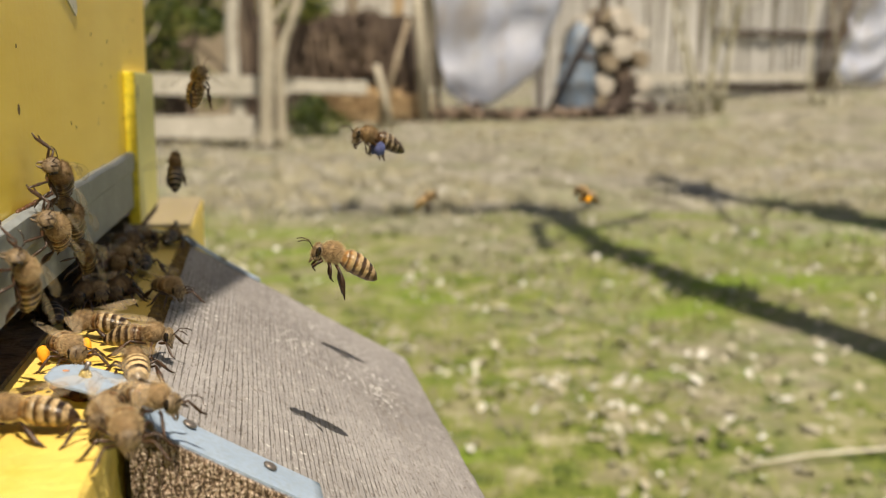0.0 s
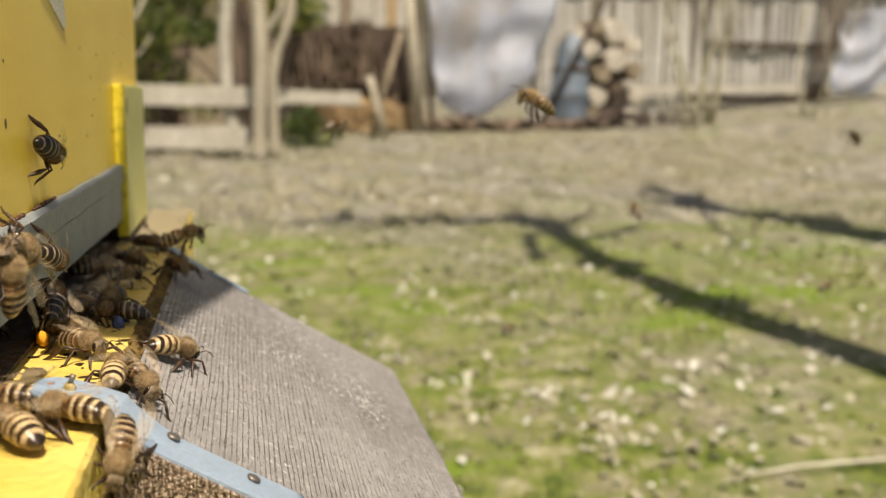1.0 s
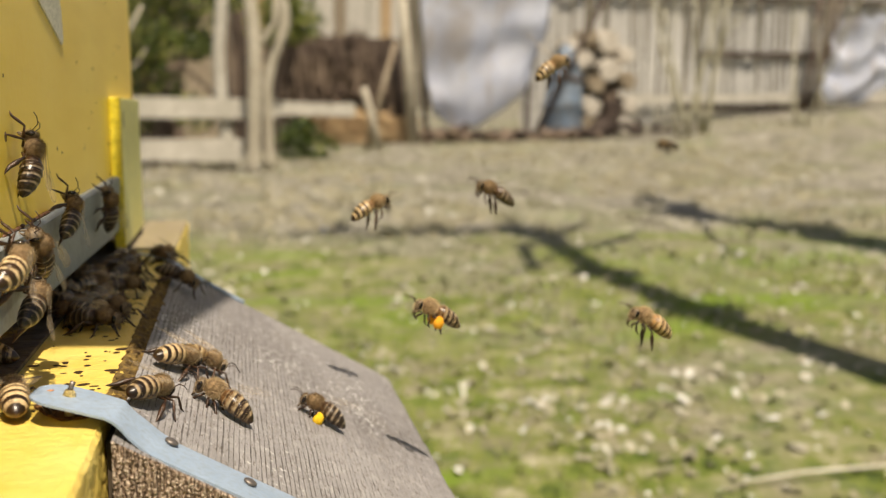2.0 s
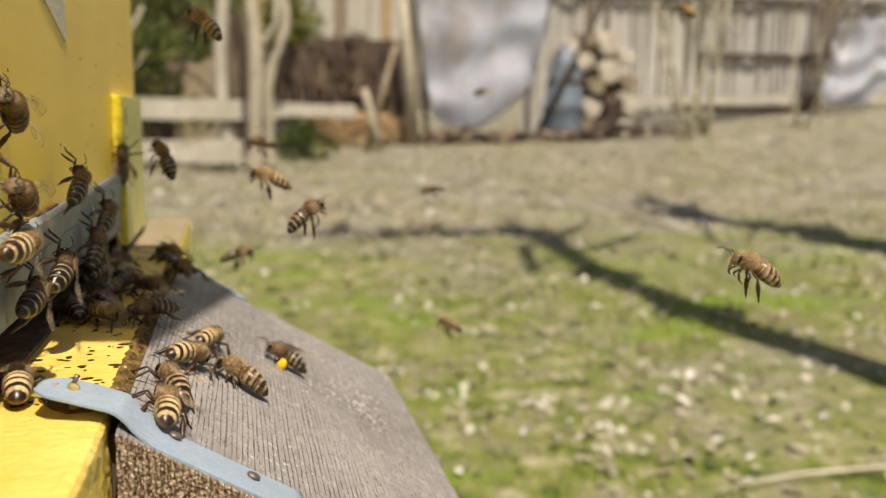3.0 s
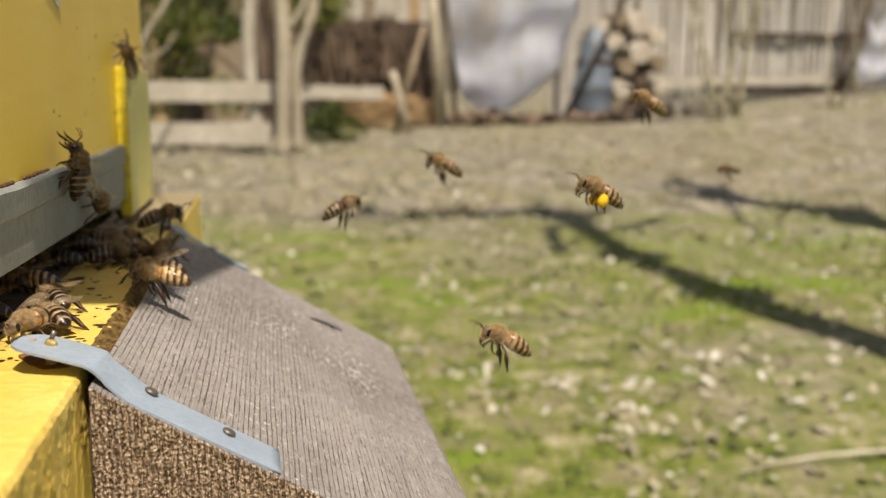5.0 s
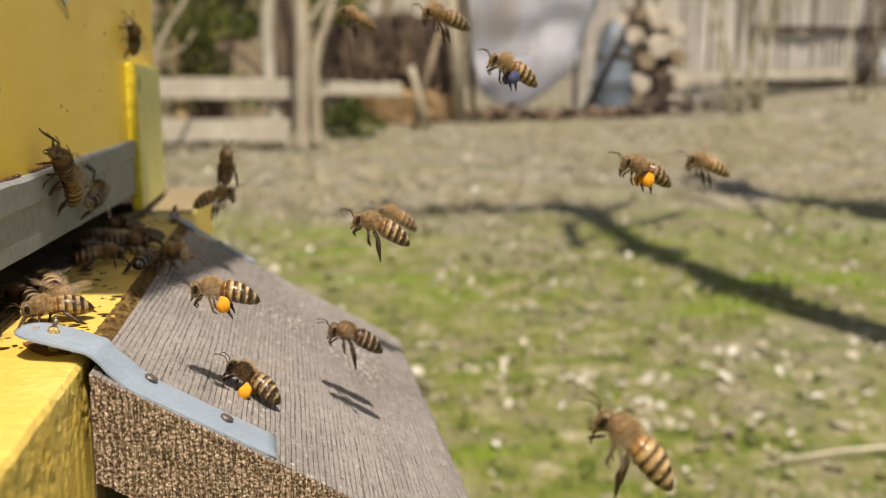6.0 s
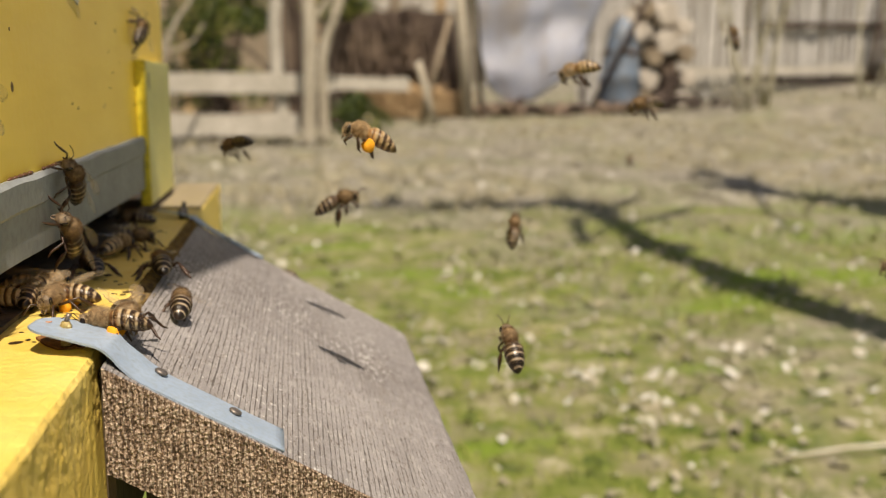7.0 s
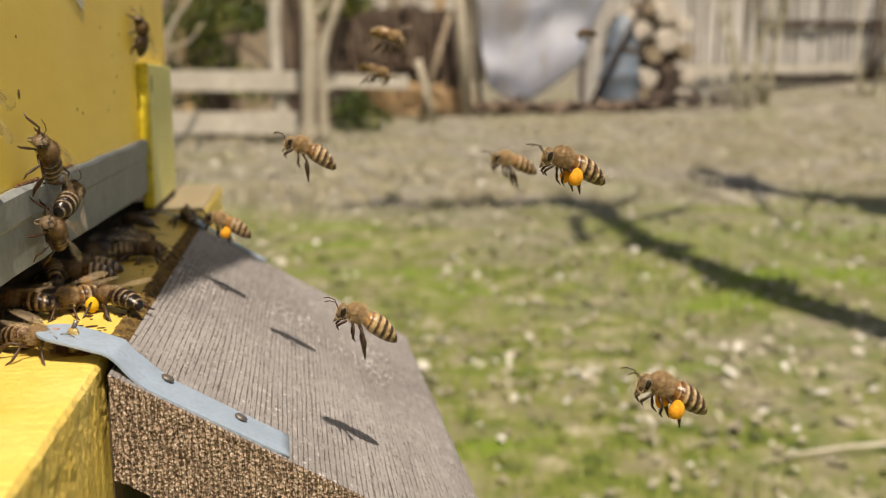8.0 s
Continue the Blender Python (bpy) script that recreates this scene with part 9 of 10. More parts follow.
    go(bee('amber', '', True, 1.126), [(0, 872.1, 469.7, 84.4, 0, 15, 10), (6.96, 872.1, 469.7, 84.4, 0, 15, 10), (7.21, 484.7, 526.7, 64.6, 0, 15, 10), (7.5, 226.4, 564.7, 51.5, 0, 15, 10), (7.66, 271.4, 581.9, 184.5, 0, 15, 10), (7.96, 339, 607.5, 384, 0, 15, 10), (8.1, 339, 607.5, 384, 0, 15, 10)], air=[(7.21, 7.66)])
    go(bee('amber', 'orange', True, 1.136), [(0, 155.9, 185.4, -225.6, 0, -20, -60), (7.36, 155.9, 185.4, -225.6, 0, -20, -60), (7.61, 114.9, 211.3, -118.7, 0, -20, -60), (7.7, 87.6, 228.6, -47.5, 0, -20, -60), (7.8, 109.6, 227.5, -33.1, 0, -20, 170), (7.9, 103.8, 203.2, 4.7, -0, -20, 180), (8, 88.2, 176.9, 33.3, -0, -20, 180)], air=[(7.61, 8.0)])
    go(bee('amber', '', True, 1.085), [(0, 98.5, 240.7, 182.3, 0, -25, 180), (7.48, 98.5, 240.7, 182.3, 0, -25, 180), (7.73, 72.7, 229.9, 100.6, 0, -25, 180), (7.8, 55.5, 222.7, 46.2, 0, -25, 180), (7.9, 54.6, 220.4, 34.2, 0, -25, 180), (8, 38.1, 222.5, 33.1, 0, -25, 180)], air=[(7.73, 8.0)])
    go(bee('honey', '', True, 1.167), [(0, 760.8, 371.3, 81.4, 0, -15, 180), (7.28, 760.8, 371.3, 81.4, 0, -15, 180), (7.53, 398.1, 425.2, 64.9, 0, -15, 180), (7.8, 156.3, 461.2, 53.9, 0, -15, 180), (7.9, 130.1, 385.6, 42.6, 0, -15, 180), (8, 97.7, 268.5, 25.9, 0, -15, 180)], air=[(7.53, 8.0)])
    go(bee('dark', '', True, 1.07), [(0, 675.8, 452.2, 42.9, 0, -60, 90), (7.38, 675.8, 452.2, 42.9, 0, -60, 90), (7.63, 453.3, 483.7, 23.9, 0, -60, 90), (7.8, 305, 504.7, 11.1, 0, -60, 90), (7.97, 453.3, 483.7, 23.9, 0, -60, 90), (8.1, 675.8, 452.2, 42.9, 0, -60, 90)], air=[(7.63, 7.97)])
    go(bee('amber', '', True, 1.164), [(0, 110.2, 337.9, 216, -0, 20, 160), (7.58, 110.2, 337.9, 216, -0, 20, 160), (7.83, 74.4, 326.4, 122.3, -0, 20, 160), (7.9, 50.6, 318.7, 59.8, -0, 20, 160), (8, 67.1, 316.6, 63.7, 0, 20, -40)], air=[(7.83, 8.0)])
    go(bee('amber', '', True, 1.091), [(0, -75, 300, 3.6, 0, -0, 0), (7.45, -75, 300, 3.6, 0, -0, 0), (7.77, -12, 300, 7.8, 0, -10, 0), (7.9, 59.2, 339.8, 36.9, 0, 25, 170), (8, 64.9, 341.6, 52.6, 0, 25, -30)], air=[(7.78, 8.0)])
    go(bee('dark', '', True, 1.129), [(0, 311.2, 604.8, 349.2, 0, 5, -170), (7.52, 311.2, 604.8, 349.2, 0, 5, -170), (7.77, 245.1, 585.3, 185.4, 0, 5, -170), (7.9, 201, 572.3, 76.2, 0, 5, -170), (8, 213.6, 570.4, 78.1, 0, 5, -170)], air=[(7.77, 8.0)])
    go(bee('dark', '', False, 1.133), [(0, -13.4, 202.6, 33.9, -90, -28.7, -90), (0.3, -16.1, 216.8, 36.5, 90, -73.2, 90), (0.5, -16.1, 221.9, 39.6, 90, -27.3, 90), (0.8, -16.1, 222.8, 40, 90, 3.3, 90), (1, -16.1, 224.1, 40, 90, 16.5, 90), (1.3, -16.1, 213.8, 37.9, 90, -0.6, 90), (1.5, -16.1, 212.2, 38.2, 90, -13.8, 90), (3, -16.1, 189.2, 50.5, -90, -27.3, -90), (3.5, -16.1, 188, 50.8, -90, -41, -90), (4, -16.1, 194, 43, 90, -74.6, 90), (4.3, -16.1, 182.8, 45.2, -90, -24.4, -90), (5, -16.1, 163.5, 45.5, -90, -28.9, -90), (8.1, -16.1, 163.5, 45.5, -90, -28.9, -90)])
    go(bee('dark', '', False, 1.087), [(0, -13.4, 213.1, 24.5, -90, -46.4, -90), (0.5, -13.4, 229.6, 23.9, -90, -37.7, -90), (0.75, -13.4, 215.9, 22.2, 90, 8.6, 90), (1, -13.4, 206.7, 20.1, 90, 19.7, 90), (1.25, -13.4, 205.5, 21.5, 90, 1.8, 90), (1.5, -13.4, 204.3, 22.6, 90, -73.2, 90), (3, -13.4, 180.3, 35.9, -90, -24.7, -90), (3.5, -16.1, 196.5, 41.7, -90, -35.5, -90), (4.1, -13.4, 218.1, 32.8, -90, -62.1, -90), (4.5, -13.4, 257.8, 27.1, -90, -19.3, -90), (6, -13.4, 223.2, 30, -90, -32.1, -90), (7, -13.4, 222.5, 25.5, -90, -52, -90), (7.5, -13.4, 209.2, 24.9, 90, -58.9, 90), (8, -13.4, 196.3, 34, -90, -46.9, -90)])
    go(bee('amber', '', False, 1.166), [(0, -13.4, 196.1, 24.8, -90, -30.6, -90), (0.5, -13.4, 206.4, 21.8, -90, -24.4, -90), (1, -13.4, 182, 25.8, -90, -22.3, -90), (1.5, -13.4, 176, 25.3, 90, -74.3, 90), (2.3, -13.4, 175.9, 26.8, 90, -6.9, 90), (3, -13.4, 178.1, 27.9, 90, -4.4, 90), (3.5, -13.4, 180.3, 29.7, 90, 8.9, 90), (3.75, -13.4, 188.1, 26.1, 90, -4.5, 90), (4, -13.4, 194.1, 22.6, -90, -66.1, -90), (4.5, -13.4, 289.9, 14.7, -90, -23.8, -90), (6, -13.4, 230.7, 25.1, -90, -51.5, -90), (6.4, -22, 230.7, 3.6, 0, -0, 174.3), (7.1, -70, 230.7, 3.6, 0, -0, 180), (8.1, -70, 230.7, 3.6, 0, -0, 180)])
    go(bee('amber', '', False, 1.07), [(0, -13.4, 171.1, 20.9, -90, -55.2, -90), (0.5, -13.4, 171.4, 25.1, -90, -55, -90), (1, -13.4, 172.4, 22.8, -90, -69.1, -90), (1.5, -13.4, 159, 23.9, -90, -71.6, -90), (1.9, -22, 170, 3.6, 0, -0, 174.3), (2.6, -70, 160, 3.6, 0, -0, 180), (8.1, -70, 160, 3.6, 0, -0, 180)])
    go(bee('dark', '', False, 1.165), [(0, -13.9, 326.2, 3.4, -0, -0, -8), (0.5, -6.4, 353.2, 3.4, -0, -0, -25.9), (1, -8, 339, 3.4, -0, -0, -43), (1.5, -4.7, 338.5, 3.4, 0, -0, -50.9), (3, -0.8, 335.2, 3.4, -0, -0, -55.6), (3.5, -10.3, 352.5, 3.4, 0, -0, 68.2), (4, -7.2, 405.9, 3.4, -0, -0, -49.9), (4.5, 5.3, 273, 3.4, -0, -0, -72.9), (6, -7.1, 286.8, 3.4, -0, -0, -137.4), (6.5, 2.9, 251.5, 3.4, 0, -0, 113.4), (7, 2.4, 237.6, 3.4, 0, -0, 101.4), (7.5, -8.6, 262, 3.4, 0, -0, 70), (8, -1.9, 329.7, 3.4, 0, -0, 107.7)])
    go(bee('dark', '', False, 1.089), [(0, -11.2, 247.1, 3.4, 0, -0, 29.3), (0.5, -7.4, 245.4, 3.4, 0, -0, 92.4), (1, -9.8, 305.2, 3.4, 0, -0, -43.4), (1.5, -13.7, 314.2, 3.4, 0, -0, 87.7), (3, -1.2, 273.6, 3.4, 0, -0, -51.9), (3.5, -2.1, 284, 3.4, -0, -0, -44.7), (4, -0.9, 278.9, 3.4, -0, -0, -68.7), (4.5, -6.8, 284.7, 3.4, 0, -0, -44.6), (6, -0.1, 250.4, 3.4, 0, -0, 74.6), (6.5, -10.8, 267.4, 3.4, 0, -0, 81), (7, -27, 338, 3.4, 0, -0, 81.8), (7.5, -9.8, 225.7, 3.4, -0, -0, -55.3), (8, -18.8, 261.7, 3.4, 0, -0, -108.7)])
    go(bee('honey', '', False, 1.131), [(0, 2, 245.1, 3.4, -0, -0, -58.9), (0.5, 2.4, 213.1, 3.4, -0, -0, -44.7), (1, 8.7, 216.2, -1.2, 21.4, 22.1, 46.2), (1.5, 9.3, 220, -1.5, 21.4, 22, 46.2), (2.3, 10.7, 218.1, -2.3, 24.3, 18.7, 54.7), (3, 11.4, 219.9, -2.8, 24.8, 18, 56.3), (3.5, 8.6, 228.8, -1.1, 30.3, -0.5, 90.8), (4, 6.5, 243.3, 3.4, -0, -0, -66.8), (4.5, 2.1, 243, 3.4, 0, -0, 135), (6, 6.1, 257.9, 3.4, -0, -0, -61.1), (6.4, -22, 257.9, 3.6, 0, -0, 174.3), (7.1, -70, 257.9, 3.6, 0, -0, 180), (8.1, -70, 257.9, 3.6, 0, -0, 180)])
    go(bee('amber', '', False, 1.131), [(0, -10.2, 211.1, 3.4, 0, -0, 170.7), (0.5, -3.6, 192.5, 3.4, 0, -0, -178), (0.75, -6.1, 200.6, 3.4, -0, -0, -79.2), (1, -8.4, 206.2, 3.4, -0, -0, -44.4), (1.5, -4.7, 191.6, 3.4, -0, -0, -21.4), (1.9, -22, 191.6, 3.6, 0, -0, 174.3), (2.6, -70, 191.6, 3.6, 0, -0, 180), (8.1, -70, 191.6, 3.6, 0, -0, 180)])
    go(bee('amber', '', False, 1.089), [(0, 0.7, 200.3, 3.4, -0, -0, -9.4), (0.5, 3.5, 178.1, 3.4, -0, -0, -33), (1, 4.4, 185.2, 1.4, -25.5, 17, -58.5), (1.5, 6, 189.6, 0.4, -2.1, 30.3, -4.2), (2.3, 7.2, 187.9, -0.3, 30.3, 0.9, 88.5), (3, 8.9, 194.3, -1.3, 27.5, -13.3, 113.9), (3.5, 4.6, 203.3, 1.2, 29.6, -6.7, 101.6), (4, -2.8, 190.1, 3.4, 0, -0, 128.2), (4.5, -7.3, 190.5, 3.4, 0, -0, 130.8), (6, -18, 222.2, 3.4, 0, -0, 115.2), (6.5, -18.7, 209.6, 3.4, 0, -0, 128.6), (7, -20.3, 205.6, 3.4, 0, -0, 95.5), (7.5, -15.5, 177.9, 3.4, -0, -0, -66.5), (8, -13.3, 173.8, 3.4, -0, -0, -32.3)])
    go(bee('amber', 'orange', False, 1.165), [(0, -12.1, 194.3, 3.4, -0, -0, -60.9), (0.5, -14.5, 206.7, 3.4, -0, -0, -51.4), (1, -14.3, 217.5, 3.4, -0, -0, -35.7), (1.5, -13.2, 207.3, 3.4, -0, -0, -59.5), (1.9, -22, 207.3, 3.6, 0, -0, 174.3), (2.6, -70, 207.3, 3.6, 0, -0, 180), (8.1, -70, 207.3, 3.6, 0, -0, 180)])
    go(bee('honey', '', False, 1.07), [(0, 1.3, 181.1, 3.4, 0, -0, 100), (0.25, 5, 174.5, 3.4, 0, -0, 29.6), (0.5, 6.7, 178.7, 0, -16.7, 25.7, -34.7), (0.8, 4.1, 182.9, 1.5, 30.3, 1.7, 87), (1, 0, 185.5, 3.4, 0, -0, 90.9), (1.5, 13.5, 205.7, -3.9, -1.5, 30.3, -3), (3, 15, 244.2, -4.9, 28.6, 10.6, 71.3), (3.5, 8.7, 230.3, -1.2, -30.1, 3.5, -83.9), (3.9, -22, 230.3, 3.6, 0, -0, 174.3), (4.6, -70, 230.3, 3.6, 0, -0, 180), (8.1, -70, 230.3, 3.6, 0, -0, 180)])
    go(bee('honey', '', False, 1.166), [(0, -12.2, 158.5, 3.4, 0, 0, 170.1), (0.5, -11.6, 157.2, 3.4, 0, -0, -163.3), (1, -11.2, 158, 3.4, 0, -0, 127.3), (1.5, -14.6, 174.2, 3.4, 0, -0, 106.8), (3, -16.1, 181.3, 3.4, 0, -0, 99.8), (3.5, -20.6, 195.4, 3.4, 0, -0, 102.5), (4, -23.3, 213.5, 3.4, 0, -0, 124.4), (4.5, -26.8, 235.5, 3.4, 0, -0, 106.7), (4.9, -22, 235.5, 3.6, 0, -0, 174.3), (5.6, -70, 235.5, 3.6, 0, -0, 180), (8.1, -70, 235.5, 3.6, 0, -0, 180)])
    go(bee('amber', '', False, 1.087), [(0, -0.1, 157.1, 3.4, 0, -0, -94.4), (0.5, 3.6, 149.7, 3.4, -0, -0, -80.5), (0.75, 2.7, 161, -1.3, -11.1, 42.8, -75.9), (1, 3.5, 159.6, -2.8, -23.8, 38.1, -95.3), (1.5, 2, 156, -5.1, -21.1, -39.5, 151.4), (2, 0.1, 144.6, -13.6, -22.6, 38.8, -93.4), (3, -1.8, 126.3, -28, -22.4, 38.9, -93), (8.1, -1.8, 126.3, -28, -22.4, 38.9, -93)])
    go(bee('amber', '', False, 1.134), [(0, 5, 161.5, 3.4, -0, -0, -31.4), (0.5, 4.6, 159.3, 3.4, 0, 0, 81.6), (0.8, -0.7, 164.1, 3.4, 0, -0, 124.1), (1, -4.8, 164.8, 3.4, 0, -0, 157.3), (1.5, -6.1, 162.8, 3.4, 0, 0, -131.6), (1.9, -22, 170, 3.6, 0, -0, 174.3), (2.6, -70, 162.8, 3.6, 0, -0, 180), (8.1, -70, 162.8, 3.6, 0, -0, 180)])
    go(bee('amber', '', False, 1.128), [(0, 3.4, 149.3, 3.4, -0, -0, -77.2), (0.4, 1.9, 165.8, 3.4, 0, -0, 74.8), (0.7, -5.6, 171.8, 3.4, 0, -0, 131.9), (1.1, -22, 171.8, 3.6, 0, -0, 174.3), (1.8, -70, 171.8, 3.6, 0, -0, 180), (8.1, -70, 171.8, 3.6, 0, -0, 180)])
    go(bee('honey', '', False, 1.091), [(0, -70, 168.8, 3.6, 0, -0, 0), (1.8, -70, 168.8, 3.6, 0, -0, 5.7), (2.3, -22, 170, 3.6, 0, -0, 5.7), (2.6, 4.1, 168.8, 3.4, 0, -0, 89.5), (2.8, 9, 162.7, -1.3, 30.3, 1.7, 87.1), (3, 9, 178.5, -1.3, 30.2, -3.4, 95.8), (3.5, 3.9, 179.1, 3.4, 0, -0, 100.6), (4, -13.6, 196.4, 3.4, 0, -0, 128.1), (4.5, -14.4, 193.5, 3.4, 0, -0, -117.9), (6, -11.3, 196.6, 3.4, 0, -0, -165.9), (6.5, -20, 201.5, 3.4, 0, -0, 141.2), (6.9, -22, 201.5, 3.6, 0, -0, 174.3), (7.6, -70, 201.5, 3.6, 0, -0, 180), (8.1, -70, 201.5, 3.6, 0, -0, 180)])
    go(bee('dark', '', False, 1.164), [(0, -70, 282.8, 3.6, 0, -0, 0), (0.6, -70, 282.8, 3.6, 0, -0, 5.7), (1.1, -22, 282.8, 3.6, 0, -0, 5.7), (1.4, -13.4, 282.8, 17.9, 90, -70.4, 90), (1.5, -13.4, 300.3, 24.2, -90, -50.9, -90), (3, -13.4, 283.5, 21.5, 90, -28.5, 90), (3.5, -13.4, 297.3, 26.6, 90, -24.8, 90), (4, -13.4, 259.7, 26.7, 90, -32.8, 90), (4.5, -13.4, 268.8, 28.7, -90, -72.9, -90), (5.2, -13.4, 241.7, 28.4, 90, -72.4, 90), (6, -13.4, 259.7, 19.3, 90, -16.8, 90), (6.5, -13.4, 236.4, 16.2, -90, -65, -90), (7, -13.4, 215.3, 14.4, -90, -48.6, -90), (7.5, -13.4, 204.9, 17.6, 90, -73, 90), (8, -13.4, 212.4, 24.2, 90, -19.8, 90)])
    go(bee('dark', '', False, 1.07), [(0, -70, 222.3, 3.6, 0, -0, 0), (0.6, -70, 222.3, 3.6, 0, -0, 5.7), (1.1, -22, 222.3, 3.6, 0, -0, 5.7), (1.4, -13.4, 222.3, 11, 90, -72.6, 90), (1.5, -13.4, 225, 17.3, 90, -53.2, 90), (3, -13.4, 238.8, 33.6, 90, -34.6, 90), (3.5, -13.4, 258.8, 25.5, 90, -21.5, 90), (4, -13.4, 192.5, 17.3, 90, -73.9, 90), (4.4, -22, 192.5, 3.6, 0, -0, 174.3), (5.1, -70, 192.5, 3.6, 0, -0, 180), (8.1, -70, 192.5, 3.6, 0, -0, 180)])
    go(bee('dark', '', False, 1.167), [(0, -19.2, 265.9, 3.4, 0, -0, 105.9), (0.5, -13.4, 241.9, 14.4, 90, -71.8, 90), (1, -14.9, 234.6, 3.4, 0, -0, 62.8), (1.5, -18.4, 261.5, 3.4, -0, -0, -43.6), (3, -13.4, 213.7, 18, 90, -23.1, 90), (3.5, -13.4, 219.2, 25.3, 90, -36, 90), (4, -25.8, 350.9, 3.4, 0, -0, 95.2), (4.5, -21.4, 290.2, 3.4, -0, -0, -9.5), (4.9, -22, 290.2, 3.6, 0, -0, 174.3), (5.6, -70, 290.2, 3.6, 0, -0, 180), (8.1, -70, 290.2, 3.6, 0, -0, 180)])
    go(bee('dark', '', False, 1.085), [(0, -21.6, 225.3, 3.4, 0, -0, 117.6), (0.5, -20.2, 235.3, 3.4, 0, -0, 95.7), (1.5, -13.4, 197.2, 17.2, 90, -36.8, 90), (3, -13.4, 185.5, 17.8, 90, -14.7, 90), (3.5, -13.4, 187.5, 19.6, 90, -15.8, 90), (4, -8.1, 232.4, 3.4, 0, -0, -142.7), (4.5, -10.6, 225.1, 3.4, 0, -0, 124.3), (6, -19.7, 207.6, 3.4, 0, -0, 128), (7, -14.6, 238.8, 3.4, 0, -0, 115.4), (7.5, -18.5, 237.7, 3.4, 0, -0, 111), (8, -13.4, 197.7, 18.7, -90, -32.5, -90)])
    go(bee('dark', '', False, 1.136), [(0, -70, 242.6, 3.6, 0, -0, 0), (0.4, -70, 242.6, 3.6, 0, -0, 5.7), (0.9, -22, 242.6, 3.6, 0, -0, 5.7), (1.2, -13.6, 242.6, 3.4, 0, -0, 52.8), (1.5, -9, 230.5, 3.4, -0, -0, -48), (3, -13, 258.1, 3.4, 0, -0, 115), (3.5, -8.8, 252, 3.4, 0, -0, 169.1), (4, -12.5, 293.7, 3.4, 0, 0, 122.5), (4.5, -26.3, 265.1, 3.4, 0, -0, 116.7), (4.9, -22, 265.1, 3.6, 0, -0, 174.3), (5.6, -70, 265.1, 3.6, 0, -0, 180), (8.1, -70, 265.1, 3.6, 0, -0, 180)])
    go(bee('dark', '', False, 1.126), [(0, -70, 300, 3.6, 0, -0, 0), (1.9, -70, 300, 3.6, 0, -0, 5.7), (2.4, -22, 300, 3.6, 0, -0, 5.7), (2.7, -23.4, 306.4, 3.4, 0, -0, 80.4), (3, -13.4, 260, 16.2, 90, -41.7, 90), (3.5, -13.4, 267.7, 14.1, 90, -17.3, 90), (4, -15.1, 254.5, 3.4, 0, -0, 169.8), (4.5, -16.9, 205.2, 3.4, 0, -0, -144.1), (4.9, -22, 205.2, 3.6, 0, -0, 174.3), (5.6, -70, 205.2, 3.6, 0, -0, 180), (8.1, -70, 205.2, 3.6, 0, -0, 180)])
    go(bee('dark', '', False, 1.093), [(0, -70, 258.7, 3.6, 0, -0, 0), (1.9, -70, 258.7, 3.6, 0, -0, 5.7), (2.4, -22, 258.7, 3.6, 0, -0, 5.7), (2.7, -5.3, 258.7, 3.4, -0, -0, -10.3), (3, 0.8, 241.4, 3.4, 0, -0, -149.6), (3.5, 7.1, 271.2, -0.2, 27.1, -14.2, 115.7), (4, 6.5, 253.8, 0.2, 10.9, -28.5, 158), (4.5, 5, 254.9, 1, -19.3, -23.9, -139.1), (4.9, -22, 254.9, 3.6, 0, -0, 174.3), (5.6, -70, 254.9, 3.6, 0, -0, 180), (8.1, -70, 254.9, 3.6, 0, -0, 180)])
    go(bee('dark', '', False, 1.162), [(0, -3.3, 324.7, 3.4, 0, -0, 79.8), (0.5, -0.6, 302, 3.4, 0, -0, -42.1), (1, 4, 293.4, 3.4, -0, -0, -65.7), (1.5, 5.2, 301.7, 0.9, 2, 30.3, 4), (3, 5.5, 301.1, 3.4, -0, -0, -73.3), (3.5, 16.2, 315.1, -5.5, 6, 29.8, 11.9), (4, 10.5, 246.9, -2.2, 26.7, -14.9, 117.1), (4.4, -22, 246.9, 3.6, 0, -0, 174.3), (5.1, -70, 246.9, 3.6, 0, -0, 180), (8.1, -70, 246.9, 3.6, 0, -0, 180)])
    go(bee('dark', '', False, 1.07), [(0, -13.4, 224.7, 15, -90, -37.8, -90), (0.5, -13.4, 268.9, 12, -90, -35.7, -90), (1, -19.4, 395.1, 3.4, 0, -0, 96.1), (1.5, -9.3, 359.7, 3.4, 0, -0, 84.6), (3, -13.4, 263.1, 10.2, 90, -9.9, 90), (3.4, -22, 263.1, 3.6, 0, -0, 174.3), (4.1, -70, 263.1, 3.6, 0, -0, 180), (8.1, -70, 263.1, 3.6, 0, -0, 180)])
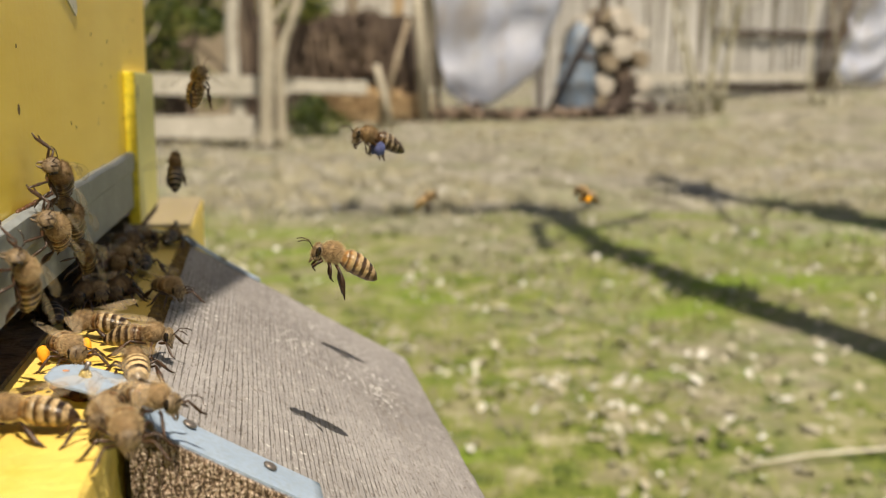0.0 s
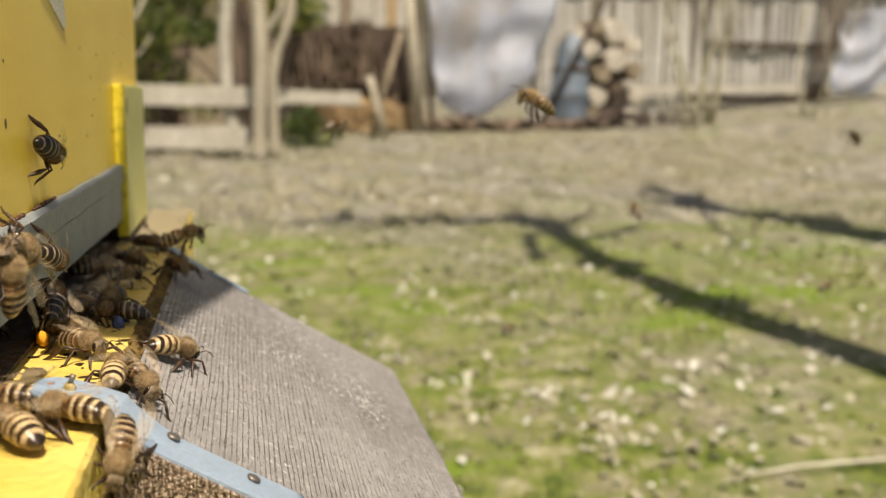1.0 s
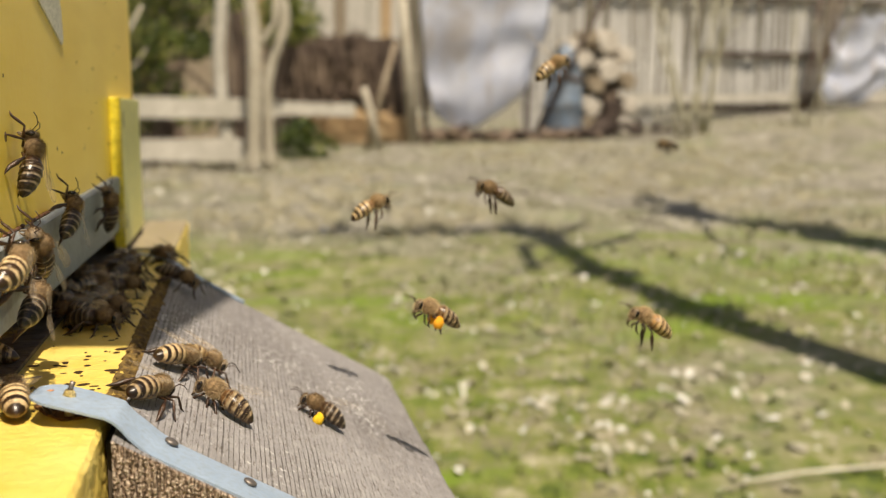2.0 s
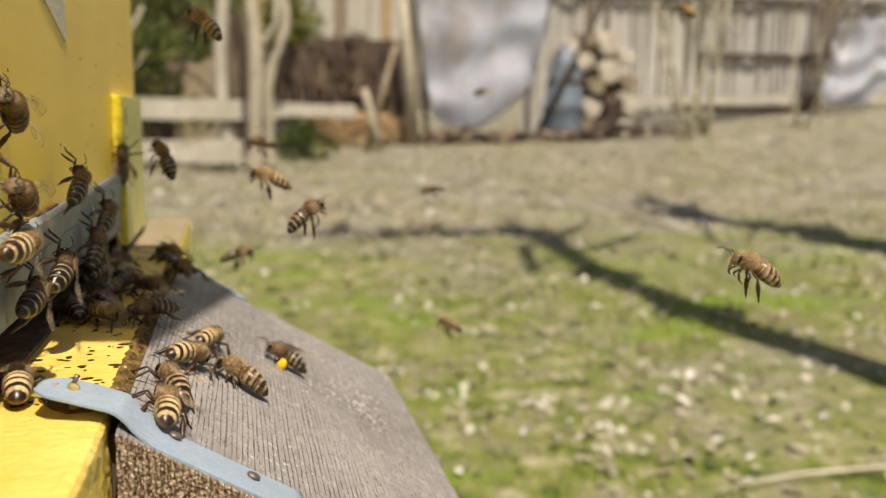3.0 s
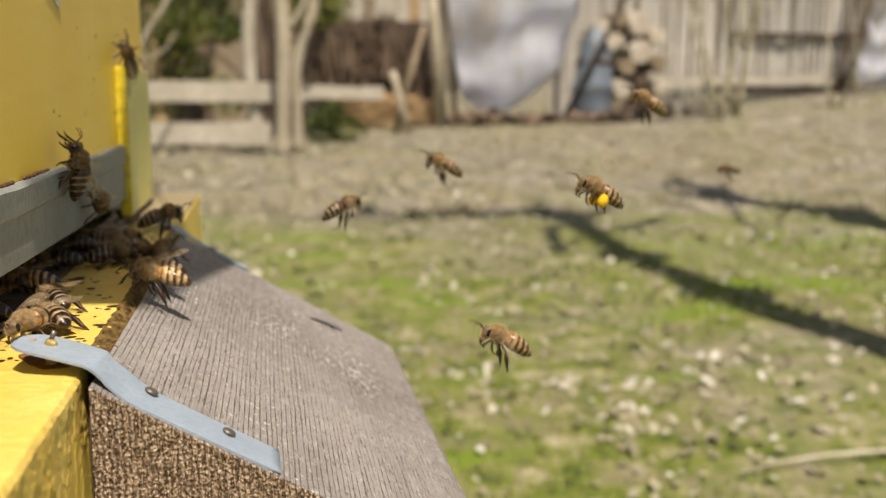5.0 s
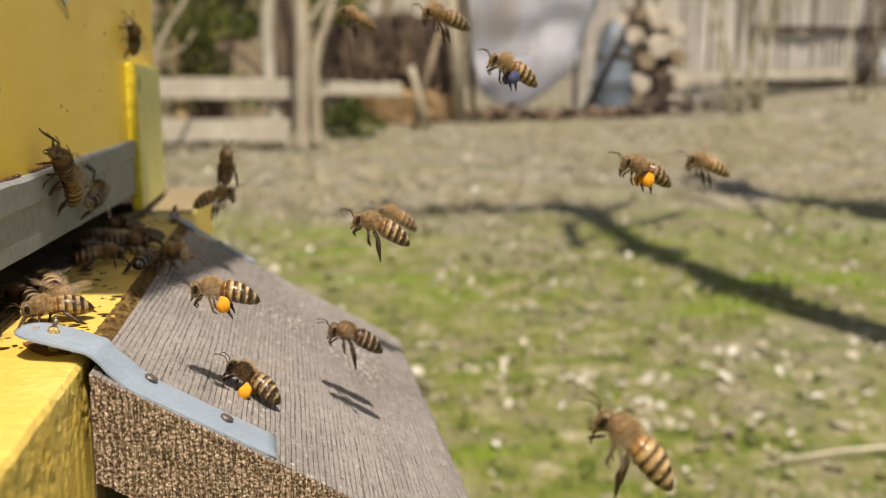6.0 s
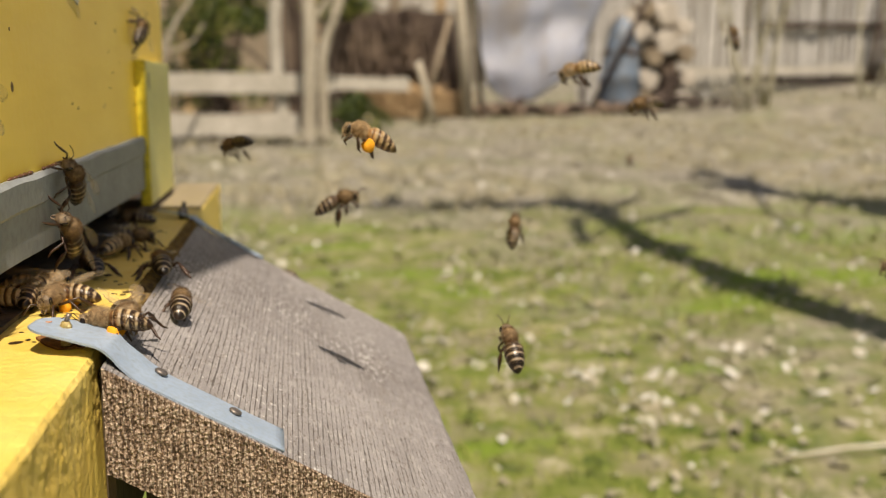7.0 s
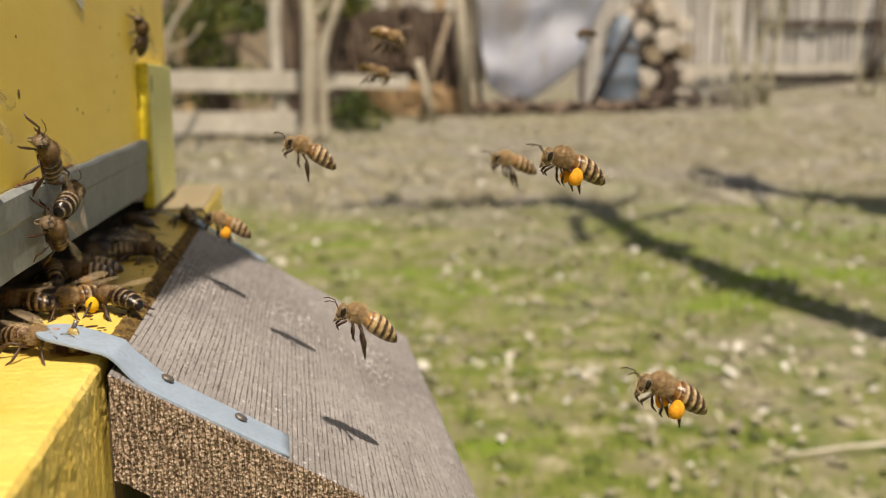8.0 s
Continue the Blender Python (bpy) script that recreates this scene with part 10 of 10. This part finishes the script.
    go(bee('dark', '', False, 1.168), [(0, -70, 300, 3.6, 0, -0, 0), (2.1, -70, 300, 3.6, 0, -0, 5.7), (2.6, -22, 300, 3.6, 0, -0, 5.7), (2.9, -16.8, 348.6, 23.8, 90, -87.6, 6.9), (3.3, -14, 348.9, 48.2, 90, -87.6, 6.9), (3.5, -13.3, 349, 48.8, 90, -87.5, 6.9), (4, -13.9, 348.9, 54.2, -90, -83.3, -173.1), (4.5, -13.9, 348.9, 54.5, -90, -83.5, -173.1), (5.6, -16.1, 360.2, 63.8, -90, -50.7, -90), (6, -16.1, 354.4, 64.5, -90, -52.8, -90), (6.5, -16.1, 349.4, 63.8, -90, -73.9, -90), (7, -16.1, 350.5, 65.4, 90, -36.2, 90), (7.5, -16.1, 349.6, 66.4, 90, -34.6, 90), (8, -16.1, 343.9, 65, -90, -70.3, -90)])
    go(bee('honey', '', False, 1.083), [(0, -70, 214.7, 3.6, 0, -0, 0), (6.1, -70, 214.7, 3.6, 0, -0, 5.7), (6.6, -22, 214.7, 3.6, 0, -0, 5.7), (6.9, -21.6, 214.7, 3.4, 0, -0, 69.7), (7, -18.9, 215.2, 3.4, 0, -0, 58.2), (7.5, -13, 192.2, 3.4, -0, -0, -54.1), (8, -23.8, 236.6, 3.4, 0, -0, 106.6)])
    go(bee('amber', 'yellow', False, 1.139), [(0, -70, 215.2, 3.6, 0, -0, 0), (6.4, -70, 215.2, 3.6, 0, -0, 5.7), (6.9, -22, 215.2, 3.6, 0, -0, 5.7), (7.2, -22, 215.2, 3.4, 0, -0, 69.5), (7.5, -12.5, 206.1, 3.4, 0, -0, 131.5), (8, -12, 205.7, 3.4, 0, -0, -148.8)])
    go(bee('dark', '', False, 1.123), [(0, -70, 267.4, 3.6, 0, -0, 0), (6.1, -70, 267.4, 3.6, 0, -0, 5.7), (6.6, -22, 267.4, 3.6, 0, -0, 5.7), (6.9, -23.2, 267.4, 3.4, 0, 0, 74), (7.5, -25.1, 247.9, 3.4, 0, -0, 77.8), (8, -6.2, 264.2, 3.4, -0, -0, -31.7)])
    go(bee('amber', '', False, 1.096), [(0, -70, 201.5, 3.6, 0, -0, 0), (4.8, -70, 201.5, 3.6, 0, -0, 5.7), (5.3, -22, 201.5, 3.6, 0, -0, 5.7), (5.6, -15.9, 201.5, 3.4, 0, -0, 66.1), (6, -12.6, 206.4, 3.4, -0, -0, -52.9), (6.5, -14, 214.7, 3.4, -0, -0, -60.2), (7, -13.4, 201.8, 3.4, 0, -0, -113.7), (7.4, -22, 201.8, 3.6, 0, -0, 174.3), (8.1, -22, 201.8, 3.6, 0, -0, 174.3)])
    go(bee('dark', '', False, 1.161), [(0, -70, 280.9, 3.6, 0, -0, 0), (5.4, -70, 280.9, 3.6, 0, -0, 5.7), (5.9, -22, 280.9, 3.6, 0, -0, 5.7), (6.2, -14.9, 280.9, 3.4, 0, -0, 73.2), (6.5, -22.3, 320.4, 3.4, 0, 0, 87.3), (7, 3.3, 183.3, 3.4, -0, -0, -70.1), (7.3, 0.8, 200.5, 3.4, 0, -0, 116), (7.6, 4.6, 181.7, 3.4, -0, -0, -55.8), (8, -4.3, 204.5, 3.4, 0, -0, 143.8)])
    go(bee('honey', '', False, 1.07), [(0, -13.6, 242.5, 3.4, 0, 0, 283.9), (0.77, -14, 239.4, 3.4, 0, 0, 260.5), (1.53, -13, 243.8, 3.4, 0, 0, 263.4), (2.3, -9.2, 245.4, 3.4, 0, 0, 283.9), (3.07, -8, 238, 3.4, 0, 0, 318.4), (3.83, -8.4, 238, 3.4, 0, 0, 362.9), (4.6, -10.8, 238, 3.4, 0, 0, 399.8), (5, -26, 238, 3.6, 0, 0, 289.9), (5.6, -70, 238, 3.6, 0, 0, 180), (8.1, -70, 238, 3.6, 0, 0, 180)])
    go(bee('dark', '', False, 1.169), [(0, -15.1, 241.8, 3.4, 0, 0, 243.7), (0.73, -17.5, 243.4, 3.4, 0, 0, 193.4), (1.47, -16.2, 250.1, 3.4, 0, 0, 159.4), (2.2, -17.5, 246.6, 3.4, 0, 0, 150.5), (2.93, -17.5, 246.3, 3.4, 0, 0, 116), (3.67, -15.9, 243.4, 3.4, 0, 0, 68.6), (4.4, -16.7, 245.1, 3.4, 0, 0, 95.6), (4.8, -26, 245.1, 3.6, 0, 0, 137.8), (5.4, -70, 245.1, 3.6, 0, 0, 180), (8.1, -70, 245.1, 3.6, 0, 0, 180)])
    go(bee('dark', '', False, 1.081), [(0, -13.9, 316, 3.4, 0, 0, 263.5), (0.83, -16.7, 310.5, 3.4, 0, 0, 274.4), (1.67, -13.8, 312.1, 3.4, 0, 0, 225.8), (2.5, -17.5, 319.6, 3.4, 0, 0, 248.6), (3.33, -17.5, 314.5, 3.4, 0, 0, 285.2), (4.17, -17.5, 314.9, 3.4, 0, 0, 250.4), (5, -17.5, 316.7, 3.4, 0, 0, 242.9), (5.4, -26, 316.7, 3.6, 0, 0, 211.45), (6, -70, 316.7, 3.6, 0, 0, 180), (8.1, -70, 316.7, 3.6, 0, 0, 180)])
    go(bee('amber', '', False, 1.141), [(0, -16.4, 287.9, 3.4, 0, 0, 48), (0.87, -17.5, 293.7, 3.4, 0, 0, 19.5), (1.73, -17.2, 286.2, 3.4, 0, 0, 37.8), (2.6, -17.5, 291, 3.4, 0, 0, 63.5), (3.47, -17.5, 296.9, 3.4, 0, 0, 36.5), (4.33, -17.5, 293.9, 3.4, 0, 0, 5.8), (5.2, -14.8, 299.5, 3.4, 0, 0, -40.8), (5.6, -26, 299.5, 3.6, 0, 0, 69.6), (6.2, -70, 299.5, 3.6, 0, 0, 180), (8.1, -70, 299.5, 3.6, 0, 0, 180)])
    go(bee('dark', '', False, 1.121), [(0, -9.6, 246.6, 3.4, 0, 0, 268.1), (0.37, -10.7, 248.3, 3.4, 0, 0, 252.7), (0.73, -11.4, 248.5, 3.4, 0, 0, 241), (1.1, -8, 247.8, 3.4, 0, 0, 264.2), (1.47, -11.1, 243.3, 3.4, 0, 0, 256.2), (1.83, -8, 249.4, 3.4, 0, 0, 306.5), (2.2, -10.3, 251.6, 3.4, 0, 0, 322.6), (2.6, -26, 251.6, 3.6, 0, 0, 251.3), (3.2, -70, 251.6, 3.6, 0, 0, 180), (8.1, -70, 251.6, 3.6, 0, 0, 180)])
    go(bee('dark', '', False, 1.098), [(0, -8.1, 283.1, 3.4, 0, 0, 101.3), (0.65, -8.5, 282.6, 3.4, 0, 0, 54.8), (1.3, -11.2, 276.5, 3.4, 0, 0, 5.2), (1.95, -8.4, 278.9, 3.4, 0, 0, 19.2), (2.6, -8.6, 280.8, 3.4, 0, 0, 73.2), (3.25, -8, 283.5, 3.4, 0, 0, 49.2), (3.9, -9.7, 283.7, 3.4, 0, 0, 42.7), (4.3, -26, 283.7, 3.6, 0, 0, 111.35), (4.9, -70, 283.7, 3.6, 0, 0, 180), (8.1, -70, 283.7, 3.6, 0, 0, 180)])
    go(bee('amber', '', False, 1.159), [(0, -70, 290.1, 3.6, 0, 0, 0), (1.5, -70, 290.1, 3.6, 0, 0, 0), (2.1, -24, 290.1, 3.6, 0, 0, 26.91), (2.4, -10.1, 290.1, 3.4, 0, 0, 89.7), (2.85, -11.5, 297.1, 3.4, 0, 0, 118), (3.3, -12, 303.7, 3.4, 0, 0, 67.8), (3.75, -12, 297, 3.4, 0, 0, 62.8), (4.2, -10, 302.9, 3.4, 0, 0, 54.7), (4.65, -13.2, 307.7, 3.4, 0, 0, 35.3), (5.1, -12.1, 300.3, 3.4, 0, 0, 23.7), (5.5, -26, 300.3, 3.6, 0, 0, 101.85), (6.1, -70, 300.3, 3.6, 0, 0, 180), (8.1, -70, 300.3, 3.6, 0, 0, 180)])
    go(bee('dark', '', False, 1.071), [(0, -70, 317.9, 3.6, 0, 0, 0), (1.7, -70, 317.9, 3.6, 0, 0, 0), (2.3, -24, 317.9, 3.6, 0, 0, 78.69), (2.6, -16.4, 317.9, 3.4, 0, 0, 262.3), (3.48, -14.8, 320, 3.4, 0, 0, 246), (4.37, -15.4, 320, 3.4, 0, 0, 262), (5.25, -17.4, 312.4, 3.4, 0, 0, 234.1), (6.13, -17.5, 314.6, 3.4, 0, 0, 190), (7.02, -17.5, 320, 3.4, 0, 0, 170.5), (7.9, -17.5, 320, 3.4, 0, 0, 145.3), (8.1, -17.5, 320, 3.4, 0, 0, 145.3)])
    go(bee('dark', '', False, 1.169), [(0, -17.3, 311.1, 3.4, 0, 0, 102.6), (0.32, -15, 308.3, 3.4, 0, 0, 80.4), (0.63, -15.4, 309.1, 3.4, 0, 0, 120.6), (0.95, -17.5, 303.3, 3.4, 0, 0, 104.8), (1.27, -15.6, 302.7, 3.4, 0, 0, 98.8), (1.58, -17, 302, 3.4, 0, 0, 109), (1.9, -17.5, 296.1, 3.4, 0, 0, 74.6), (2.3, -26, 296.1, 3.6, 0, 0, 127.3), (2.9, -70, 296.1, 3.6, 0, 0, 180), (8.1, -70, 296.1, 3.6, 0, 0, 180)])
    go(bee('honey', '', False, 1.08), [(0, -70, 258.3, 3.6, 0, 0, 0), (4.7, -70, 258.3, 3.6, 0, 0, 0), (5.3, -24, 258.3, 3.6, 0, 0, 100.05), (5.6, -14.6, 258.3, 3.4, 0, 0, 333.5), (6, -13.2, 259.3, 3.4, 0, 0, 376.6), (6.4, -15.5, 263.6, 3.4, 0, 0, 381.7), (6.8, -13.7, 263.6, 3.4, 0, 0, 425.3), (7.2, -11.3, 269.1, 3.4, 0, 0, 419), (7.6, -8, 262.1, 3.4, 0, 0, 389.2), (8, -9.5, 265.3, 3.4, 0, 0, 366), (8.1, -9.5, 265.3, 3.4, 0, 0, 366)])
    go(bee('dark', '', False, 1.143), [(0, -12.8, 256.7, 3.4, 0, 0, 92), (1.33, -13.8, 264.6, 3.4, 0, 0, 80.6), (2.67, -11.6, 268.8, 3.4, 0, 0, 70.5), (4, -12.8, 266.4, 3.4, 0, 0, 49.6), (5.33, -9.1, 273, 3.4, 0, 0, 10.6), (6.67, -10.5, 279.2, 3.4, 0, 0, 17.2), (8, -11.4, 279.3, 3.4, 0, 0, 36.4), (8.1, -11.4, 279.3, 3.4, 0, 0, 36.4)])
    # the hung sheet sways in the wind
    walk(SWAY[0], [(0, pose(0, 0, 0, 0, 0.6, 2)), (1.5, pose(-0.02, -0.05, 0, 1.5, 1.2, 5)), (3.0, pose(0.03, 0.05, 0, -1.0, -1.0, -5)), (4.2, pose(0.04, 0.02, 0, -0.5, -1.4, -6)),
                   (6.0, pose(0.0, 0.0, 0, 0.5, 0.2, 0)), (7.2, pose(-0.02, -0.03, 0, 1.0, 1.0, 4)), (8.1, pose(-0.01, -0.04, 0, 1.0, 1.0, 3))])


motions()
